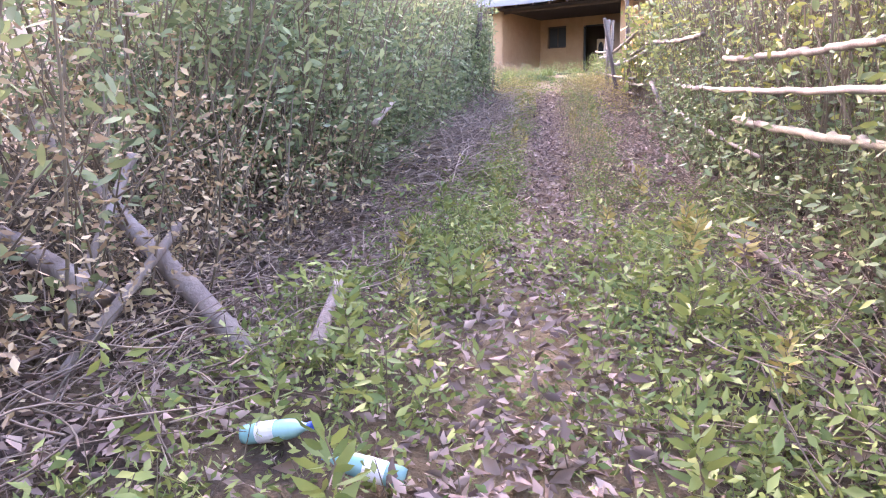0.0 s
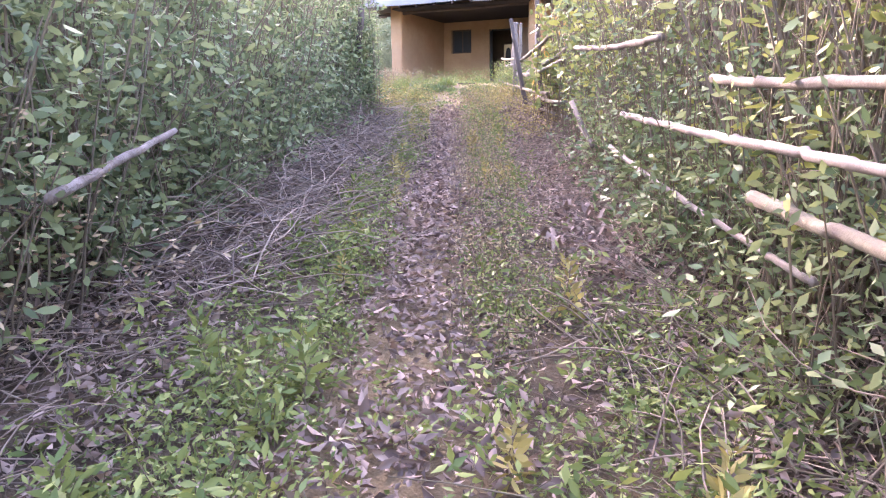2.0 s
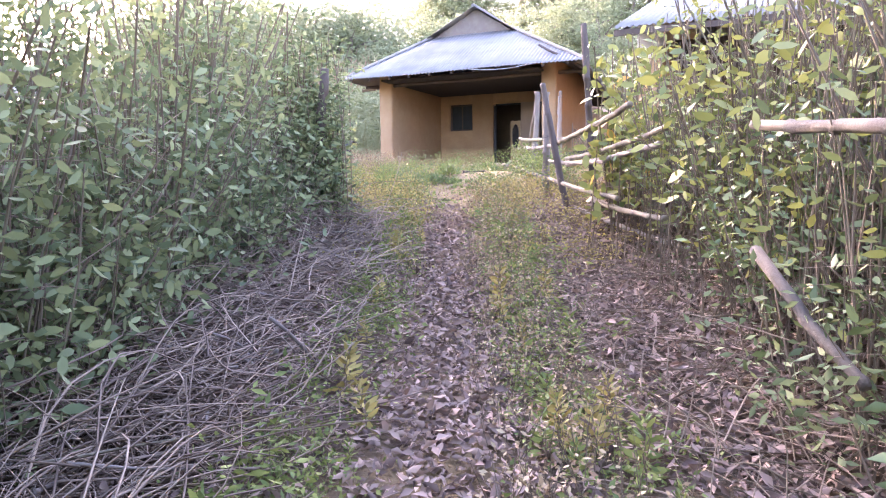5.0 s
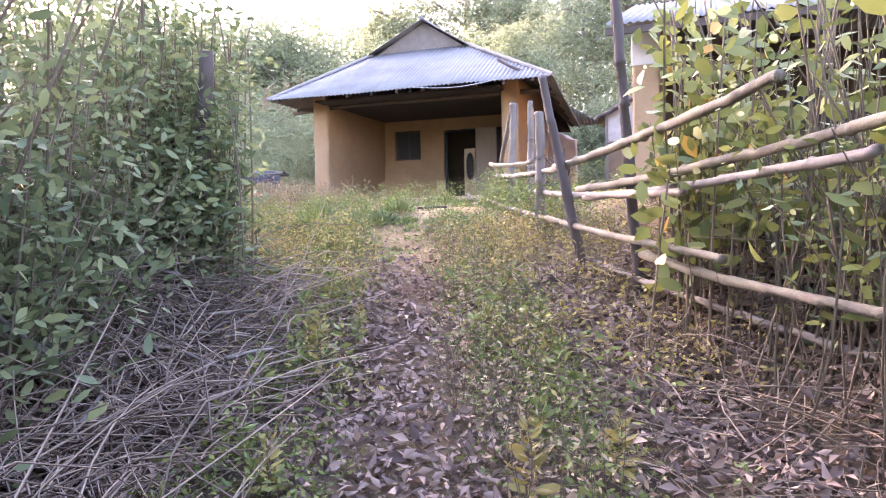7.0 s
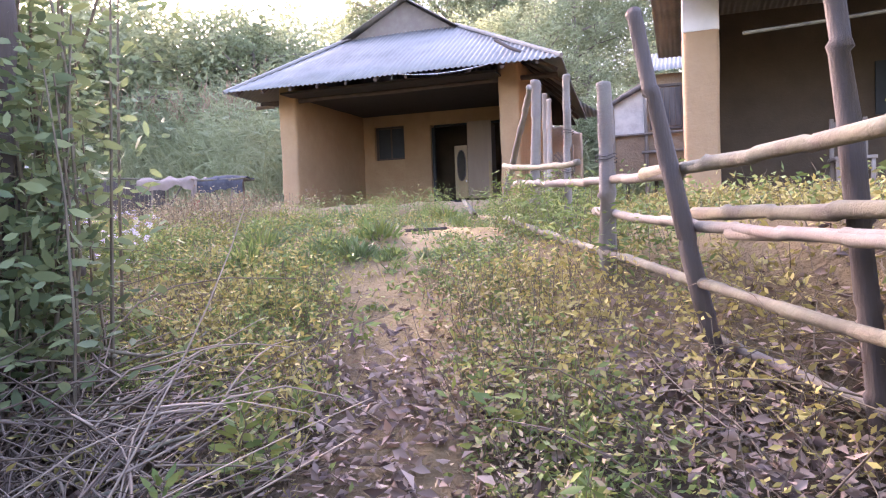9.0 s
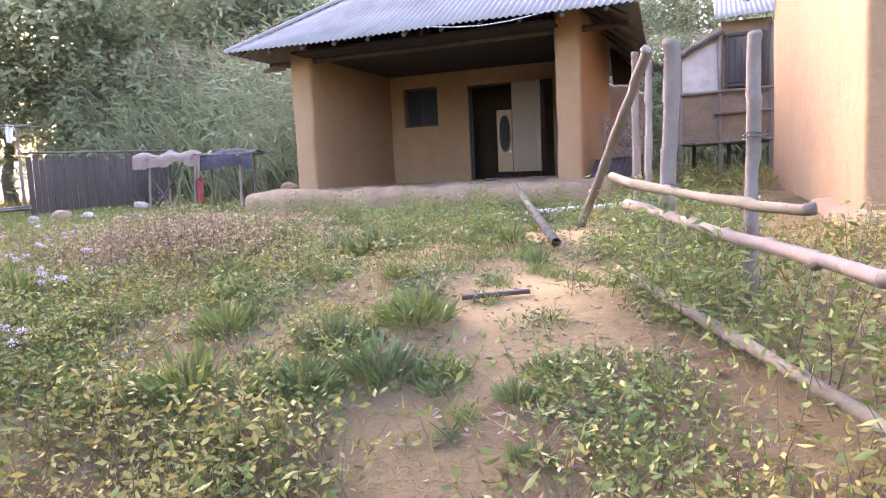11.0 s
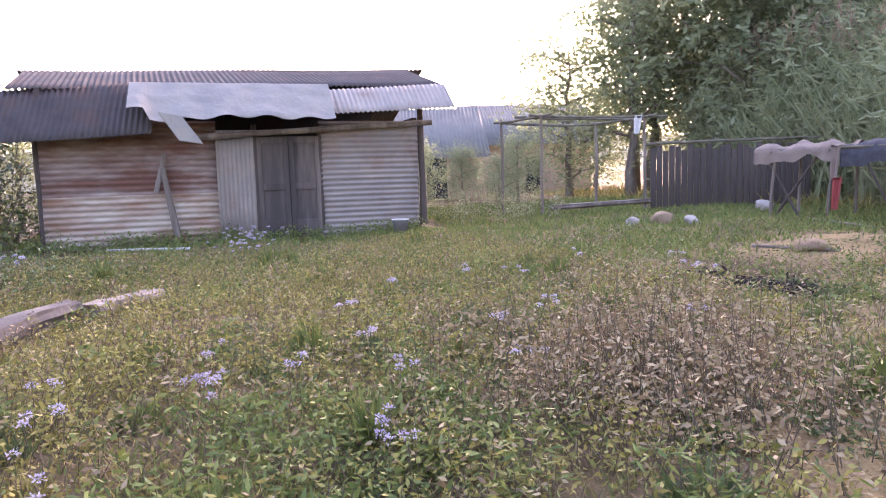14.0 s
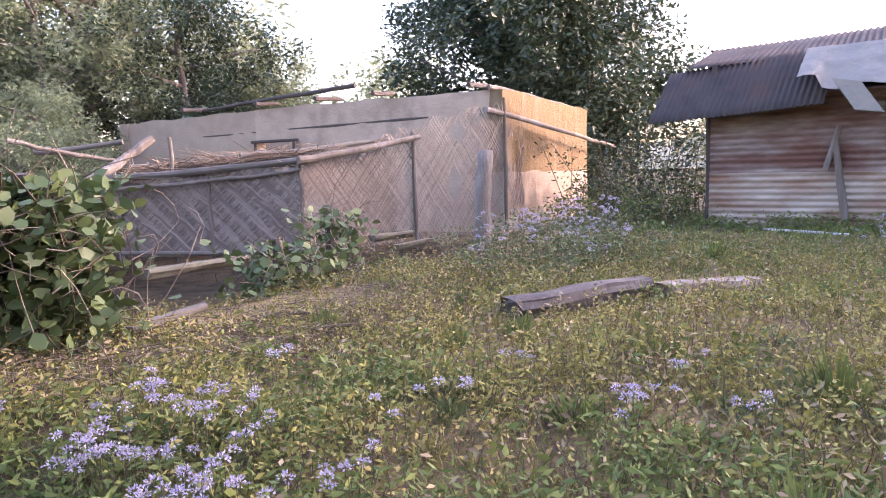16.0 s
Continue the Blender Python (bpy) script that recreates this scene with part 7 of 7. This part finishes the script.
def bottle(x, y, turn, label):
    b = empty("plastic_bottle", (x, y, gz(x, y) + 0.06))
    prof = [(0.0, -0.14), (0.036, -0.14), (0.041, -0.12), (0.041, 0.05), (0.036, 0.09), (0.016, 0.13), (0.014, 0.15)]
    v, f, n = [], [], 16
    for r, z in prof:
        for i in range(n):
            a = 2 * math.pi * i / n
            v.append((z, r * math.cos(a), r * math.sin(a)))
    for k in range(len(prof) - 1):
        for i in range(n):
            f.append((k * n + i, k * n + (i + 1) % n, (k + 1) * n + (i + 1) % n, (k + 1) * n + i))
    mesh_part("body", [(v, f)], M_PLASTIC, b, "", True)
    mesh_part("label_band", [tube([(-0.07, 0, 0), (0.01, 0, 0)], 0.0425, 16)], M_WHITE, b, "pale label band")
    mesh_part("cap", [tube([(0.145, 0, 0), (0.165, 0, 0)], 0.017, 12)], M_BLUECAP, b, "blue screw cap")
    b.rotation_euler = (0, radians(-12), radians(turn))
    b.scale = (0.82, 0.82, 0.82)
    tagged(b, label, "bottle")


bottle(13.45, -26.36, 20, "crushed pale blue plastic bottle in weeds")
bottle(13.86, -26.4, 200, "pale blue plastic bottle with blue cap in weeds")

c = cloth("paper_scrap", lambda a, b: (13.6 + 0.09 * a, -24.42 + 0.055 * b, gz(13.64, -24.4) + 0.035 + 0.012 * math.sin(4 * a + 2 * b)), 4, 3, M_WHITE, None, "", 0.002)
tagged(c, "scrap of white paper on the footpath", "paper")

# poles leaning at the start of the hedge
for k, (a, b, r) in enumerate((((12.9, -25.86, -2.62), (9.95, -25.2, -1.52), 0.055), ((12.05, -26.05, -2.35), (10.4, -26.0, -1.95), 0.06), ((12.0, -26.3, -2.6), (11.4, -25.4, -1.75), 0.035), ((12.3, -26.4, -2.55), (11.9, -25.5, -2.1), 0.03))):
    tagged(mesh_part("leaning_pole", [pole(a, b, r, r * 0.8, 0, 8, 10, 0.005, 0.4, k)], M_WOOD, None, "", True), "old grey bamboo pole fallen against the hedge", "pole")
for k, (a, b, r) in enumerate((((13.11, -25.8, -2.5), (12.6, -25.05, -2.42), 0.035), ((11.2, -22.9, -1.62), (10.2, -21.2, -1.36), 0.028), ((9.26, -19.93, -2.05), (10.75, -20.3, -2.2), 0.02), ((13.8, -20.9, -2.42), (14.3, -21.6, -2.44), 0.035), ((14.9, -24.0, -2.5), (14.2, -23.0, -2.35), 0.025))):
    tagged(mesh_part("fallen_branch", [pole(a, b, r, r * 0.7, 0, 8, 9, 0.004, 0, 20 + k)], M_BARK, None, "", True), "dry grey branch fallen beside the path", "branch")
# dark post at the hedge end
tagged(mesh_part("hedge_post", [pole((6.35, -12.85, gz(6.35, -12.85) - 0.2), (6.75, -13.05, 0.75), 0.075, 0.06, 0, 7, 10, 0.012, 0, 2)], M_DARKWOOD, None, "", True), "dark gnarled post at the hedge end", "post")
tagged(mesh_part("hedge_rail", [pole((6.75, -12.7, -0.6), (5.9, -12.95, -0.64), 0.03, 0.025, 0, 5, 8, 0.01, 0, 3)], M_DARKWOOD, None, "", True), "short dark rail at the hedge end", "rail")

# big curled dead leaves on the bank
for k, (x, y, s) in enumerate(((12.61, -19.06, 0.28), (12.75, -19.2, 0.22), (12.5, -19.8, 0.27), (12.62, -19.95, 0.24), (12.4, -18.9, 0.2), (12.9, -19.6, 0.2), (12.55, -19.9, 0.22))):
    rr = random.Random(k)
    n = 9
    ang = rr.uniform(0, 6.28)
    d, q = Vector((math.cos(ang), math.sin(ang), 0)), Vector((-math.sin(ang), math.cos(ang), 0))
    v, f = [], []
    for lay in (0, 1):
        for i in range(n):
            t = i / (n - 1)
            w = s * 0.13 * math.sin(math.pi * (0.05 + 0.93 * t)) * (1 + 0.25 * math.sin(i * 2.1 + k))
            c = Vector((x, y, gz(x, y) + 0.05 - lay * 0.006)) + d * (t - 0.5) * s + Vector((0, 0, 0.10 * math.sin(t * 5 + k) ** 2))
            v += [c - q * w + Vector((0, 0, w * 0.9)), c, c + q * w + Vector((0, 0, w * 0.8))]
    m = n * 3
    for lay in (0, 1):
        for i in range(n - 1):
            for j in (0, 1):
                a = lay * m + i * 3 + j
                qd = (a, a + 1, a + 4, a + 3)
                f.append(qd if lay == 0 else qd[::-1])
    tagged(mesh_part("dead_leaf", [(v, f)], M_LITTER, None, "", True), "large curled pale brown dead leaf", "leaf")

# posts and vines by the pen
def vine(name, x, y, h, n, leaf, label, rad, m=None):
    b = empty(name, (x, y, gz(x, y)))
    mesh_part("post", [pole((x, y, gz(x, y) - 0.1), (x + 0.04, y, gz(x, y) + h), 0.065, 0.05, 0, 7, 9, 0.012, 0, n % 7)], M_DARKWOOD, b)
    P = np.stack([rng.normal(x, rad, n), rng.normal(y, rad, n), gz(x, y) + rng.uniform(0.0, 1, n) ** 1.2 * h * 0.98], 1)
    v, f = broad_leaf_arrays(P, rng.normal(size=P.shape) * [1, 1, 0.5] + [0, 0, -0.4], rng.uniform(0.6, 1.3, n) * leaf, 0.75)
    big_mesh("foliage", v, f, m or M_HEDGE, b)
    v, f = stick_arrays(P[: n // 6], P[: n // 6] + rng.normal(0, 0.25, (n // 6, 3)), 0.006, rng.normal(0, 0.08, n // 6), 3)
    tagged(big_mesh("stemwork", v, f, M_TWIG, b), kind="stuff")
    settle(b)
    tagged(b, label, "vine")


vine("vine_post", 4.25, -14.3, 1.15, 2600, 0.115, "broad-leaved vine heaped over an old post", 0.24, M_DARKWEED)
vine("vine_post", 4.85, -14.5, 0.95, 2200, 0.115, "broad-leaved vine heaped over an old post", 0.26, M_DARKWEED)
vine("vine_post", 0.95, -15.0, 0.85, 420, 0.10, "green vine climbing a broken post", 0.20, M_DARKWEED)
vine("vine_post", 1.75, -14.9, 0.55, 520, 0.10, "green vine sprawling at a post foot", 0.27, M_DARKWEED)
tagged(mesh_part("gate_post", [pole((-0.45, -14.0, gz(-0.45, -14.0) - 0.2), (-0.8, -14.17, 0.8), 0.11, 0.085, 0, 9, 11, 0.014, 0, 5)], M_BARK, None, "", True), "rough weathered tree-trunk post in the yard", "post")


# ---- far houses beyond the shed ----
def far_house(x, y, w, d, eave, ridge, turn, m, label):
    h = empty("far_house", (x, y, gz(x, y)))
    part("wall", slab(-w / 2, w / 2, -d / 2, d / 2, -0.4, eave, 0.8, 0.01), M_GREYMUD, h)
    sl = math.hypot(d / 2 + 0.5, ridge - eave)
    mesh_part("roof", [corrugated((-w / 2 - 0.4, -d / 2 - 0.5, eave), (1, 0, 0), (0, d / 2 + 0.5, ridge - eave), w + 0.8, sl, None, 0.15, 0.02, 2, 0.01, 1)], m, h, "pale tin roof", True)
    mesh_part("roof", [corrugated((w / 2 + 0.4, d / 2 + 0.5, eave), (-1, 0, 0), (0, -d / 2 - 0.5, ridge - eave), w + 0.8, sl, None, 0.15, 0.02, 2, 0.01, 2)], m, h, "", True)
    part("door", board(-0.4, 0.4, -d / 2 - 0.03, -d / 2, 0, 1.7), M_SHUTTER, h)
    h.rotation_euler = (0, 0, radians(turn))
    tagged(h, label, "house")


far_house(-21.5, -1.6, 3.4, 4.0, 1.6, 3.7, 78, M_TIN, "far low house with pale blue tin roof")
far_house(-27.5, 5.2, 6.0, 5.0, 2.3, 4.5, 80, M_TIN, "far long house with pale tin roof")
